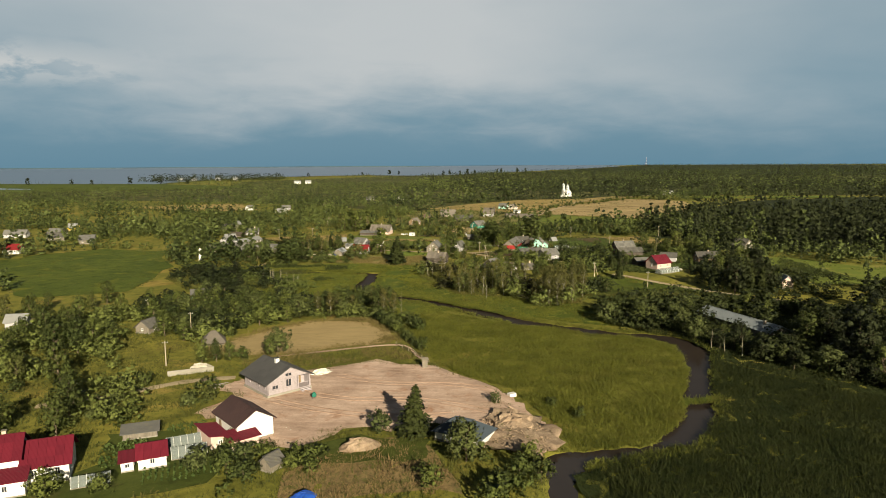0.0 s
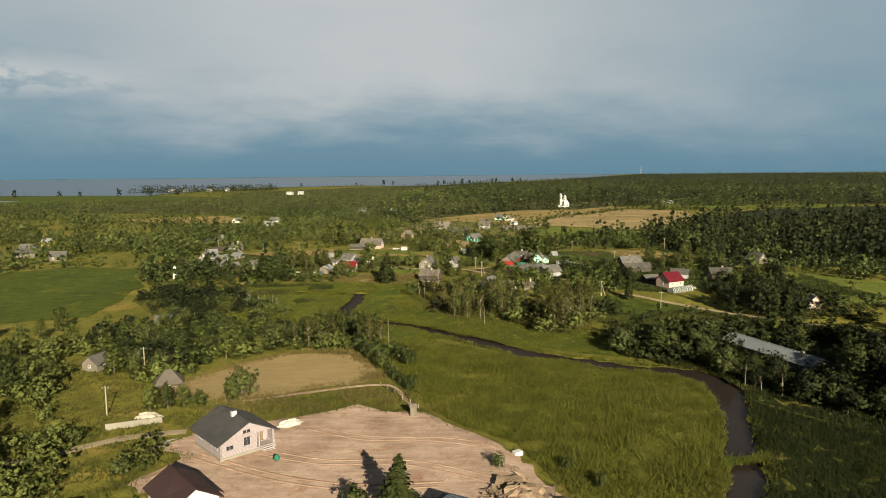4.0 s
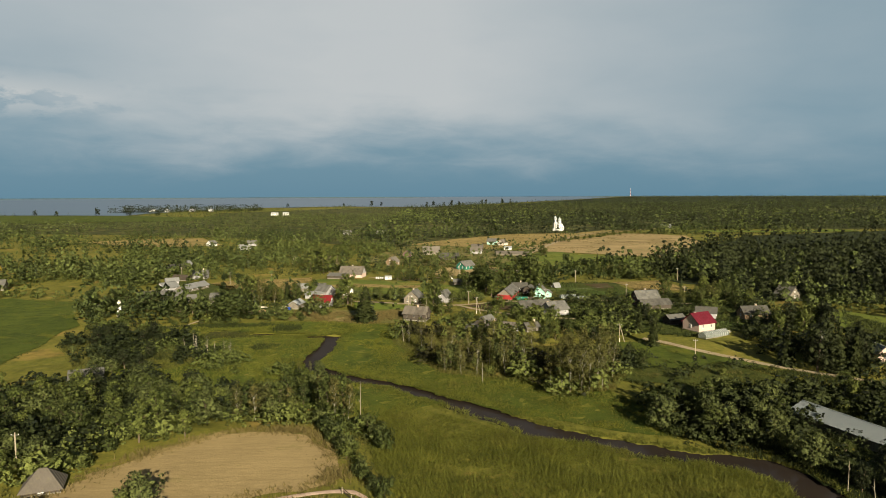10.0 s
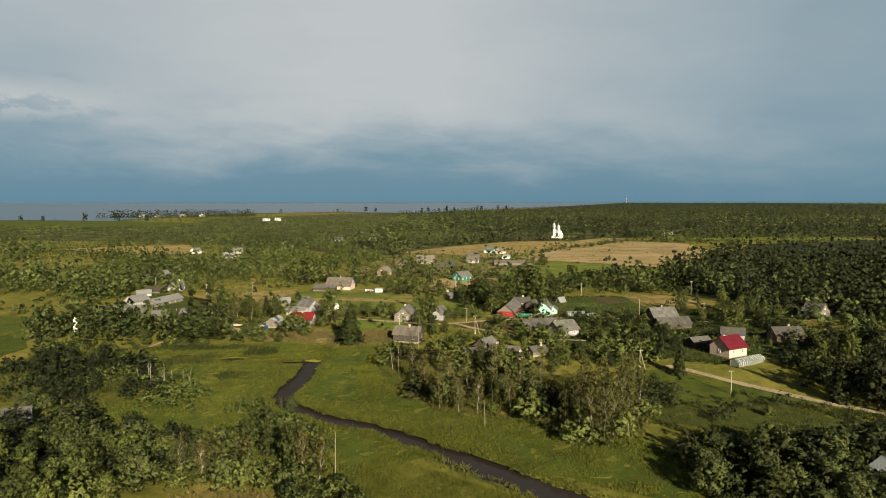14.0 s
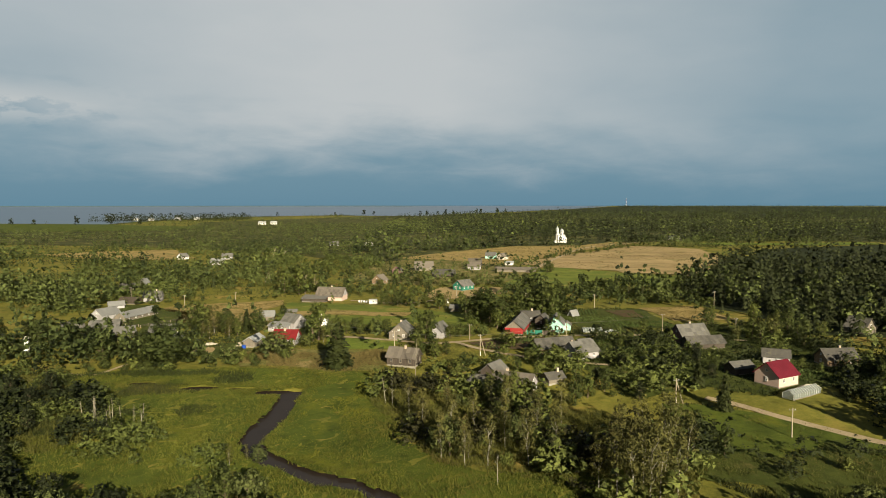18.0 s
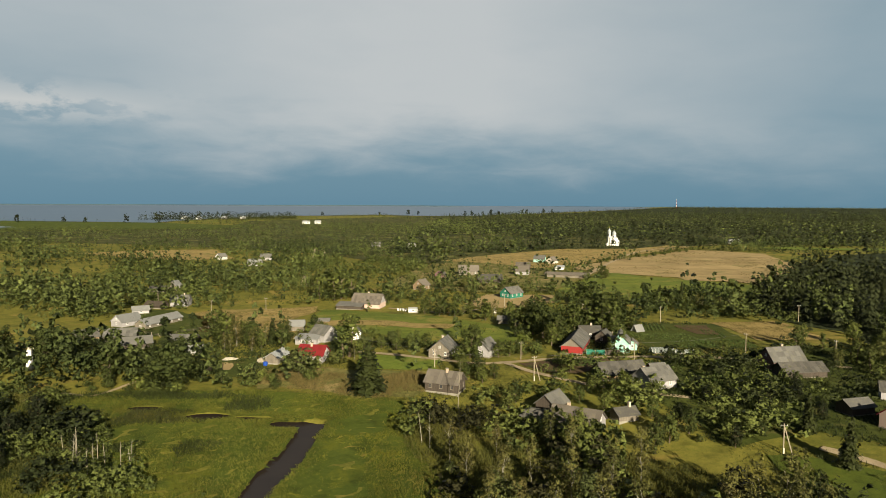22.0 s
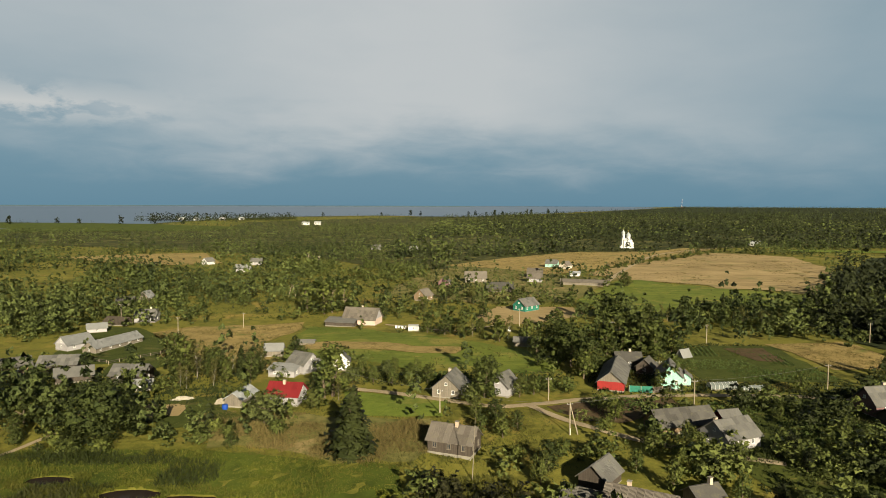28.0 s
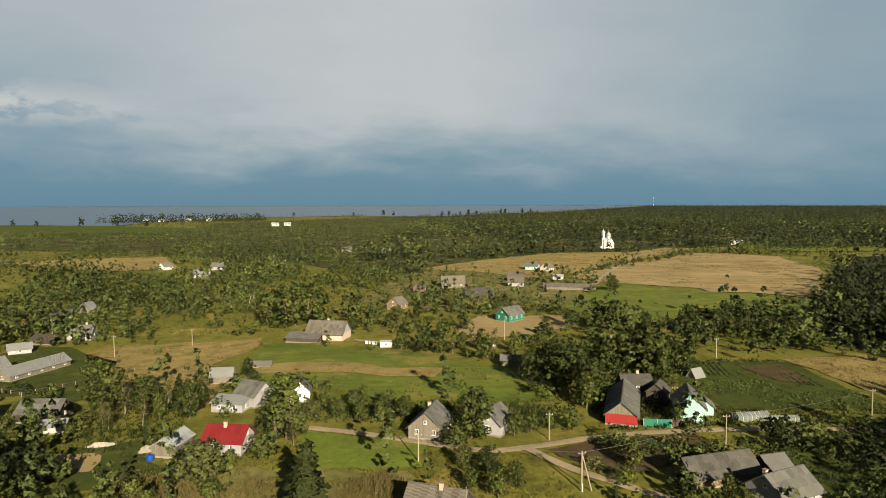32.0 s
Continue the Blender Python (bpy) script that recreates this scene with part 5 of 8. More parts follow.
for px_, py_, ph in ((-84, 500, 7.0), (-106, 660, 8.0), (-120, 690, 8.0)):
    root = thing("lattice_pylon", px_, py_, 20, "grey A-frame power pylon in scrub", "pylon", "power pylons")
    for k in (-1, 1):
        part("leg", Shape().tube((k * 1.8, 0, -0.4), (0, 0, ph), 0.15, 0.11, 6), M["pole"], root)
    part("crossarm", Shape().box(0, 0, ph - 1.2, 2.6, 0.14, 0.14), M["pole"], root)
root = thing("radio_mast", 1230, 4100, 0, "thin pale radio mast on the horizon", "mast")
for k in range(6):
    part("mast_section", Shape().box(0, 0, k * 9, 2.4 - 0.3 * k, 2.4 - 0.3 * k, 9.0), M["trim"] if k % 2 else M["metalbright"], root)


def fence(x0, y0, x1, y1, h, mat, label, board=True, gap=2.2, slats=False):
    root = thing("fence", x0, y0, math.degrees(math.atan2(y1 - y0, x1 - x0)), label, "fence", "yard fences")
    L = math.hypot(x1 - x0, y1 - y0)
    n = max(1, int(L / gap))
    dz = [ground(x0 + (x1 - x0) * i / n, y0 + (y1 - y0) * i / n) - ground(x0, y0) for i in range(n + 1)]
    for i in range(n + 1):
        part("post", Shape().box(L * i / n, 0, dz[i] - 0.3, 0.11, 0.11, h + 0.4), M["pole"], root)
        if i < n:
            if board:
                part("panel", Shape().box(L * (i + 0.5) / n, 0.07, (dz[i] + dz[i + 1]) / 2 + 0.05, L / n - 0.06, 0.03, h), M[mat], root)
            else:
                for k in (0.45, 0.9):
                    part("rail", Shape().box(L * (i + 0.5) / n, 0.08, (dz[i] + dz[i + 1]) / 2 + h * k, L / n, 0.05, 0.10), M[mat], root)
    return root


fence(36.4, 334.6, 41.6, 333.9, 1.5, "green", "green painted board fence")
fence(41.8, 333.9, 46.2, 336.0, 1.3, "darkwood", "grey picket fence before a turquoise house")
fence(-118, 371, -101, 364, 1.0, "darkwood", "post and rail fence by a byre", False, 3.0)
fence(-100, 363, -84, 386, 1.0, "darkwood", "post and rail fence round a lawn", False, 3.0)
fence(-12, 158.5, -4, 146.0, 1.0, "darkwood", "sagging rail fence at the reeds", False, 2.5)
wl = thing("concrete_wall", -53.2, 138.2, 22.6, "low stained concrete wall along a plot", "wall")
for k in range(4):
    part("wall_panel", Shape().box(-3.4 + 2.27 * k, 0, -0.3, 2.24, 0.25, 1.35), M["concrete"], wl)


def blob(name, x, y, rx, ry, h, mat, label, category, seed=1, rough_=0.25, rings=7, sides=18):
    """A heap with an uneven surface."""
    r = random.Random(seed)
    v, f = [], []
    for i in range(rings):
        t = i / (rings - 1)
        for k in range(sides):
            a = 2 * math.pi * k / sides
            q = (1 - t ** 1.5 * 0.98) * (1 + r.uniform(-rough_, rough_) * 0.6)
            v.append((rx * q * math.cos(a), ry * q * math.sin(a), -0.25 + (h + 0.25) * math.sin(t * math.pi / 2) * (1 + r.uniform(-rough_, rough_) * 0.5)))
    for i in range(rings - 1):
        for k in range(sides):
            f.append((i * sides + k, i * sides + (k + 1) % sides, (i + 1) * sides + (k + 1) % sides, (i + 1) * sides + k))
    f.append(tuple((rings - 1) * sides + k for k in range(sides)))
    me = bpy.data.meshes.new(name)
    me.from_pydata(v, [], f)
    me.materials.append(mat)
    ob = new(name, me)
    ob.matrix_basis = pose(x, y, ground(x, y), 0, 0, r.uniform(0, 40))
    return tagged(ob, label, category)


blob("sand_mound", -13.8, 100.6, 3.3, 1.9, 1.5, M["heap"], "pale heap of sand on a grass patch", "heap", 2)
blob("white_heap", -26.0, 137.6, 2.6, 1.4, 1.0, M["lime"], "white heap under plastic behind a timber house", "heap", 4, 0.35)
blob("pale_heap", -40.0, 117.8, 2.4, 1.6, 0.7, M["heap"], "pale heap of sand behind a brown roof", "heap", 5)
blob("rubble_heap", -52.5, 142.0, 2.6, 1.5, 1.0, M["stone"], "heap of pale rubble by a wall", "heap", 6, 0.4)
blob("earth_mound", 10.5, 110.5, 4.0, 3.2, 1.3, M["heap"], "ridge of pale broken earth above the river", "heap", 7, 0.45)
blob("stone_pile", -64.5, 329.0, 3.0, 1.1, 0.7, M["stone"], "long pile of pale stones in a yard", "pile", 8, 0.5)
blob("wood_pile", -54.5, 324.6, 1.4, 0.9, 1.1, M["deadwood"], "pile of grey firewood by a shed", "pile", 9, 0.4)
blob("soil_mound", 92.5, 268.6, 3.0, 1.2, 0.7, M["stone"], "pale rubble in a yard", "pile", 10, 0.5)
tb = thing("water_butt", -51.8, 320.0, 0, "blue plastic water butt by a shed", "barrel")
part("barrel", Shape().lathe([(0.05, 0), (0.55, 0), (0.66, 0.5), (0.62, 1.0), (0.52, 1.15), (0.05, 1.15)], 0, 0, 14), M["tarp"], tb)
blob("blue_tarpaulin", -19.2, 84.6, 2.2, 1.5, 1.0, M["tarp"], "blue plastic sheet over a stack in weeds", "tarpaulin", 12, 0.2)
root = thing("stacked_planks", -45.5, 129.5, 30, "few loose planks on the grass", "planks")
for k in range(5):
    part("plank", Shape().box(0.3 * k, 0.5 * k - 1, 0.05 + 0.02 * k, 3.6, 0.22, 0.06, 25 * (k % 2)), M["log"], root)
root = thing("cement_mixer", -24.6, 121.8, 20, "small green cement mixer on the sand", "cement mixer")
part("drum", Shape().lathe([(0.15, 0.6), (0.42, 0.75), (0.45, 1.1), (0.25, 1.45)], 0, 0, 12), M["green"], root)
for k in (-0.4, 0.4):
    part("leg", Shape().tube((k, 0.3, 0), (0, 0, 0.8), 0.05, 0.04, 6), M["iron"], root)
root = thing("sand_trailer", 12.2, 127.0, 30, "white box on the edge of the sand", "box")
part("box_body", Shape().box(0, 0, 0.1, 1.5, 1.0, 0.7), M["white"], root)
for k in range(4):
    root = thing("beehive", -25.4 + 1.1 * k, 416.5 - 0.4 * k, 0, "white beehive on the meadow", "beehive", "beehives")
    part("hive_body", Shape().box(0, 0, 0.2, 0.7, 0.7, 0.9), M["trim"], root)
    part("hive_lid", Shape().box(0, 0, 1.1, 0.85, 0.85, 0.1), M["metalpale"], root)
r = random.Random(77)
s = Shape()
for k in range(900):
    a, q = r.uniform(0, 6.283), math.sqrt(r.random())
    x, y = 11.0 + 6.0 * q * math.cos(a), 107.0 + 8.5 * q * math.sin(a)
    d_ = r.uniform(0.08, 0.26)
    s.box(x, y, ground(x, y) + r.uniform(0.1, 0.75), d_, d_ * r.uniform(0.5, 1.1), d_ * 0.7, r.uniform(0, 180), r.uniform(-40, 40))
tagged(new("earth_clods", s.mesh("earth_clods", M["heap"])), "broken clods of pale earth on a river bank", "rubble", kind="stuff")
s = Shape()
for k in range(260):
    x, y = r.uniform(-60, 14), r.uniform(96, 150)
    if inside(SAND, [x], [y])[0]:
        d_ = r.uniform(0.06, 0.22)
        s.box(x, y, ground(x, y) + 0.08, d_, d_ * 0.8, d_ * 0.6, r.uniform(0, 180), r.uniform(-20, 20))
tagged(new("plot_stones", s.mesh("plot_stones", M["stone"])), "scattered stones and debris on the sand", "stones", kind="stuff")
root = thing("ruined_chimney", -114.3, 317.0, 12, "tall pale ruined chimney standing in rough grass", "chimney")
part("footing", Shape().box(0, 0, -0.2, 1.7, 1.5, 0.7), M["stone"], root)
part("shaft", Shape().solid([(i * a, j * b, z) for a, b, z in ((0.70, 0.62, 0.5), (0.52, 0.46, 5.4)) for j in (-1, 1) for i in (-1, 1)], [(0, 2, 3, 1), (4, 5, 7, 6), (0, 1, 5, 4), (2, 6, 7, 3), (0, 4, 6, 2), (1, 3, 7, 5)]), M["white"], root)
part("broken_cap", Shape().box(0.05, 0, 5.4, 0.9, 0.8, 0.35, 0, 4).box(-0.2, 0.1, 5.7, 0.4, 0.5, 0.35, 20), M["stone"], root)
# power lines
def cable(a, b, za, zb, sag=0.7):
    c = bpy.data.curves.new("power_line", "CURVE")
    c.dimensions, c.bevel_depth, c.bevel_resolution = "3D", 0.018, 1
    s_ = c.splines.new("POLY")
    s_.points.add(12)
    for k in range(13):
        t = k / 12
        s_.points[k].co = (a[0] + (b[0] - a[0]) * t, a[1] + (b[1] - a[1]) * t, za + (zb - za) * t - sag * 4 * t * (1 - t), 1)
    c.materials.append(M["iron"])
    tagged(new("power_line", c), "thin dark overhead wire between poles", "cable", "power lines")


RUN = [(83.2, 339, 6.0), (46.7, 321.5, 6.5), (18.6, 306.2, 6.2), (-6.2, 317, 5.0), (-34.4, 334, 6.0)]
for (ax, ay, ah), (bx, by, bh) in zip(RUN, RUN[1:]):
    cable((ax, ay), (bx, by), ground(ax, ay) + ah - 0.2, ground(bx, by) + bh - 0.2)

# ---- plants ----
def quads_of(c, out, size, r, droop=0.0):
    """Sprays of leaves: one bent quad at each place, facing roughly outward."""
    n = len(c)
    nrm = out + r.normal(0, 0.55, (n, 3)) + np.array([0, 0, 0.35])
    nrm /= np.linalg.norm(nrm, axis=1)[:, None] + 1e-9
    t = np.cross(nrm, r.normal(0, 1, (n, 3)))
    t /= np.linalg.norm(t, axis=1)[:, None] + 1e-9
    b = np.cross(nrm, t)
    s = np.asarray(size).reshape(-1, 1) * r.uniform(0.65, 1.35, (n, 1))
    k = r.uniform(-0.25, 0.25, (n, 1))
    v = np.stack([c - t * s - b * s * 0.6, c + t * s * 0.8 - b * s * 0.7 + nrm * s * k, c + t * s + b * s * 0.7, c - t * s * 0.7 + b * s * 0.8 - nrm * s * k], 1)
    v[..., 2] -= droop * s * np.array([0, 1, 1, 0])
    return v.reshape(-1, 3)


def faces(n, corners=4):
    return np.arange(n * corners).reshape(-1, corners)


ICO_V = [(0, 0, -1), (0.72, -0.53, -0.45), (-0.28, -0.85, -0.45), (-0.89, 0, -0.45), (-0.28, 0.85, -0.45), (0.72, 0.53, -0.45), (0.28, -0.85, 0.45), (-0.72, -0.53, 0.45), (-0.72, 0.53, 0.45), (0.28, 0.85, 0.45), (0.89, 0, 0.45), (0, 0, 1)]
ICO_F = [(0, 1, 2), (1, 0, 5), (0, 2, 3), (0, 3, 4), (0, 4, 5), (1, 5, 10), (2, 1, 6), (3, 2, 7), (4, 3, 8), (5, 4, 9), (1, 10, 6), (2, 6, 7), (3, 7, 8), (4, 8, 9), (5, 9, 10), (6, 10, 11), (7, 6, 11), (8, 7, 11), (9, 8, 11), (10, 9, 11)]


def unit(v):
    return v / (np.linalg.norm(v, axis=-1, keepdims=True) + 1e-9)


def ways(r, n):
    return unit(r.normal(0, 1, (n, 3)))


def tufts(c, out, round_, size, r, droop=0.0):
    """Single leaf sprays of three corners at c, facing out; round_ is the swell of the clump that they are seen as."""
    n = len(c)
    face = unit(out + r.normal(0, 0.42, (n, 3)))
    t = unit(np.cross(face, r.normal(0, 1, (n, 3))))
    b = np.cross(face, t)
    s = np.asarray(size).reshape(-1, 1) * r.uniform(0.6, 1.4, (n, 1))
    v = np.stack([c - t * s - b * s * 0.62, c + t * s - b * s * 0.62, c + b * s * 1.15 + face * s * r.uniform(-0.4, 0.25, (n, 1))], 1)
    v[:, :2, 2] -= droop * s
    nrm = unit(round_ + r.normal(0, 0.34, (n, 3)))
    turn = np.einsum("ij,ij->i", np.cross(v[:, 1] - v[:, 0], v[:, 2] - v[:, 0]), nrm) < 0
    v[turn] = v[turn][:, ::-1]
    return v.reshape(-1, 3), np.repeat(nrm, 3, 0)


def cores(c, rad, tall, r):
    """The dense inside of each lobe: a lumpy ball of twigs and leaves."""
    ball, f = np.array(ICO_V), np.array(ICO_F)
    v, m = [], []
    for p, a, h in zip(c, rad, tall):
        q = ball * r.uniform(0.74, 1.12, (len(ball), 1))
        v.append((p + q * np.array([a, a, h]))[f].reshape(-1, 3))
        m.append(unit(unit(ball / np.array([a, a, h])) + r.normal(0, 0.16, ball.shape))[f].reshape(-1, 3))
    return np.concatenate(v), np.concatenate(m)


def crown(kind, H, n, seed, fine=1.0):
    """Leaf sprays of a whole crown, for a tree H metres high: corners, then the swell at each corner."""
    r = np.random.default_rng(seed)
    if kind in ("spruce", "spire"):
        tiers = 19 if n > 400 else 6 if n > 60 else 4 if n > 30 else 3
        per = min(20, max(3, n // tiers // 2))
        c, swell = [], []
        for k in range(tiers):
            q = (k + 0.3) / tiers
            boughs = max(3, int(per * (1.25 - q)))
            reach = H * 0.205 * (1 - q) ** 0.85 * r.uniform(0.82, 1.15) + 0.02 * H
            a = np.arange(boughs) * 2 * np.pi / boughs + r.uniform(0, 6.28) + r.normal(0, 0.16, boughs)
            w_ = reach * r.uniform(0.62, 1.22, boughs)
            way = np.stack([np.cos(a), np.sin(a), np.zeros(boughs)], -1)
            z = H * (0.07 + 0.90 * q)
            foot = np.column_stack([np.zeros((boughs, 2)), np.full(boughs, z + H * 0.085 * (1.2 - 0.6 * q))])
            tip = way * w_[:, None] + np.column_stack([np.zeros((boughs, 2)), z - w_ * 0.30 + r.normal(0, 0.01 * H, boughs)])
            side_ = np.stack([-np.sin(a), np.cos(a), np.zeros(boughs)], -1) * (reach * 2.2 / boughs + 0.012 * H)
            mid = foot * 0.40 + tip * 0.60
            if n > 400:
                for u in (0.30, 0.52, 0.74, 0.95):
                    spot = foot * (1 - u) + tip * u + r.normal(0, 0.012 * H, foot.shape)
                    lv, lm = tufts(spot, way * 0.6 + np.array([0, 0, 0.8]), unit(way + np.array([0, 0, 0.6])), np.full(boughs, H * 0.030 * (1.25 - 0.5 * q)), r, 0.7)
                    c.append(lv.reshape(-1, 3, 3))
                    swell.append(lm.reshape(-1, 3, 3))
                continue
            for corners in ((foot, mid - side_, tip), (foot, tip, mid + side_)):
                c.append(np.stack(corners, 1))
                swell.append(np.repeat(unit(way + np.array([0, 0, 0.55]) + r.normal(0, 0.2, way.shape))[:, None], 3, 1))
        v, m = np.concatenate(c), np.concatenate(swell)
        turn = np.einsum("ij,ij->i", np.cross(v[:, 1] - v[:, 0], v[:, 2] - v[:, 0]), m[:, 0]) < 0
        v[turn] = v[turn][:, ::-1]
        return np.stack([v.reshape(-1, 3), m.reshape(-1, 3)])
    lobes, low, high, rad, tall, out_to = {"shrub": (7, 0.24, 0.72, 0.25, 0.25, 0.33), "birch": (15, 0.24, 0.96, 0.070, 0.075, 0.095), "poplar": (10, 0.18, 0.92, 0.105, 0.13, 0.085), "dome": (14, 0.22, 0.82, 0.165, 0.16, 0.26)}.get(kind, (14, 0.20, 0.90, 0.125, 0.140, 0.185))
    if n < 150:
        lobes, rad, tall = max(2, lobes // 3), rad * 1.45, tall * 1.7
    u = np.linspace(0, 1, lobes)
    lz = H * (low + (high - low) * u)
    girth = np.sqrt(np.clip(1 - ((u - 0.36) / 0.72) ** 2, 0.05, 1))
    la = np.arange(lobes) * 2.4 + r.uniform(0, 6)
    reach = H * out_to * girth * r.uniform(0.6, 1.25, lobes)
    lc = np.stack([reach * np.cos(la), reach * np.sin(la), lz + H * r.uniform(-0.05, 0.05, lobes)], -1)
    lr = H * rad * (0.62 + 0.5 * girth) * r.uniform(0.75, 1.2, lobes)
    lh = H * tall * (0.75 + 0.35 * girth) * r.uniform(0.8, 1.15, lobes)
    middle = np.array([0, 0, H * (low + high) / 2])
    big = n > 800
    dense = lobes if big and kind != "birch" else 0
    inner = np.argsort(-lr)[:dense]
    full = 0.5
    cv, cm = cores(lc[inner], lr[inner] * full, lh[inner] * full, r) if dense else (np.zeros((0, 3)), np.zeros((0, 3)))
    n = max(6, n - dense * 20)
    subs = max(2, min(9, n // (lobes * 7)))
    sd = ways(r, lobes * subs)
    own = np.repeat(np.arange(lobes), subs)
    sc_ = lc[own] + sd * np.stack([lr[own], lr[own], lh[own]], -1) * r.uniform(0.72, 1.08, (len(own), 1))
    sr = lr[own] * r.uniform(0.36, 0.58, len(own))
    which = r.integers(0, len(own), n)
    d = unit(ways(r, n) + sd[which] * 0.55 + np.array([0, 0, 0.25]))
    c = sc_[which] + d * (sr[which] * np.where(r.random(n) < 0.8, r.uniform(0.75, 1.15, n), r.uniform(1.1, 1.5, n)))[:, None]
    c[:, 2] = np.clip(c[:, 2], H * (0.03 if kind == "shrub" else 0.10), None)
    swell = unit(d * 0.45 + sd[which] * 0.40 + unit(c - middle) * 0.60)
    area = (4 * np.pi * (lr ** 2).sum()) * (0.55 if kind == "birch" else 0.85)
    lv, lm = tufts(c, d, swell, np.clip(math.sqrt(area / n / 1.1) * fine * (0.60 if big else 0.72), 0.012 * H, 0.070 * H), r, 0.15)
    return np.stack([np.concatenate([cv, lv]), np.concatenate([cm, lm])])


def trunk_shape(kind, H, seed):
    r = random.Random(seed)
    s = Shape()
    thick = H * (0.011 if kind == "birch" else 0.018 if kind == "spruce" else 0.024)
    bend = [Vector((r.uniform(-1, 1) * H * 0.015 * k, r.uniform(-1, 1) * H * 0.015 * k, H * k * (0.92 if kind == "spruce" else 0.80) / 4)) for k in range(5)]
    bend[0] = Vector((0, 0, -0.3))
    for k in range(4):
        s.tube(bend[k], bend[k + 1], thick * (1 - 0.21 * k), thick * (1 - 0.21 * (k + 1)) + 0.01, 6)
    if kind != "spruce":
        for k in range(7):
            a, q = r.uniform(0, 6.28), r.uniform(0.28, 0.72)
            foot = Vector((0, 0, H * q * 0.85))
            reach = H * (0.10 if kind in ("birch", "poplar") else 0.19)
            s.tube(foot, foot + Vector((math.cos(a) * reach, math.sin(a) * reach, H * 0.16)), thick * 0.42, thick * 0.12, 3)
    return s


TREES = {}


def tree_kind(key, kind, H, n, leaf, bark, label, category, versions=3):
    """Stand-in makers: one tree of each version is built at first use, the rest share its meshes."""
    TREES[key] = dict(kind=kind, H=H, n=n, leaf=leaf, bark=bark, label=label, category=category, versions=versions, made={})


tree_kind("leaf", "leaf", 8.0, 2300, "leaf", "bark", "leafy green broadleaf tree with a loose crown", "tree", 4)
tree_kind("alder", "leaf", 9.0, 2400, "dark", "bark", "dark green alder with a dense crown", "tree", 3)
# same alder with darker leaves, painted to look shaded
tree_kind("oldalder", "leaf", 9.0, 2300, "forestdim", "bark", "alder with a dense crown, leaves darkened for shade", "tree", 3)
tree_kind("greatwillow", "dome", 12.0, 5200, "dark", "bark", "great spreading dark green willow reaching down to the grass", "tree", 1)
tree_kind("willow", "dome", 6.0, 2200, "willow", "bark", "grey-green willow with a rounded crown", "tree", 3)
tree_kind("birch", "birch", 9.0, 1500, "birchleaf", "birch", "slim birch with a white trunk and yellowing leaves", "tree", 4)
tree_kind("poplar", "poplar", 13.0, 1300, "leaf", "bark", "tall narrow broadleaf tree with a dense crown", "tree", 2)
tree_kind("spruce", "spruce", 11.0, 1400, "needle", "bark", "dark green conical spruce with drooping boughs", "tree", 3)
tree_kind("shrub", "shrub", 3.0, 900, "leaf", "bark", "round green leafy bush in rough grass", "bush", 4)
tree_kind("sallow", "shrub", 3.0, 900, "willow", "bark", "grey-green sallow bush in rough grass", "bush", 3)
tree_kind("darkshrub", "shrub", 3.2, 900, "dark", "bark", "dark green leafy bush in rough grass", "bush", 3)
tree_kind("yardspruce", "spruce", 8.0, 3200, "needle", "bark", "young olive-green spruce with dense boughs", "tree", 1)
FAR_KINDS = {}
for key in ("leaf", "alder", "oldalder", "willow", "birch", "poplar", "spruce", "shrub", "darkshrub"):
    TREES["far_" + key] = dict(TREES[key], n=int(TREES[key]["n"] * 0.30), made={})
    FAR_KINDS[key] = "far_" + key
COUNT = {}
STANDING = []


MORE = []


def plant_tree(key, x, y, h=None, group="", wide=1.0, label=""):
    if TREES[key]["category"] == "bush":
        COUNT["bushes"] = COUNT.get("bushes", 0) + 1
        if COUNT["bushes"] > 290:
            MORE.append((x, y, h or 2.5, wide, TREES[key]["leaf"]))
            return None
    if y > 372 and key in FAR_KINDS:
        key = FAR_KINDS[key]
    k = TREES[key]
    r = random.Random(int(x * 31.7 + y * 17.3) & 0xFFFF)
    ver = COUNT[key] = (COUNT.get(key, -1) + 1)
    ver %= k["versions"]
    h = h or k["H"] * r.uniform(0.8, 1.2)
    sc = h / k["H"]
    m = pose(x, y, ground(x, y) - 0.05, r.uniform(-3, 3), r.uniform(-3, 3), r.uniform(0, 360)) @ Matrix.Diagonal((sc * wide, sc * wide * r.uniform(0.92, 1.08), sc, 1))
    if ver not in k["made"]:
        name = k["category"] if k["category"] == "bush" else {"birch": "birch_tree", "spruce": "spruce_tree", "yardspruce": "spruce_tree", "willow": "willow_tree", "greatwillow": "willow_tree", "alder": "alder_tree", "oldalder": "alder_tree", "poplar": "tall_tree"}.get(key.replace("far_", ""), "broadleaf_tree")
        seed = sum(map(ord, key)) + ver * 11
        root = new(name)
        tagged(root, k["label"], k["category"], "trees and bushes")
        part("trunk" if k["category"] == "tree" else "stem", trunk_shape(k["kind"], k["H"] * (1.0 if k["category"] == "tree" else 0.7), seed), M[k["bark"]], root)
        cv, cm = crown(k["kind"], k["H"], k["n"], seed, 0.9)
        part("crown", fast_mesh("crown", cv, faces(len(cv) // 3, 3), M[k["leaf"]], swell=cm), M[k["leaf"]], root)
        root.matrix_basis = m
        k["made"][ver] = root
    else:
        root = copy_thing(k["made"][ver], Matrix.Identity(4))
        root.matrix_basis = m
    STANDING.append((x, y, h))
    return root


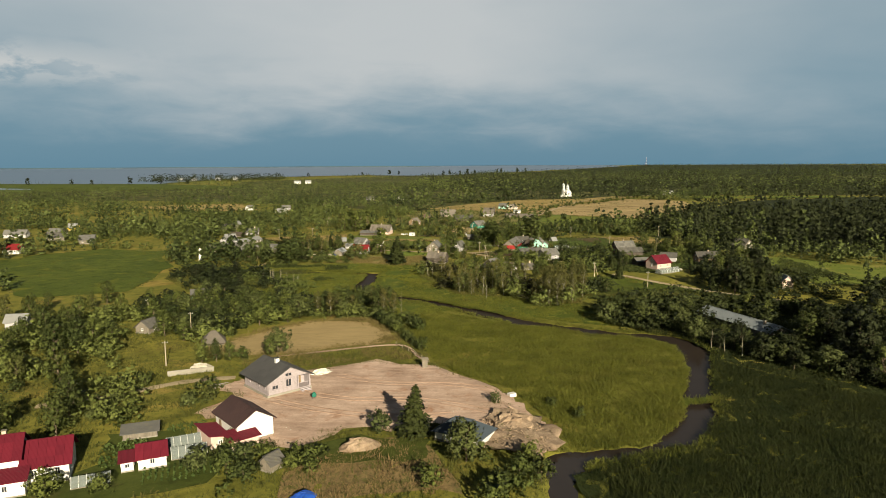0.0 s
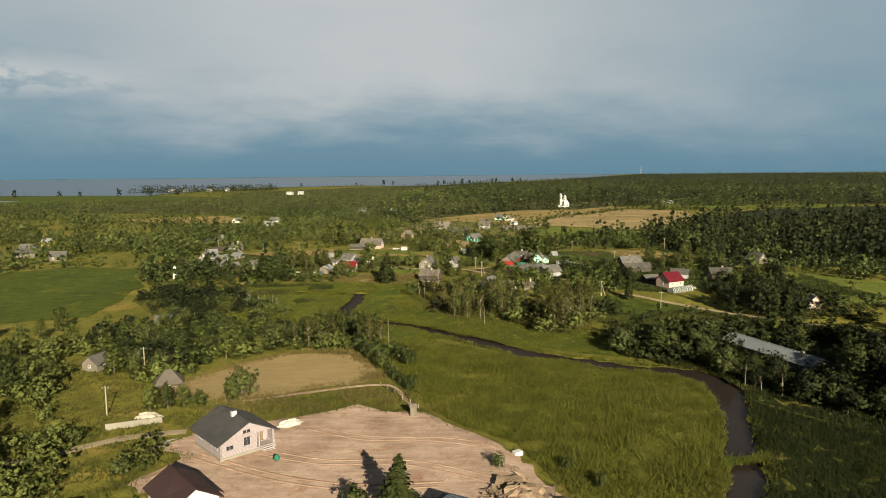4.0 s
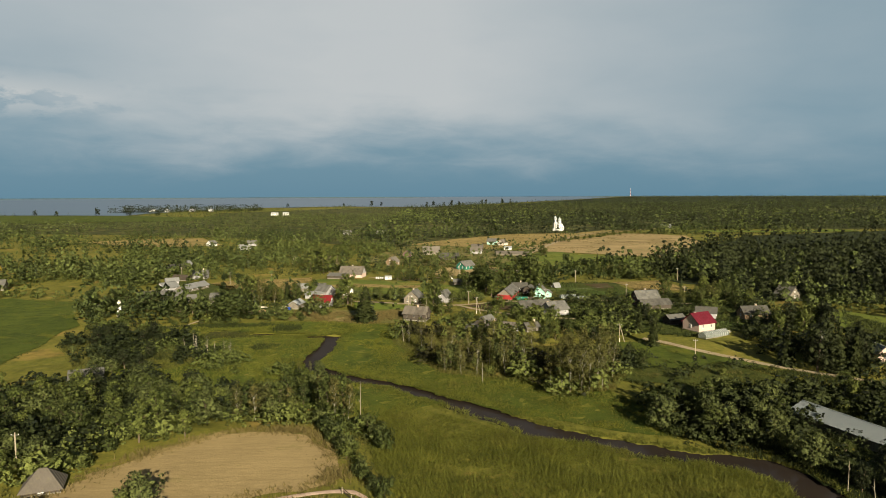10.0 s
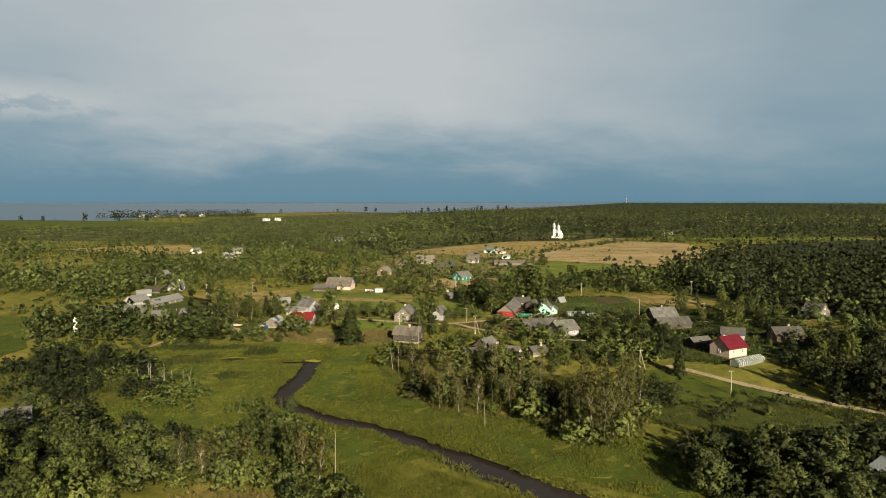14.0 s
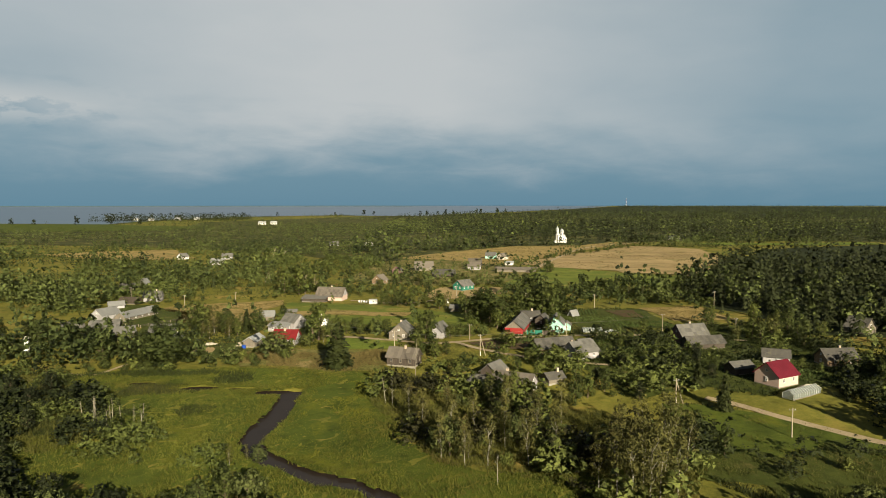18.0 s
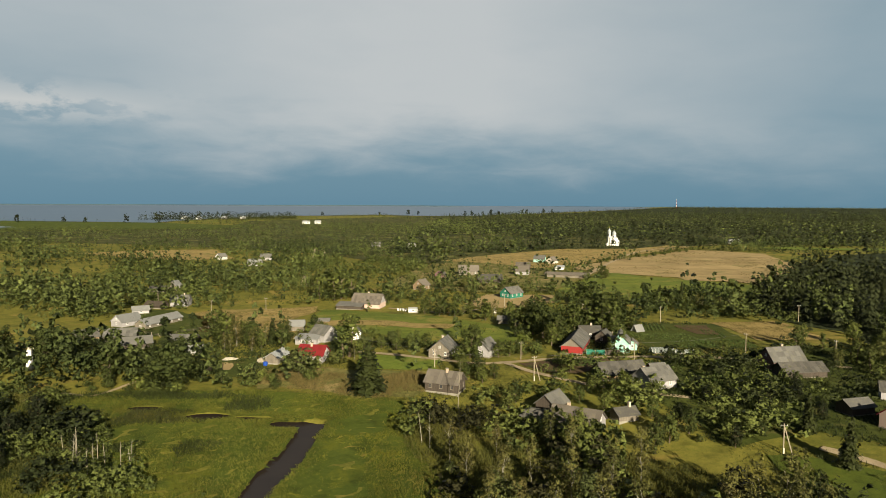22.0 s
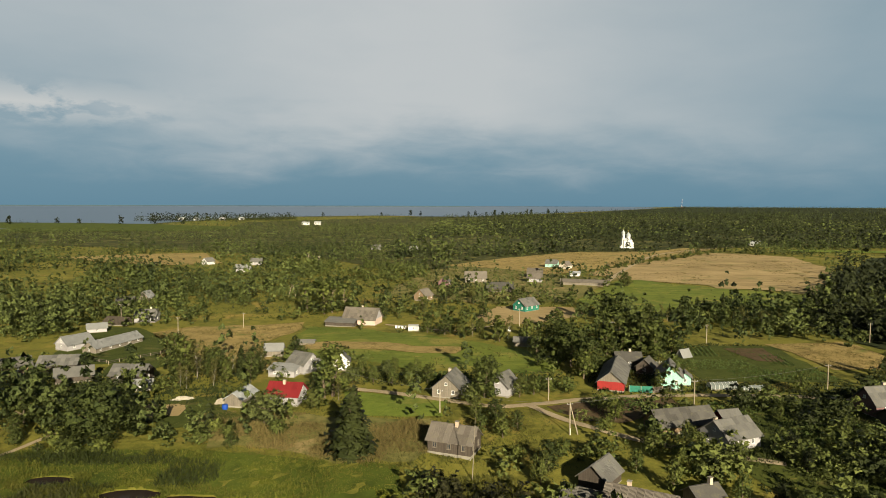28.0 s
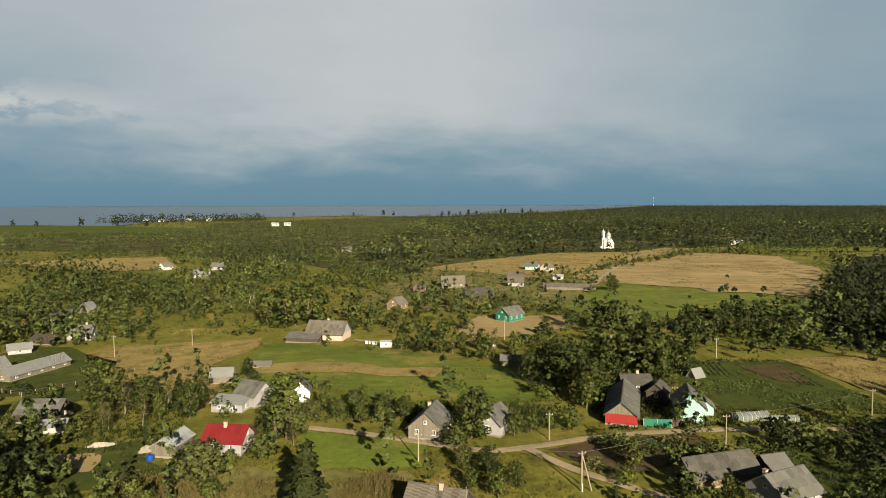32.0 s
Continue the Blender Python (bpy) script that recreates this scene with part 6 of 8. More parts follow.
def in_any(polys, x, y):
    hit = np.zeros(np.shape(x), bool)
    for q in polys:
        hit |= inside(q, x, y)
    return hit


def clear_of_buildings(x, y, gap=1.3):
    ok = np.ones(np.shape(x), bool)
    for gx_, gy_, gr_ in ((25, 271, 5.5), (28, 267, 4.0), (69, 177, 6.0), (74, 169, 5.5), (78, 160, 5.0), (-82, 219.5, 3.8), (-53, 220.5, 6.5), (-60, 227.5, 6.0), (-47, 218, 4.0), (-114.3, 317, 2.5), (-77.6, 170, 2.8)):
        ok &= (np.hypot(x - gx_, y - gy_) > gr_) | (gap < 0)
    for bx, by, ba, bl, bd in BUILT:
        dx, dy = x - bx, y - by
        ok &= (np.abs(dx * math.cos(ba) + dy * math.sin(ba)) > bl + gap) | (np.abs(dy * math.cos(ba) - dx * math.sin(ba)) > bd + gap)
    return ok


OPEN = [[(142, 806), (160, 806), (162, 828), (139, 828)], SAND, TILLED, MEADOW_W, TAN, TAN_FAR, GREEN, FIELD, LAWN_W, LAWN_MID, MEADOW_E, MEADOW_FE, GARDEN, PATCH_MID, FAR_GREEN, FAR_TAN_W, YARD_S]
TRACKS = [(-31, 335), (-19.5, 331.7), (-7, 326.6), (5, 322), (13.3, 323.5), (26, 328.2), (42, 331.5), (62, 332.6), (80, 331), (18, 314.5), (23.7, 309), (31, 302.5), (71.5, 257.7), (77, 249.5), (84.5, 240), (92, 231), (-65, 122.5), (-54.5, 131), (-49, 133.5), (34, 330), (52, 332), (71, 332), (-13, 329), (0, 324), (20, 326), (28, 306), (81, 245), (88, 236)]


def off_tracks(x, y, gap=2.4):
    ok = np.ones(np.shape(x), bool)
    for tx, ty in TRACKS:
        ok &= np.hypot(x - tx, y - ty) > gap
    return ok


def stand(poly, kinds, gap, h0, h1, seed, keep=1.0, wide=1.0):
    """Fill a polygon with trees at about that spacing."""
    r = random.Random(seed)
    xs, ys = [q[0] for q in poly], [q[1] for q in poly]
    for x in np.arange(min(xs), max(xs), gap):
        for y in np.arange(min(ys), max(ys), gap):
            px_, py_ = x + r.uniform(-0.45, 0.45) * gap, y + r.uniform(-0.45, 0.45) * gap
            if r.random() < keep and inside(poly, [px_], [py_])[0] and off_river(px_, py_)[0] > 1.2 and clear_of_buildings(np.array([px_]), np.array([py_]))[0] and off_tracks(np.array([px_]), np.array([py_]))[0]:
                k = r.choice(kinds)
                h = r.uniform(h0, h1) * (0.45 if TREES[k]["category"] == "bush" else 1.0)
                plant_tree(k, px_, py_, h, wide=wide)


# foreground: plot, thickets, field belt
plant_tree("yardspruce", -5.7, 105.8, 8.4, wide=1.6)
plant_tree("sallow", -11.2, 106.9, 3.6)
plant_tree("willow", 2.4, 95.4, 6.8, wide=1.0)
for x, y, h, k in ((9.5, 91, 3.4, "shrub"), (6.5, 87, 3.2, "darkshrub"), (-3, 88.5, 3.2, "shrub"), (11.5, 95.5, 3.4, "shrub"), (12.5, 90.5, 3.8, "darkshrub"), (-33.2, 98.6, 2.6, "sallow"), (-33.6, 103.4, 3.0, "leaf"), (-29.8, 95.2, 3.4, "sallow"), (-26.5, 96.4, 2.6, "shrub"), (-22.5, 93.5, 2.8, "shrub"), (-38.5, 151.9, 6.6, "willow"), (-40.0, 150.6, 4.6, "leaf"), (-53.5, 145.5, 5.4, "leaf"), (-50.8, 147.0, 4.8, "alder"), (-48.0, 147.5, 4.4, "leaf"), (-45.5, 148.5, 3.0, "shrub"), (-46.5, 118.5, 2.8, "sallow"), (-63, 94, 4.5, "shrub"), (-52.8, 85.5, 3.8, "shrub"), (-46.5, 87.0, 3.0, "shrub"), (-36, 93.5, 3.6, "sallow"), (-31.5, 92.5, 3.8, "shrub"), (-28.4, 90.2, 3.4, "darkshrub")):
    plant_tree(k, x, y, h)
stand([(-112, 169), (-99, 173), (-82, 165), (-74, 150), (-82, 147), (-75, 129), (-60, 110), (-60, 104), (-68, 99), (-84, 110), (-100, 140)], ("alder", "alder", "leaf", "alder", "darkshrub"), 5.6, 5.5, 9.0, 11, 0.41, 1.08)
stand([(-72, 125.5), (-64, 128), (-66, 136), (-57, 131), (-54, 124), (-54, 114), (-58, 110), (-64, 112), (-69, 118)], ("shrub", "darkshrub", "leaf", "sallow"), 4.2, 4.5, 7.0, 12, 0.49)
stand([(-79.5, 181), (-84, 196), (-80, 204), (-72, 213), (-54, 212), (-33, 202), (-22, 190), (-38, 187.5), (-46, 180), (-52, 171), (-60, 167), (-67, 162)], ("alder", "leaf", "leaf", "willow", "darkshrub"), 4.4, 5.0, 8.0, 13, 0.56, 1.08)
stand([(-150, 200), (-118, 222), (-90, 215), (-84, 196), (-90, 180), (-118, 172), (-145, 180)], ("alder", "leaf", "shrub"), 6.5, 5.0, 8.5, 14, 0.40)
# these three stands use the alder with shade put into its leaf colour
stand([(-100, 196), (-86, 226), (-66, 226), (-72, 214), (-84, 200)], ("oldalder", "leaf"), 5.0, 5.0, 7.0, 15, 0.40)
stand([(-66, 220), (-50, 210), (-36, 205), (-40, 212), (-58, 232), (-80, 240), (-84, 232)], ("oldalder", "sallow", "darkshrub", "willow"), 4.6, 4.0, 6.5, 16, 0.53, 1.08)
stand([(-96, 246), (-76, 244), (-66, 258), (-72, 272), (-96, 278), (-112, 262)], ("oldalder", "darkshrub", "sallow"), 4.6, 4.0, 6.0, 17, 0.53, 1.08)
for x, y, h, k in ((-37, 195, 7.5, "birch"), (-33, 193, 7.5, "birch"), (-30, 200, 7.0, "alder"), (-27, 197, 6.0, "birch"), (-35, 198, 7.0, "alder"), (-21.5, 199.5, 8.0, "birch"), (-19.6, 197.5, 8.6, "alder"), (-18.0, 195.6, 8.4, "birch"), (-16.4, 197.8, 8.8, "alder"), (-15.2, 195.0, 7.6, "birch"), (-20, 190, 3.2, "sallow"), (-17.5, 186, 3.0, "darkshrub"), (-15.2, 181.5, 3.4, "shrub"), (-11, 189, 3.6, "darkshrub"), (-9, 183, 3.4, "sallow"), (-12.6, 177, 2.8, "shrub"), (-10.6, 170, 2.4, "shrub"), (-27.5, 214, 6.0, "alder"), (-23.8, 213, 6.4, "willow"), (-30.4, 211, 6.0, "alder"), (-34, 206.5, 5.5, "willow"), (-26, 206, 5, "alder"), (-29, 233, 3.0, "birch"), (-26.6, 231.5, 3.4, "willow"), (-31.5, 231, 3.6, "birch"), (8.5, 120, 2.2, "sallow"), (19, 122, 2.0, "darkshrub"), (23, 116, 2.2, "darkshrub")):
    plant_tree(k, x, y, h)
r = random.Random(77)
for (ax, ay), (bx, by), k in (((-20, 190), (-12, 171), 9), ((-11.5, 194), (-5.5, 177), 8), ((-11, 169), (-5, 157), 4)):
    for i in range(k):
        u = (i + r.uniform(0, 0.8)) / k
        plant_tree(r.choice(("sallow", "darkshrub", "shrub")), ax + (bx - ax) * u + r.uniform(-0.6, 0.6), ay + (by - ay) * u, r.uniform(1.8, 3.4))
# east bank
# shade over this bank is painted in through the darker alder leaves
stand([(44, 199), (50, 206), (60, 209), (70, 204), (78, 203), (73, 190), (62, 180), (52, 182), (45, 191)], ("willow", "alder", "willow", "sallow"), 4.4, 4.4, 6.6, 21, 0.63, 1.08)
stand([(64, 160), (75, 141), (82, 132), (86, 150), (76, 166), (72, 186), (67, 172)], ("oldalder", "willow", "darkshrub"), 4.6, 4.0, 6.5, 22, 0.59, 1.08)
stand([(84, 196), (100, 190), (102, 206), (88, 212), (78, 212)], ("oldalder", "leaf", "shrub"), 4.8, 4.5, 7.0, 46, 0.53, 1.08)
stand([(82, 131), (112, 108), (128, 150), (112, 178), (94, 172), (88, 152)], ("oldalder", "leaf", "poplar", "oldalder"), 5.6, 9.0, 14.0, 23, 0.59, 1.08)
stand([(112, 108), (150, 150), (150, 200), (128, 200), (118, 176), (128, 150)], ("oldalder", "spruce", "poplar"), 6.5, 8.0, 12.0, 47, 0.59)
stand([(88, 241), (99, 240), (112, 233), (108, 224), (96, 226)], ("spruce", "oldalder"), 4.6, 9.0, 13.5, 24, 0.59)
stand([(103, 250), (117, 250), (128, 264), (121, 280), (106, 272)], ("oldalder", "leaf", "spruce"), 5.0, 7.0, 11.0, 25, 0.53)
stand([(56, 221), (76, 223), (88, 228), (80, 236), (60, 230)], ("sallow", "shrub"), 6.5, 3.0, 6.0, 26, 0.13)
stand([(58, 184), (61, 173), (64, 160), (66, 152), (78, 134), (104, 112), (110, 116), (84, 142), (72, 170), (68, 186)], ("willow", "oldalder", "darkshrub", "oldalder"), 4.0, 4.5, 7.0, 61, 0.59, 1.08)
stand([(40, 186), (48, 181), (60, 178), (64, 184), (52, 190), (46, 196)], ("sallow", "willow", "darkshrub"), 3.6, 4.0, 6.5, 62, 0.53, 1.08)
for x, y, h, k in ((72, 174, 3.0, "alder"), (75, 167, 3.4, "willow"), (81, 156, 5.0, "alder"), (68.5, 189, 6, "alder"), (86, 160, 9, "alder"), (90, 165, 9.5, "alder")):
    plant_tree(k, x, y, h, wide=1.15)
# the thicket across the river
stand([(-4, 262), (4, 234), (12, 228), (30, 222), (30, 212), (37, 210), (48, 224), (50, 236), (34, 244), (30, 260), (14, 270)], ("sallow", "shrub", "shrub", "sallow"), 3.6, 3.6, 6.5, 63, 0.20, 1.0)
stand([(-5, 266), (-3, 251), (5, 234), (12, 229), (20, 231), (30, 229), (34, 240), (32, 258), (26, 268), (14, 273), (4, 270)], ("birch", "birch", "willow", "birch", "leaf", "sallow"), 5.2, 5.0, 8.6, 27, 0.22)
for x, y, h in ((31.5, 216, 10), (33, 213, 10.5), (35.4, 212.2, 11), (37.5, 214, 10), (42, 224, 10.5), (46, 225, 10), (34, 224, 9.5), (9, 229, 8), (5, 232, 8), (13, 229, 8.5), (20, 229, 9), (25, 231, 9), (36, 228.5, 10), (40, 230, 10.5), (44, 231, 11), (48, 235.5, 10), (29.5, 219, 8.5), (39, 219, 9.5), (32.4, 219, 10), (36, 217, 11), (41, 216, 9), (34.5, 221, 10.5), (2, 247, 8), (-1, 256, 8.5), (7, 240, 9), (12, 246, 8), (17, 238, 9), (24, 244, 8.5), (30, 250, 9), (20, 256, 8)):
    plant_tree("birch", x, y, h * 1.12, wide=0.95)
for x, y, h, k in ((55.6, 232, 5.0, "alder"), (57, 247, 4, "alder"), (36, 263, 6.0, "alder"), (40, 268, 6, "leaf"), (45, 272, 5.5, "alder"), (31, 283, 5, "leaf"), (40, 280, 4.5, "leaf"), (66.5, 256.5, 8.8, "spruce"), (67, 271, 8, "spruce")):
    plant_tree(k, x, y, h)
stand([(38, 262), (52, 262), (62, 272), (74, 275), (70, 296), (52, 296), (38, 288)], ("alder", "shrub", "oldalder", "darkshrub"), 4.8, 2.6, 4.6, 28, 0.42)
stand([(95, 270), (106, 275), (106, 300), (92, 305), (90, 290)], ("shrub", "leaf"), 5.0, 2.6, 4.0, 29, 0.3)
# village trees
for x, y, h, k, wd in ((-20.9, 296.1, 12.4, "yardspruce", 1.7), (-69.5, 302.0, 12.8, "greatwillow", 1.25), (-76, 301, 4.0, "shrub", 1.2), (-72, 297.5, 3.4, "darkshrub", 1.3), (-66, 297, 3.2, "shrub", 1.2), (-82, 308, 6, "alder", 1.2), (-58, 304, 3.6, "alder", 1.2), (-86, 303, 4.5, "alder", 1.2), (-90, 312, 7.5, "alder", 1.2), (-40.4, 310, 6.8, "willow", 1.4), (-37, 313, 4, "shrub", 1), (-48.6, 306, 3.4, "shrub", 1), (-49.5, 301, 2.6, "shrub", 1), (-43, 299, 2.6, "darkshrub", 1), (-45, 303, 2.8, "shrub", 1), (-30.4, 328, 12.5, "poplar", 1.5), (-32, 326.4, 9.5, "poplar", 1.5), (-28.5, 325, 5, "birch", 1.2), (-58.9, 351, 8, "spruce", 1.2), (-69, 348, 10, "birch", 1.4), (-73, 351, 10.5, "leaf", 1.1), (-77, 355, 11, "poplar", 1.4), (-65, 350, 8, "alder", 1.2), (-54, 350, 5, "alder", 1.2), (-51, 376.6, 4.6, "alder", 1.1), (-46, 364, 4.4, "alder", 1.1), (-28, 339.5, 4.4, "willow", 1.1), (-23, 340, 4.4, "leaf", 1.1), (-18.4, 338.5, 4.2, "leaf", 1.1), (-14, 337.5, 4.8, "leaf", 1.1), (-10, 340, 5, "alder", 1.1), (3.2, 328.6, 9.2, "leaf", 1.25), (4.6, 330.2, 8.4, "alder", 1.2), (0, 325.4, 4, "shrub", 1), (11, 329.4, 5, "leaf", 1.2), (14.4, 331.4, 4.6, "leaf", 1.2), (18, 333, 4.8, "leaf", 1.2), (22, 334.4, 4.4, "shrub", 1.1), (27, 359, 12, "alder", 1.3), (30, 351, 10, "alder", 1.2), (24, 362, 11, "alder", 1.2), (28, 346, 7, "leaf", 1.2), (23, 369, 10, "leaf", 1.3), (18.5, 366, 8, "alder", 1.2), (49, 374.5, 12, "alder", 1.3), (44.5, 378, 11, "alder", 1.2), (54.5, 379, 10, "leaf", 1.2), (52, 370, 8, "poplar", 1.2), (59, 378, 6, "leaf", 1.2), (57, 442, 10, "alder", 1.4), (53, 446, 9, "alder", 1.3), (62, 436, 6, "alder", 1.2), (44, 450, 5, "alder", 1), (88, 435, 8, "alder", 1.8), (92, 436, 8, "alder", 1.5), (79.5, 437, 8, "spruce", 1.1), (97, 441, 11, "spruce", 0.9), (-61, 458, 14, "poplar", 1.2), (-66, 455, 13, "poplar", 1.1), (-55.5, 453, 14.5, "poplar", 1.2), (-58, 450, 13, "poplar", 1.1), (-63, 462, 13.5, "poplar", 1.2), (-51, 456, 12, "poplar", 1.2), (-69, 460, 12, "birch", 1.2), (-32.6, 440, 5, "alder", 1.2), (-2, 402, 6, "leaf", 1), (14, 408, 6, "birch", 1.2), (4, 408, 5.5, "leaf", 1), (-8, 404, 6.5, "alder", 1.2), (-14, 408, 6, "leaf", 1.2), (46, 339, 0, "leaf", 1), (66, 319.5, 4, "leaf", 1.1), (76, 337, 4.6, "leaf", 1.2), (43.6, 336.4, 4.6, "leaf", 1.1), (25.4, 308, 3.0, "shrub", 1), (28.8, 313.6, 4.8, "leaf", 1.15), (34, 305.6, 3.6, "shrub", 1), (39, 302, 4.0, "leaf", 1.1), (31, 296, 4.6, "leaf", 1.1), (34, 291, 4.6, "leaf", 1.2), (38, 294, 5.4, "leaf", 1.2), (27, 290, 4.2, "leaf", 1.1), (43, 290, 5, "alder", 1.2), (11, 286, 5.4, "leaf", 1.2), (13, 291, 5, "alder", 1.2), (16, 297, 3, "shrub", 1), (8, 295, 2.8, "shrub", 1), (2, 306, 4, "leaf", 1.1), (6, 304, 4.6, "leaf", 1.2), (9, 308, 4, "alder", 1.2), (5, 312, 5, "alder", 1.2), (1, 314, 4, "leaf", 1.1), (-44, 317.5, 3, "shrub", 1), (-33, 320, 4, "shrub", 1.2), (-34, 331, 4, "leaf", 1.1), (83, 437, 5, "spruce", 1), (97, 437, 6, "leaf", 1), (102, 434, 6.5, "birch", 1.1), (83.1, 543, 9, "leaf", 1.1), (86, 546, 6, "leaf", 1.1), (74, 541, 4, "shrub", 1), (50, 541, 5, "spruce", 1), (-36, 304, 3, "shrub", 1), (-29.5, 336.5, 3.4, "shrub", 1)):
    if h:
        plant_tree(k, x, y, h, wide=wd)
for k in range(34):
    t_ = k / 33
    plant_tree(("shrub", "darkshrub", "leaf")[k % 3], 66 + 150 * t_ + 4 * math.sin(k * 2.1), 600 + 172 * t_ + 5 * math.sin(k * 1.3), 2.2 + (k * 7 % 5) * 0.5)
stand([(60, 430), (118, 426), (120, 440), (100, 452), (70, 446)], ("birch", "alder", "birch", "spruce"), 4.6, 3.6, 6.4, 31, 0.5)
stand([(16, 356), (30, 372), (22, 392), (8, 392), (24, 376)], ("leaf", "alder"), 4.6, 3.5, 6.0, 32, 0.4)
stand([(36, 366), (62, 372), (58, 400), (36, 402), (30, 384)], ("alder", "leaf", "poplar", "spruce"), 5.2, 5.0, 9.0, 33, 0.4)
stand([(10, 386), (-4, 398), (-12, 410), (4, 414), (26, 400)], ("leaf", "shrub", "birch"), 4.4, 4.0, 7.0, 34, 0.43)
stand([(28, 405), (48, 404), (50, 430), (34, 440), (24, 424)], ("leaf", "alder", "shrub"), 5.0, 4.0, 7.0, 35, 0.40)
stand([(-8, 420), (8, 430), (2, 470), (-24, 470), (-28, 440)], ("leaf", "shrub", "alder"), 5.5, 3.5, 6.5, 36, 0.36)
stand([(-104, 326), (-92, 318), (-78, 326), (-72, 336), (-92, 342), (-106, 344)], ("leaf", "alder", "shrub"), 4.8, 4.0, 6.5, 37, 0.49)
stand([(-96, 296), (-84, 312), (-76, 318), (-58, 318), (-54, 306), (-58, 296), (-78, 292)], ("shrub", "darkshrub"), 4.4, 4.0, 6.0, 38, 0.33)
stand([(-134, 330), (-118, 320), (-108, 330), (-112, 346), (-134, 350)], ("alder", "leaf"), 5.0, 6.0, 9.0, 39, 0.49)
stand([(-72, 338), (-52, 336), (-50, 352), (-62, 362), (-80, 360)], ("leaf", "alder", "birch"), 4.6, 4.5, 8.0, 40, 0.46)
stand([(-30, 342), (-6, 344), (-12, 352), (-32, 352)], ("leaf", "willow", "shrub"), 4.2, 3.5, 5.0, 41, 0.46)
stand([(62, 296), (92, 300), (110, 304), (108, 312), (80, 310), (60, 308)], ("shrub", "leaf", "shrub"), 4.4, 2.4, 3.6, 42, 0.45)
stand([(50, 296), (66, 298), (60, 312), (54, 308)], ("leaf", "shrub"), 4.4, 2.4, 3.6, 43, 0.3)
stand([(52, 313), (74, 318), (72, 328), (56, 329)], ("shrub", "darkshrub", "leaf"), 5.0, 2.2, 3.4, 48, 0.35)
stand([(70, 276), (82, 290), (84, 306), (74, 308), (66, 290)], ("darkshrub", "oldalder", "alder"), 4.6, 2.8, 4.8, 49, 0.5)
stand([(96, 318), (124, 312), (130, 345), (112, 356), (98, 345)], ("leaf", "alder", "poplar"), 5.5, 5.0, 9.0, 44, 0.46)
stand([(-30, 500), (-20, 520), (30, 512), (30, 480), (6, 474)], ("shrub", "leaf", "alder"), 5.5, 3.5, 6.0, 45, 0.30)


def dead_tree(x, y, h, seed, group="bare trunks", white=True):
    root = thing("bare_tree", x, y, seed * 40, "bare dead birch without leaves", "dead tree", group)
    r = random.Random(seed)
    tx, ty = r.uniform(-0.5, 0.5), r.uniform(-0.5, 0.5)
    s = Shape()
    s.tube((0, 0, -0.3), (tx, ty, h), 0.085, 0.02, 6)
    for k in range(5):
        u = r.uniform(0.3, 0.9)
        a = r.uniform(0, 6.28)
        q = h * 0.16 * (1.2 - u)
        s.tube((tx * u, ty * u, h * u), (tx * u + math.cos(a) * q, ty * u + math.sin(a) * q, h * u + h * 0.10), 0.03, 0.01, 4)
    part("trunk", s, M["birch" if seed % 4 == 0 else "deadwood"], root)


for k, (x, y, h) in enumerate(((-68.6, 254.5, 5.5), (-67.1, 254.5, 6), (-66.2, 255, 5), (-64, 252.2, 5.5), (-63.2, 253, 4.5), (-59.8, 250.8, 5), (-58.3, 250.1, 5.5), (-55.8, 252.6, 4.6), (-62, 251, 4), (-57, 253, 4), (-61, 254, 5), (-53.5, 251, 4), (-12.6, 198.4, 8.0), (-0.8, 289, 9.5), (-8, 268, 5), (-5.5, 263, 6), (64.5, 158.5, 5), (67, 156, 4.5), (69, 155, 4.6), (13, 222.5, 4.5), (23, 226, 4.0))):
    dead_tree(x + 1.6 * math.sin(k * 7.3), y + 1.8 * math.cos(k * 5.1), h * (0.75 + 0.4 * abs(math.sin(k * 3.7))), k + 1)


# ---- woods too many to count ----
def joined(name, spots, templates, mat, label, scale_of):
    """Many small crowns joined into one mesh."""
    r = np.random.default_rng(len(spots))
    out, swell = [], []
    pick = r.integers(0, len(templates), len(spots))
    turn = r.uniform(0, 2 * np.pi, len(spots))
    for k, tpl in enumerate(templates):
        at_ = np.where(pick == k)[0]
        if not len(at_):
            continue
        s_, p_ = scale_of[at_], spots[at_]
        tpl, way = tpl
        ca, sa = np.cos(turn[at_])[:, None], np.sin(turn[at_])[:, None]
        x = (tpl[None, :, 0] * ca - tpl[None, :, 1] * sa) * s_[:, None] + p_[:, 0:1]
        y = (tpl[None, :, 0] * sa + tpl[None, :, 1] * ca) * s_[:, None] + p_[:, 1:2]
        z = tpl[None, :, 2] * s_[:, None] + p_[:, 2:3]
        out.append(np.stack([x, y, z], -1).reshape(-1, 3))
        m_ = np.stack([way[None, :, 0] * ca - way[None, :, 1] * sa, way[None, :, 0] * sa + way[None, :, 1] * ca, np.broadcast_to(way[None, :, 2], x.shape)], -1)
        swell.append(m_.reshape(-1, 3))
    v = np.concatenate(out)
    ob = new(name, fast_mesh(name, v, faces(len(v) // 3, 3), mat, swell=np.concatenate(swell)))
    return tagged(ob, label, "woods" if "wood" in name or "forest" in name else "scrub", kind="stuff")


def templates(kind, H, n, count, seed, fine=1.0):
    return [crown(kind, H, n, seed + 7 * k, fine) for k in range(count)]


def wider(tpl, w_, h_=1.0):
    return [np.stack([t[0] * np.array([w_, w_, h_]), t[1]]) for t in tpl]


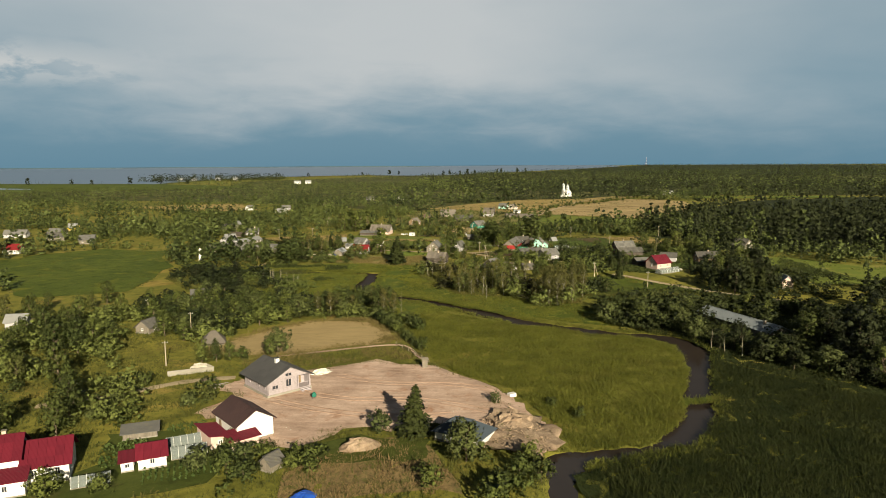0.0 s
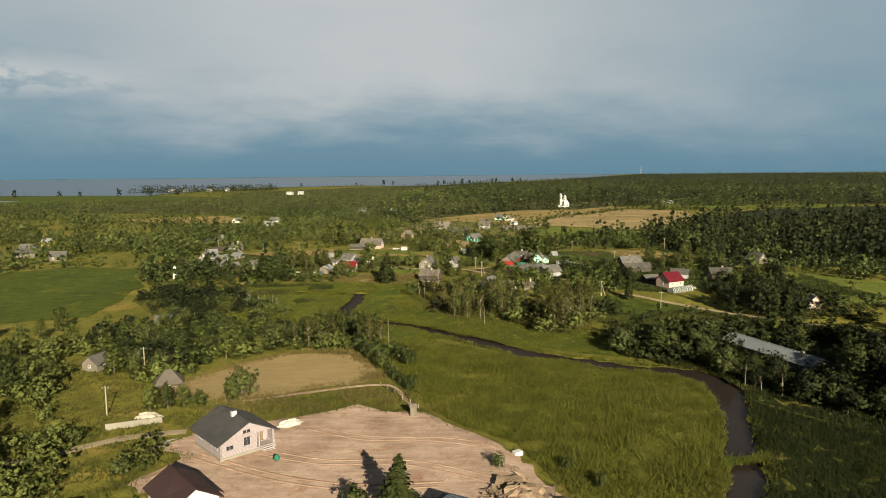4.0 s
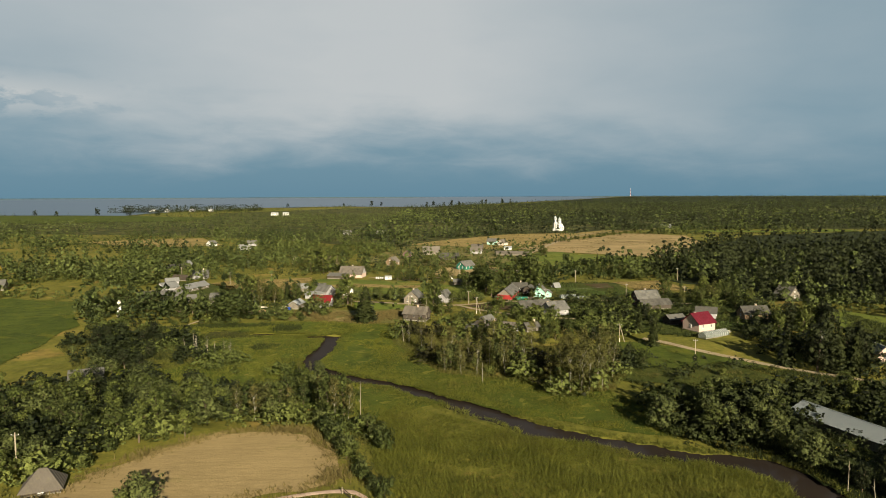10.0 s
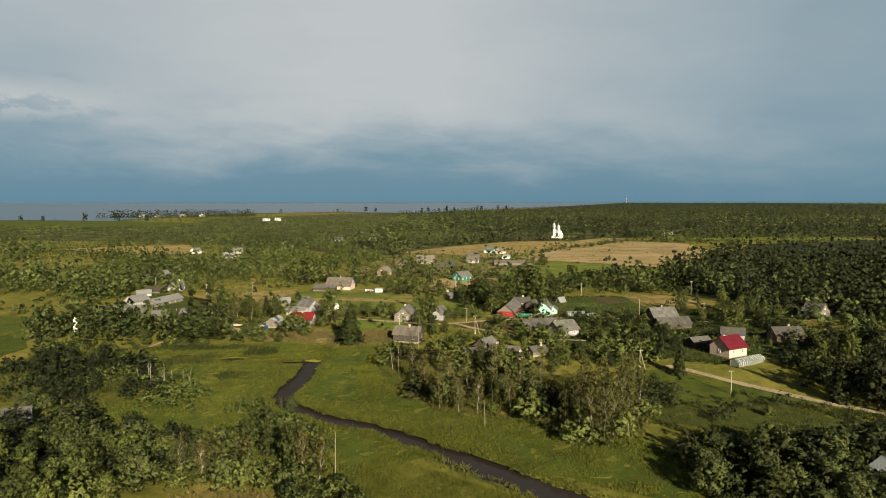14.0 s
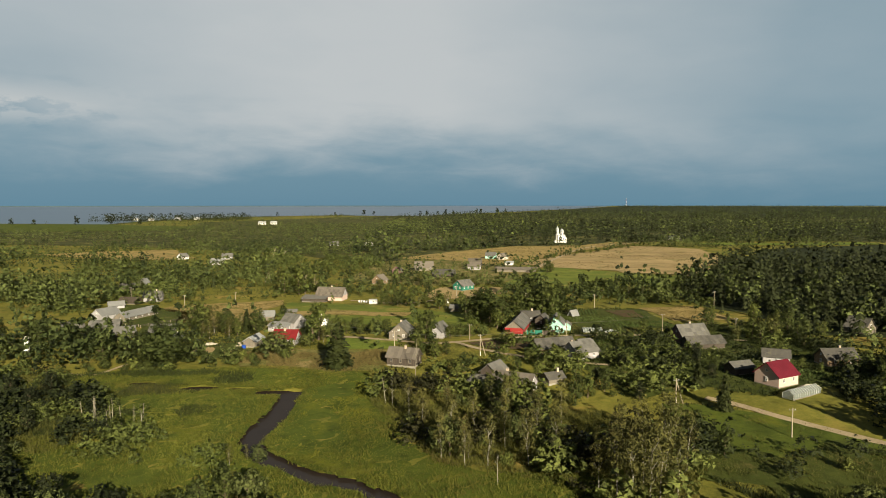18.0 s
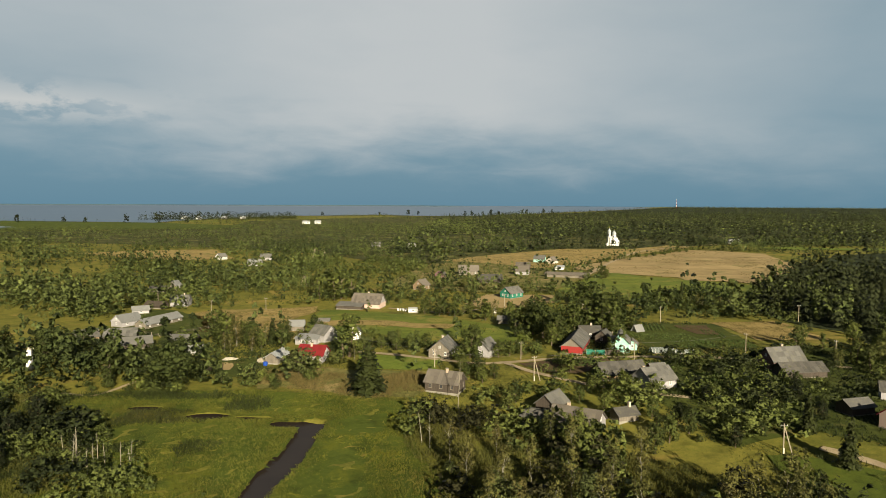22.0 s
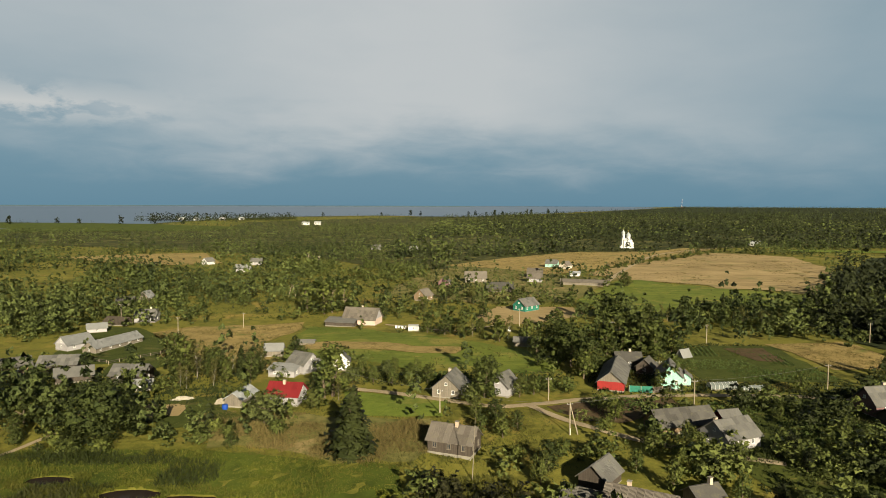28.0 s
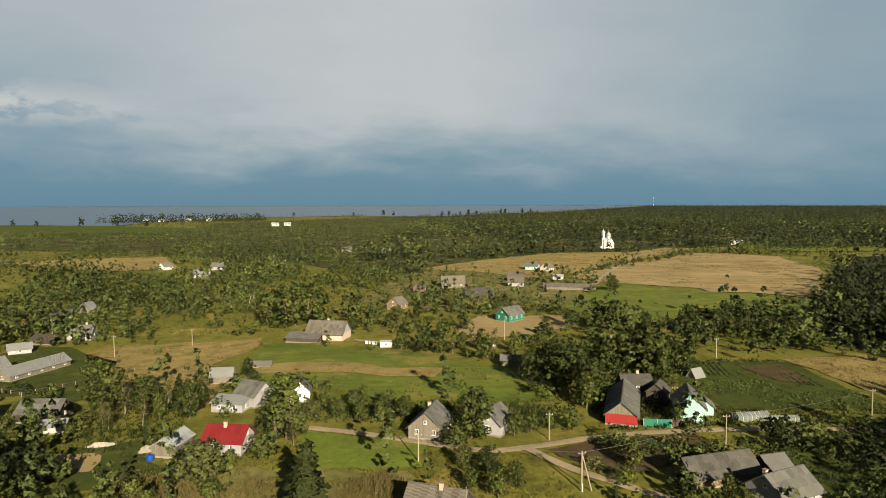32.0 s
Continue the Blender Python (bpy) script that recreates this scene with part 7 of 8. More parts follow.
EDGE_X, EDGE_Y = [-3000, -420, -243, -117, -76, -20, 23, 67, 124, 158, 232, 300, 3000], [900, 860, 800, 720, 660, 622, 695, 738, 748, 732, 815, 850, 700]
WOOD_Y, WOOD_X = [100, 230, 300, 330, 400, 434, 477, 511, 588, 678, 720, 800, 900], [150, 155, 250, 128, 119, 122, 148, 172, 218, 284, 310, 470, 600]


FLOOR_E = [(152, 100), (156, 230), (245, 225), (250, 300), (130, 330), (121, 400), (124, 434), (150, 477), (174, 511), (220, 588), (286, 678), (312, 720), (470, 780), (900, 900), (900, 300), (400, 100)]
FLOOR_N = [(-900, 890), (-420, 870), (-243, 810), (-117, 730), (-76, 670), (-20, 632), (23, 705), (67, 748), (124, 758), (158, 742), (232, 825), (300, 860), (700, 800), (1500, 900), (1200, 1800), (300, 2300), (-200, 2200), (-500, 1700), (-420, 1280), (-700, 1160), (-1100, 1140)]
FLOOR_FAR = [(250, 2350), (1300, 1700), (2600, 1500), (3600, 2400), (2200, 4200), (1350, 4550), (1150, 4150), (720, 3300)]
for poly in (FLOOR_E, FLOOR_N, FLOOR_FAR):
    sheet("forest_floor", poly, M["litter" if poly is FLOOR_N else "crownfloor"], "forest floor, clearing grass northward and dark crown colour elsewhere", "forest floor", 40.0, 0.25, 3.0)


def value_noise(x, y, cell, seed):
    """Smooth noise in 0..1 on a lattice."""
    r = np.random.default_rng(seed)
    table = r.random((512, 512))
    gx_, gy_ = x / cell + 300, y / cell + 300
    i, j = np.floor(gx_).astype(int), np.floor(gy_).astype(int)
    u, v_ = gx_ - i, gy_ - j
    u, v_ = u * u * (3 - 2 * u), v_ * v_ * (3 - 2 * v_)
    g = lambda a, b: table[a % 512, b % 512]
    return (g(i, j) * (1 - u) + g(i + 1, j) * u) * (1 - v_) + (g(i, j + 1) * (1 - u) + g(i + 1, j + 1) * u) * v_


def scatter(y0, y1, gap, seed):
    r = np.random.default_rng(seed)
    half = 0.80 * y1 + 60
    x, y = np.meshgrid(np.arange(-half, half, gap), np.arange(y0, y1, gap))
    x, y = x.ravel() + r.uniform(-0.48, 0.48, x.size) * gap, y.ravel() + r.uniform(-0.48, 0.48, x.size) * gap
    k = (np.abs(x) < 0.78 * y + 40) & (np.hypot(x, y) < 4850)
    return x[k], y[k], r


def groves(x, y):
    return value_noise(x, y, 38, 4) * 0.75 + value_noise(x, y, 12, 5) * 0.25


def woods_at(x, y):
    """0 open, 1 closed forest; between, scrub."""
    forest = (y > np.interp(x, EDGE_X, EDGE_Y)) | (x > np.interp(y, WOOD_Y, WOOD_X))
    lake = inside(SHORE, x, y) | inside([(-1100, 1330), (-900, 1355), (-770, 1290), (-780, 1260), (-1000, 1230)], x, y) | inside(SPIT, x, y)
    patch = groves(x, y)
    hamlet = inside([(-140, 338), (-60, 318), (-20, 290), (60, 268), (130, 268), (132, 395), (60, 480), (80, 560), (80, 655), (-20, 655), (-30, 520), (-46, 470), (-66, 440), (-100, 440), (-140, 440)], x, y)
    glade = (value_noise(x * 0.45, y, 75, 9) > 0.66) & (y > 560)
    d = np.where(forest, np.where(glade, 0.14, 1.0), np.where((patch > np.where((x < -40) & (y > 400), 0.45, np.where(x < -125, 0.41, 0.53))) & (y > 240), 0.85, np.where(patch > 0.42, 0.24, 0.04)))
    d = np.where(hamlet, np.where(y > 395, 0.32, 0.07) * (patch > 0.40), d)
    near = (y < 330) & (np.abs(x) < 130)
    d = np.where(near & (y < 300), 0.0, d)
    d = np.where(in_any(OPEN, x, y) | lake, 0.0, d)
    return d, forest


for y0, y1, gap, n, seed, tag in ((230, 520, 4.8, 110, 51, "near"), (520, 860, 5.6, 44, 52, "middle"), (860, 1500, 7.0, 16, 53, "far"), (1500, 2500, 9.5, 10, 54, "shore"), (2500, 4850, 26.0, 9, 55, "horizon")):
    x, y, r = scatter(y0, y1, gap, seed)
    d, forest = woods_at(x, y)
    d = np.where(y > 2400, np.where(x > np.interp(y, [2300, 4300, 4850], [200, 1250, 1350]), 1.0, 0.0) * ~inside(SHORE, x, y), d)
    keep = (r.random(len(x)) < d) & clear_of_buildings(x, y, 1.5)
    x, y, forest = x[keep], y[keep], forest[keep] | (y[keep] > 900)
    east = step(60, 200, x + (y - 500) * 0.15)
    conifer = r.random(len(x)) < np.where(forest, np.where(y > 860, 0.34, 0.30) + 0.26 * east, 0.06)
    tall = np.where(forest, (5.2 + 11.5 * r.random(len(x)) ** 1.8) * np.where(x < -60, 0.62, 1.0), 2.2 + 17.0 * np.clip(groves(x, y) - 0.44, 0, 0.33) * r.uniform(0.4, 1.4, len(x)) + 6.5 * r.random(len(x)) ** 3)
    z = lie(x, y)
    p = np.stack([x, y, z], -1)
    # eastern broadleaf crowns take the darkened copy in place of real shade
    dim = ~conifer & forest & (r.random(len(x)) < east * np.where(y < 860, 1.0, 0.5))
    broad = ~conifer & ~dim
    for mask, kinds, mat, nm, lb in ((broad, ("leaf", "poplar", "poplar", "shrub", "birch") if y0 < 860 else ("leaf", "poplar"), "forest", "wood", "mixed green broadleaf wood and scrub"), (dim, ("poplar", "birch", "poplar"), "forestdim", "alder_wood", "alder wood with crowns darkened for shade"), (conifer, ("spire",), "forestdark", "spruce_forest", "dark spruce forest")):
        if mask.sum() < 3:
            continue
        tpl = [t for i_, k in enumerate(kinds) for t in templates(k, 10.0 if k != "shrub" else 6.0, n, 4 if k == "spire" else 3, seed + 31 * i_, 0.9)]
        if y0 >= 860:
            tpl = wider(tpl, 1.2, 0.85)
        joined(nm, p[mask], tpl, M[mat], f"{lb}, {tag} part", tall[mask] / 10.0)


def undergrowth(name, polys, gap, h0, h1, mat, label, seed, n=40, clump=(8.0, 0.40), wide=1.25):
    """Bushes grown into one another, thick in some places and thin in others."""
    r = np.random.default_rng(seed)
    got = []
    for poly in polys:
        q = np.array(poly)
        x, y = np.meshgrid(np.arange(q[:, 0].min(), q[:, 0].max(), gap), np.arange(q[:, 1].min(), q[:, 1].max(), gap))
        x, y = x.ravel() + r.uniform(-0.5, 0.5, x.size) * gap, y.ravel() + r.uniform(-0.5, 0.5, x.size) * gap
        got.append(np.stack([x, y], -1)[inside(poly, x, y)])
    q = np.concatenate(got)
    x, y = q[:, 0], q[:, 1]
    lump = value_noise(x, y, clump[0], seed) * 0.65 + value_noise(x, y, clump[0] * 0.4, seed + 1) * 0.35
    k = (lump > clump[1]) & (off_river(x, y) > 1.6) & clear_of_buildings(x, y, 1.2) & off_tracks(x, y, 2.6) & ~in_any([SAND, TILLED], x, y)
    x, y, lump = x[k], y[k], lump[k]
    tall = r.uniform(h0, h1, len(x)) * (0.55 + 0.9 * lump)
    tpl = wider(templates("shrub", 3.0, n * 3, 6, seed, 0.9), wide)
    joined(name, np.stack([x, y, lie(x, y) - 0.1], -1), tpl, M[mat], label, tall / 2.6)


WEST_SCRUB = [(-112, 288), (-110, 266), (-92, 240), (-66, 237), (-60, 247), (-72, 270), (-84, 284), (-96, 297)]
undergrowth("west_scrub", [WEST_SCRUB, [(-95, 207), (-86, 190), (-62, 164), (-58, 169), (-46, 185), (-33, 202), (-36, 214), (-50, 226), (-64, 236), (-89, 226)]], 2.3, 1.5, 3.4, "darkscrub", "dense dark green alder and willow scrub", 201, 44, (9.0, 0.47))
undergrowth("thicket_scrub", [[(-118, 172), (-98, 140), (-74, 120), (-62, 108), (-56, 112), (-58, 124), (-76, 152), (-86, 190), (-112, 200)], [(-62, 160), (-54, 169), (-46, 181), (-38, 187.5), (-22, 189), (-20, 200), (-40, 200), (-62, 180)], [(-66, 146), (-58, 143), (-50, 144), (-50, 151), (-58, 154)]], 2.2, 1.3, 3.4, "olivescrub", "mid-green bushes grown through a thicket", 211, 44, (8.0, 0.55))
undergrowth("yard_scrub", [[(-31, 84), (-22, 86), (-18, 97), (-28, 101), (-32, 97)], [(-58, 100), (-46, 104), (-46, 114), (-62, 106)], [(-40, 120), (-46, 132), (-58, 122), (-56, 112), (-46, 112)], [(4, 80), (14, 84), (14, 97), (4, 97)]], 1.9, 1.0, 2.4, "leaf", "garden bushes between houses", 212, 50, (5.0, 0.62))
undergrowth("marsh_scrub", [[(-118, 309), (-112, 292), (-84, 250), (-68, 234), (-46, 232), (-44, 240), (-54, 256), (-72, 275), (-90, 292)], [(-52, 240), (-42, 209), (-28, 207), (-26, 216), (-36, 240)], [(-26, 216), (-20, 192), (-12, 176), (-10, 190), (-15, 206)]], 2.0, 1.0, 2.5, "olivescrub", "olive green bushes and rank herbs in a marsh", 202, 34, (7.0, 0.53))
BIRCH_WOOD = [(-10, 267), (-7, 287), (6, 289), (12, 278), (20, 268), (32, 262), (40, 256), (50, 244), (50, 226), (43, 214), (30, 208), (22, 222), (4, 230)]
undergrowth("birch_scrub", [BIRCH_WOOD], 2.0, 1.2, 3.4, "brownscrub", "brownish tangled scrub under birches", 203, 44, (6.0, 0.68))
undergrowth("birch_underwood", [BIRCH_WOOD, [(36, 262), (52, 262), (64, 272), (76, 276), (72, 298), (50, 298), (36, 290)]], 2.6, 2.0, 4.4, "olivescrub", "olive green bushes grown through a birch thicket", 204, 44, (8.0, 0.66))
undergrowth("bank_scrub", [[(42, 190), (50, 180), (62, 176), (66, 160), (76, 140), (104, 113), (140, 120), (150, 190), (104, 206), (82, 206), (72, 204), (56, 212), (48, 206)]], 2.4, 1.6, 4.2, "darkscrub", "dark willow and alder scrub along a river bank", 205, 44, (8.0, 0.5))
undergrowth("lane_scrub", [[(58, 258), (50, 232), (46, 214), (60, 220), (84, 224), (96, 226), (128, 205), (150, 200), (150, 236), (120, 252), (104, 272), (92, 262), (96, 236), (80, 232), (62, 232)]], 2.6, 1.2, 3.4, "darkscrub", "bushes and rank herbs beside a lane", 206, 36, (9.0, 0.54))
undergrowth("garden_scrub", [[(-60, 296), (-30, 330), (20, 336), (92, 334), (132, 346), (128, 276), (92, 270), (60, 278), (14, 296), (-20, 312)], [(-130, 330), (-60, 330), (-30, 345), (26, 345), (28, 356), (-48, 366), (-60, 356), (-132, 366)], [(24, 345), (54, 346), (56, 392), (92, 392), (130, 396), (128, 440), (60, 440), (24, 400)]], 2.9, 0.9, 2.8, "olivescrub", "garden bushes, currants and young fruit trees", 207, 34, (9.0, 0.66))
undergrowth("east_garden_scrub", [[(50, 298), (58, 284), (70, 276), (84, 282), (98, 272), (130, 276), (132, 346), (96, 346), (92, 336), (58, 330), (52, 316)], [(24, 296), (38, 288), (40, 300), (28, 304)], [(92, 236), (112, 226), (128, 240), (126, 268), (104, 272), (94, 258)]], 2.6, 1.2, 3.4, "darkscrub", "dark green garden bushes and fruit trees", 213, 40, (7.0, 0.66))
undergrowth("hedge_scrub", [[(-240, 370), (-140, 352), (-136, 400), (-150, 440), (-240, 420)], [(-200, 400), (-132, 425), (-60, 432), (-44, 470), (-28, 520), (-14, 650), (-90, 680), (-230, 640)], [(46, 440), (130, 400), (128, 436), (106, 462), (78, 438), (60, 462), (48, 486), (30, 480)]], 4.2, 1.6, 4.4, "olivescrub", "rounded bushes scattered over abandoned fields", 208, 26, (14.0, 0.62))
for leafy in sorted({q[4] for q in MORE}):
    q = np.array([p_[:4] for p_ in MORE if p_[4] == leafy])
    joined("bush_scrub", np.column_stack([q[:, :2], lie(q[:, 0], q[:, 1]) - 0.05]), wider(templates("shrub", 3.0, 200, 5, 209, 0.9), 1.15), M[leafy], "leafy bushes of one kind grown close together", q[:, 2] / 2.8)

# shore trees and the wooded cape
r = np.random.default_rng(61)
cape = np.column_stack([r.uniform(-760, -440, 420), r.uniform(1750, 1900, 420)])
cape[:, 1] += (cape[:, 0] + 600) * 0.35
p = np.column_stack([cape, lie(cape[:, 0], cape[:, 1])])
joined("cape_wood", p, templates("leaf", 10.0, 18, 4, 71), M["forestdim"], "wooded cape by the lake", r.uniform(1.0, 1.9, 420))
spots = [(-182, 2390), (-150, 2400), (6, 2210), (26, 2215), (60, 2230), (85, 2240), (110, 2260), (190, 2330), (205, 2345), (-640, 1545), (-700, 1530), (-780, 1520), (-820, 1510), (-560, 1500), (-905, 1490), (-270, 2320), (280, 2520), (320, 2600), (-430, 2200)]
p = np.array([(a, b, ground(a, b)) for a, b in spots])
joined("shore_wood", p, templates("leaf", 10.0, 160, 4, 81), M["forestdark"], "scattered dark trees on the lake shore", r.uniform(1.3, 2.2, len(p)))

# the far shore, its haze put into the blue-green colour
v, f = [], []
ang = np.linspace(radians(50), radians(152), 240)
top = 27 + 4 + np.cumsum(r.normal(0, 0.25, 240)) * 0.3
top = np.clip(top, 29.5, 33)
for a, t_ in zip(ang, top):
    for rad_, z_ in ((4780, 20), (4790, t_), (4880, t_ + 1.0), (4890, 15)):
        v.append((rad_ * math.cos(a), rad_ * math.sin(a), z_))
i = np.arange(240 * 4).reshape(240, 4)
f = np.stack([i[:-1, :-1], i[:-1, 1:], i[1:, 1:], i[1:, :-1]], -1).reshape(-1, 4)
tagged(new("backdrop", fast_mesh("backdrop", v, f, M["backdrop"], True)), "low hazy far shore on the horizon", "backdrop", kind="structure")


# ---- reeds, grass and crops ----
def blades(name, polys, density, h0, h1, spread, mat, label, category, seed, keep_off=0.35, lean=0.55, avoid=(), clumps=None, per=3, spots=None):
    """Tufts of blades over polygons: narrow triangles, bent over."""
    r = np.random.default_rng(seed)
    got = []
    for poly in polys:
        xs, ys = [q[0] for q in poly], [q[1] for q in poly]
        n = int((max(xs) - min(xs)) * (max(ys) - min(ys)) * density)
        x, y = r.uniform(min(xs), max(xs), n), r.uniform(min(ys), max(ys), n)
        k = inside(poly, x, y) & ~in_any(avoid, x, y)
        got.append(np.stack([x[k], y[k]], -1))
    q = np.concatenate(got) if spots is None else spots
    q = q[(off_river(q[:, 0], q[:, 1]) > keep_off) & clear_of_buildings(q[:, 0], q[:, 1], -0.6) & off_tracks(q[:, 0], q[:, 1], 1.4)]
    if clumps:
        q = q[value_noise(q[:, 0], q[:, 1], clumps[0], seed) > clumps[1]]
    tone = value_noise(q[:, 0], q[:, 1], 5.0, seed + 1)
    n = len(q)
    base = np.column_stack([q, lie(q[:, 0], q[:, 1]) - 0.05])
    v = []
    for k in range(per):
        a = r.uniform(0, 2 * np.pi, n)
        h = r.uniform(h0, h1, n) * (0.40 + 1.2 * tone)
        wd = spread * r.uniform(0.6, 1.3, n)
        side_ = np.stack([np.cos(a), np.sin(a), np.zeros(n)], -1)
        b = base + np.column_stack([r.normal(0, 0.22, (n, 2)), np.zeros(n)])
        tip = b + np.column_stack([r.normal(0, lean, (n, 2)) * h[:, None], h])
        v.append(np.stack([b - side_ * wd[:, None] * 0.5, b + side_ * wd[:, None] * 0.5, tip], 1))
    v = np.concatenate(v).reshape(-1, 3)
    return tagged(new(name, fast_mesh(name, v, faces(len(v) // 3, 3), mat)), label, category, kind="stuff")


REED_I = [(-5, 206), (18, 186), (44, 173), (56, 168), (56, 152), (47, 130), (43, 119), (36, 108), (26, 103.5), (19.5, 104), (17.8, 115), (12.5, 132), (3.5, 140.5), (-2, 149), (-8, 170), (-12, 192)]
REED_R = [(61, 152), (66, 142), (79, 128), (104, 112), (100, 66), (18, 66), (18, 94), (26, 99), (40, 104), (47, 114), (51, 127)]
blades("reed_bed", [REED_I], 11.0, 0.35, 0.85, 0.125, M["reed"], "dense yellow-green reed bed inside a river bend", "reeds", 91)
blades("sedge_bed", [REED_R], 8.0, 0.35, 0.85, 0.14, M["reeddark"], "dense sedge and reeds beyond the river, green darkened for shade", "reeds", 92)
blades("marsh_reeds", [MARSH], 4.0, 0.28, 0.65, 0.17, M["reed"], "tussocky marsh grass and reeds", "reeds", 93, avoid=[[(-26, 278), (-14, 285), (-16, 240), (-26, 236)]])
blades("hollow_sedge", [[(-102, 290), (-76, 297), (-56, 296), (-42, 291), (-38, 276), (-44, 262), (-58, 246), (-78, 246), (-98, 262)]], 4.5, 0.5, 1.2, 0.2, M["rank"], "tall dark green sedge in a wet hollow", "reeds", 131, clumps=(9.0, 0.55))
blades("sedge_fringe", [[(-27, 277), (-12, 286), (-8, 250), (-18, 233), (-28, 243)], [(2, 214), (20, 199), (34, 189), (46, 181), (46, 186), (24, 200), (8, 216)]], 3.0, 0.2, 0.45, 0.3, M["lily"], "yellow-green fringe of water plants", "water plants", 94, -0.3, clumps=(4.0, 0.5))
blades("tall_weeds", [[(-75, 86), (16, 80), (14, 97), (-4, 112), (-16, 108), (-30, 100), (-45, 112), (-42, 122), (-46, 134), (-60, 160), (-85, 190), (-110, 150)], [(-46, 150), (-28, 154.5), (-15, 159), (-6, 156), (-4, 146), (-16, 147), (-28, 142), (-42, 136), (-50, 140)], [(-20, 186), (-13, 176), (-12, 163), (-4, 149), (-6, 170), (-11, 192)]], 3.2, 0.20, 0.60, 0.15, M["weed"], "tall weeds and unmown grass", "grass", 95, avoid=[SAND, TILLED, GARDEN_SW])
blades("village_grass", [[(-60, 314), (-44, 296), (-14, 290), (14, 296), (4, 326), (-32, 333)], [(-6, 290), (20, 292), (14, 320), (4, 322), (-4, 306)], [(44, 226), (96, 224), (70, 262), (50, 268)]], 2.0, 0.2, 0.5, 0.16, M["weed"], "unmown grass between houses", "grass", 96, avoid=[LAWN_MID, YARD_S])
blades("dry_clumps", [DRY_MID], 6.0, 0.5, 1.1, 0.17, M["drygrass"], "clumps of tall dry straw-coloured grass", "grass", 117, clumps=(6.0, 0.34))
blades("dry_grass", [STRAW, [(-58, 316), (-48, 306), (-40, 316), (-44, 320)], STRIP, TAN_E], 2.0, 0.22, 0.5, 0.30, M["drygrass"], "dry straw-coloured grass", "grass", 97)
blades("meadow_scrub", [[(-200, 420), (-60, 440), (40, 470), (40, 620), (-80, 640), (-220, 560)]], 0.10, 0.5, 1.3, 0.6, M["weed"], "rank grass in abandoned fields", "grass", 98)


blades("garden_weeds", [[(48, 268), (66, 272), (80, 262), (94, 268), (124, 270), (130, 300), (128, 350), (96, 352), (92, 333), (60, 331), (52, 316), (40, 300)], [(-110, 330), (-70, 318), (-52, 332), (-58, 360), (-90, 350), (-120, 360)], [(-34, 338), (20, 336), (26, 352), (-30, 352)], [(28, 332), (60, 335), (92, 335), (90, 390), (30, 392)]], 1.3, 0.3, 0.8, 0.36, M["rank"], "rank dark green garden weeds and grass", "grass", 99, avoid=[GARDEN])
blades("meadow_grass", [FIELD, LAWN_W, LAWN_MID, MEADOW_E, YARD_S, MEADOW_W], 0.7, 0.12, 0.32, 0.40, M["reed"], "short uneven meadow grass", "grass", 100)


r = np.random.default_rng(115)
k = r.integers(0, len(LINE), 9000)
a = r.uniform(0, 2 * np.pi, 9000)
q = LINE[k, 2] + r.uniform(0.2, 3.4, 9000)
q = np.column_stack([LINE[k, 0] + q * np.cos(a), LINE[k, 1] + q * np.sin(a)])
for px, py, pa, pb in POOLS:
    a, k = r.uniform(0, 2 * np.pi, 420), r.uniform(0.2, 3.0, 420)
    q = np.concatenate([q, np.column_stack([px + (pa + k) * np.cos(a), py + (pb + k) * np.sin(a)])])
blades("bank_fringe", [], 0, 0.3, 0.75, 0.2, M["reed"], "taller reeds fringing the river", "reeds", 116, keep_off=0.2, spots=q[(q[:, 1] > 96) & ((q[:, 1] > 106) | (q[:, 0] > 18))])
blades("stubble_tufts", [TAN, TAN_FAR], 0.16, 0.3, 0.8, 0.9, M["drygrass"], "dry tufts left standing in stubble", "grass", 118, clumps=(26.0, 0.46))
blades("field_tufts", [GREEN, FIELD, MEADOW_W, MEADOW_FE, GARDEN], 0.35, 0.2, 0.5, 0.6, M["weed"], "tufts of longer grass in a meadow", "grass", 119, clumps=(14.0, 0.5))
blades("lane_weeds", [DRY_E], 2.6, 0.3, 0.8, 0.2, M["weed"], "tall weeds between thickets and a lane", "grass", 123)
blades("lane_dry_grass", [[(-46, 150), (-28, 154), (-15, 158), (-7, 155), (-4, 147), (-16, 147.5), (-28, 142.5), (-42, 137)]], 2.4, 0.3, 0.8, 0.2, M["drygrass"], "tall dry grass on rough ground", "grass", 120, avoid=[SAND], clumps=(7.0, 0.40))
edge = np.array(TILLED + TILLED[:1])
k, u = r.integers(0, len(TILLED), 2600), r.random((2600, 1))
q = edge[k] * (1 - u) + edge[k + 1] * u + r.normal(0, 1.2, (2600, 2))
blades("field_fringe", [], 0, 0.3, 0.8, 0.2, M["drygrass"], "dry grass fringing a mown field", "grass", 121, spots=q)
edge = np.array(SAND + SAND[:1])
k, u = r.integers(0, len(SAND), 2200), r.random((2200, 1))
q = edge[k] * (1 - u) + edge[k + 1] * u + r.normal(0, 0.9, (2200, 2))
blades("plot_fringe", [], 0, 0.2, 0.6, 0.16, M["weed"], "weeds creeping over the edge of bare sand", "weeds", 122, spots=q)
blades("sand_weeds", [[(-16, 119), (-9, 121), (-7, 118.5), (-14, 116.5)], [(-31, 121), (-25, 123), (-24, 121), (-30, 119.5)], [(3, 112), (9, 114), (12, 122), (6, 119)]], 2.6, 0.12, 0.40, 0.14, M["weed"], "sparse weeds coming through bare sand", "weeds", 133, clumps=(2.2, 0.50))
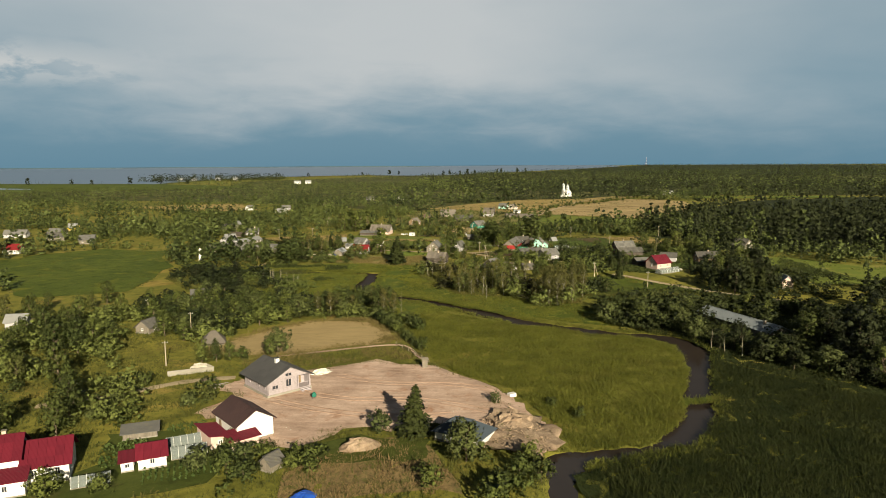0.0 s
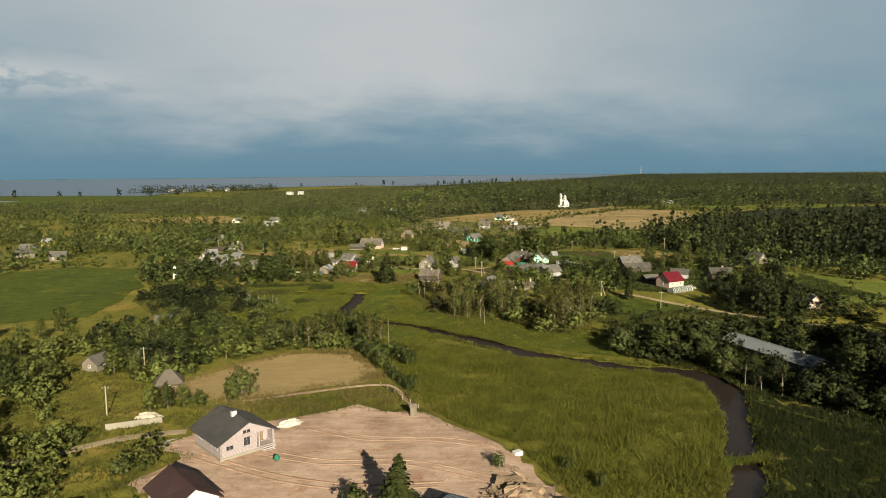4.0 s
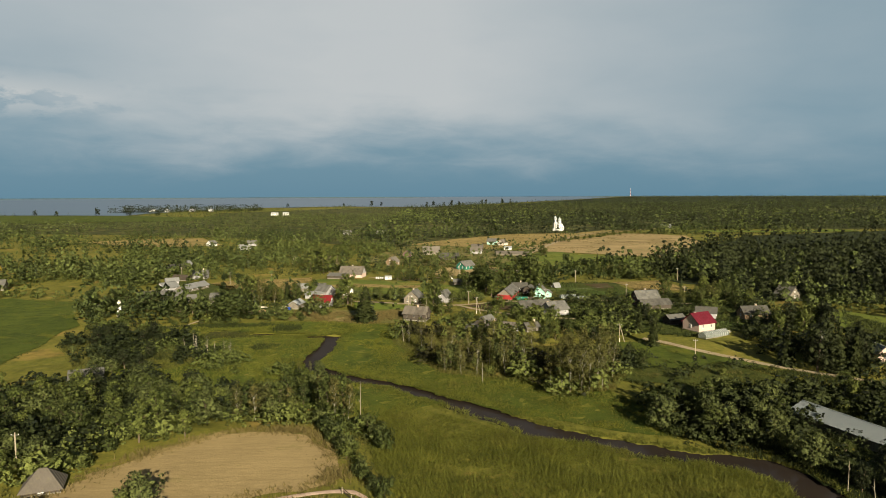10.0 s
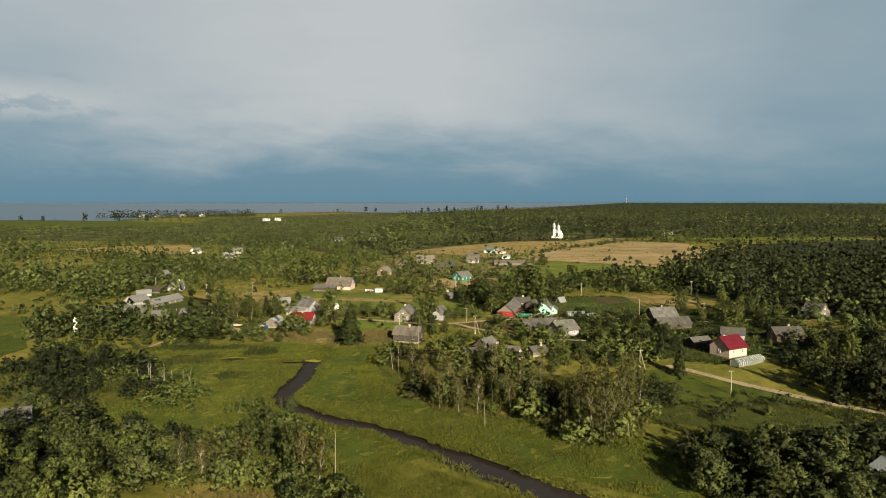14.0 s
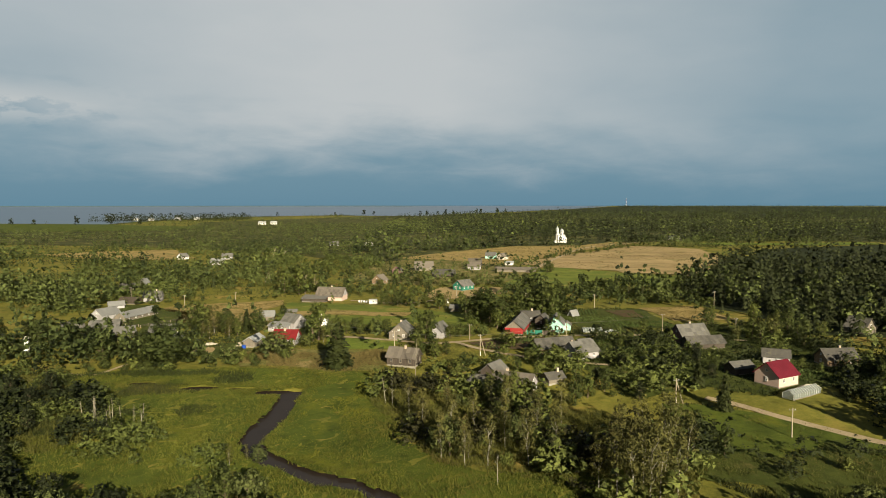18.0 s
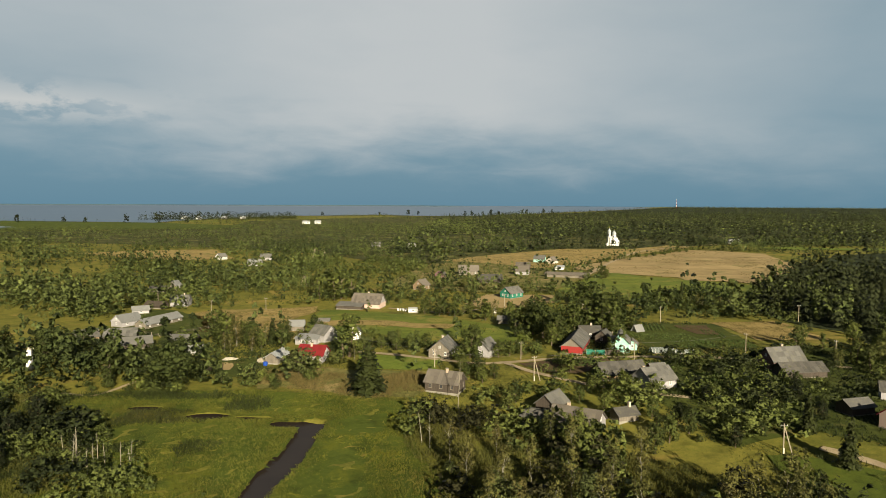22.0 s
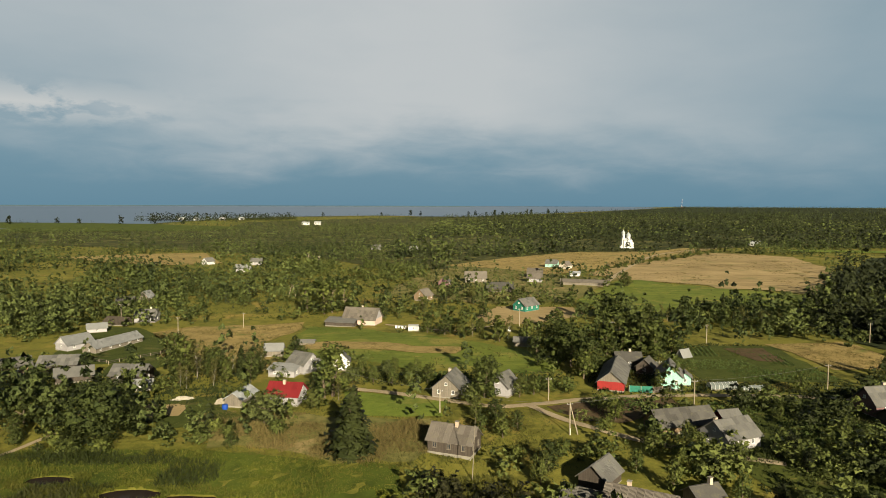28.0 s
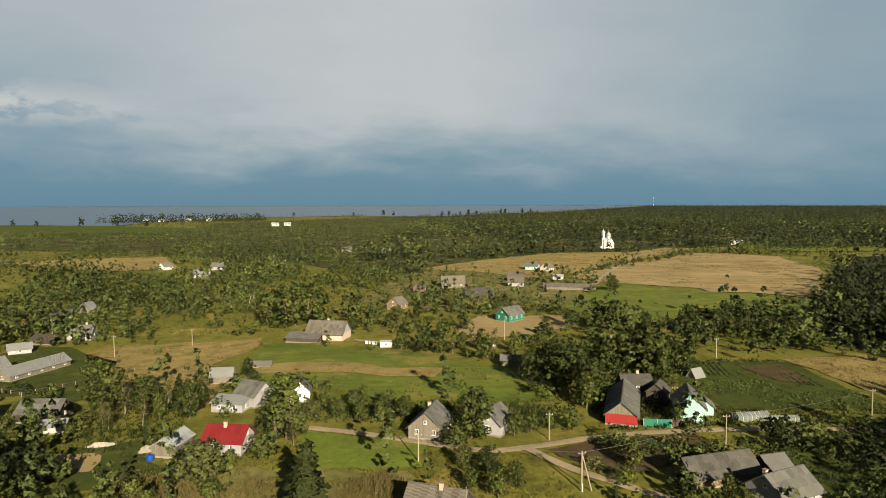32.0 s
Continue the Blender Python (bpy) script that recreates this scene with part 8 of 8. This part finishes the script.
blades("dam_grass", [DAM], 9.0, 0.3, 0.8, 0.16, M["reed"], "bright reeds growing on a low dam", "reeds", 132, keep_off=-9.0)
blades("rust_weeds", [[(-19, 97), (-10, 103.5), (-5, 101), (-1, 95), (2, 86), (-22, 84), (-24, 93)]], 3.2, 0.3, 0.9, 0.12, M["rustblade"], "tall rust-coloured dry weeds", "weeds", 110, clumps=(3.0, 0.34))
blades("lane_grass", [[(42, 190), (52, 214), (46, 228), (56, 262), (70, 258), (96, 226), (128, 205), (150, 236), (128, 262), (150, 300), (150, 120), (104, 113), (76, 140), (62, 176)]], 2.6, 0.4, 1.1, 0.26, M["rank"], "rank dark grass beside a lane and a river", "grass", 111, avoid=[MEADOW_E, DRY_E])
blades("thicket_grass", [BIRCH_WOOD, WEST_SCRUB], 3.0, 0.5, 1.3, 0.18, M["weed"], "tall grass standing in scrub", "grass", 112)
blades("bank_reeds", [[(58, 184), (46, 186), (56, 172), (61, 160), (58, 146), (52, 130), (48, 118), (40, 106), (27, 100), (19, 92), (19, 66), (110, 66), (112, 112), (84, 136), (70, 160), (66, 178)]], 4.0, 0.4, 0.9, 0.15, M["reeddark"], "tall reeds at the water's edge, green darkened for shade", "reeds", 113, keep_off=0.05)


def rows(name, x, y, rz, L, W, gap, h, mat, label, seed=1):
    """Beds of plants in rows."""
    r = np.random.default_rng(seed)
    out = []
    for k in np.arange(-W / 2, W / 2, gap):
        n = int(L * 5)
        c = np.column_stack([r.uniform(-L / 2, L / 2, n), k + r.normal(0, 0.08, n), r.uniform(0.05, h, n)])
        out.append(quads_of(c, r.normal(0, 1, (n, 3)), 0.16, r))
    v = np.concatenate(out)
    a = radians(rz)
    v = np.column_stack([x + v[:, 0] * math.cos(a) - v[:, 1] * math.sin(a), y + v[:, 0] * math.sin(a) + v[:, 1] * math.cos(a), v[:, 2]])
    v[:, 2] += lie(v[:, 0], v[:, 1]) + 0.1
    tagged(new(name, fast_mesh(name, v, faces(len(v) // 4), mat)), label, "vegetable rows", kind="stuff")


for k, (x, y, rz, L, W, gap, h) in enumerate(((-38.5, 92.6, 110, 5.5, 9.0, 0.8, 0.5), (-48.5, 97.0, 26, 6.0, 4.5, 0.7, 0.5), (-49.8, 101.0, 24, 6.5, 3.0, 0.6, 0.9), (66, 379, 80, 15, 10, 1.3, 0.45), (66, 362, 5, 19, 10, 1.4, 0.45), (78, 352, 5, 24, 11, 1.4, 0.45), (84, 368, 85, 12, 6, 1.3, 0.4), (30, 324.6, 145, 12, 6, 0.9, 0.4), (37, 324, 145, 12, 5, 0.9, 0.5), (55, 322, 150, 10, 7, 0.9, 0.5), (68, 312, 15, 16, 8, 0.9, 0.4), (60, 303, 30, 10, 7, 0.9, 0.4), (98, 280, 20, 12, 8, 1.0, 0.4), (12, 345, 80, 8, 12, 1.0, 0.4), (-7, 346, 60, 8, 8, 1.0, 0.4), (-43, 108.6, 30, 6, 1.6, 0.5, 0.8), (80, 326, 10, 4, 8, 1.0, 0.4), (106, 266, 30, 12, 10, 1.1, 0.5))):
    rows("vegetable_rows", x, y, rz, L, W, gap, h, M["crop"], "green vegetable rows in a kitchen garden", k + 1)
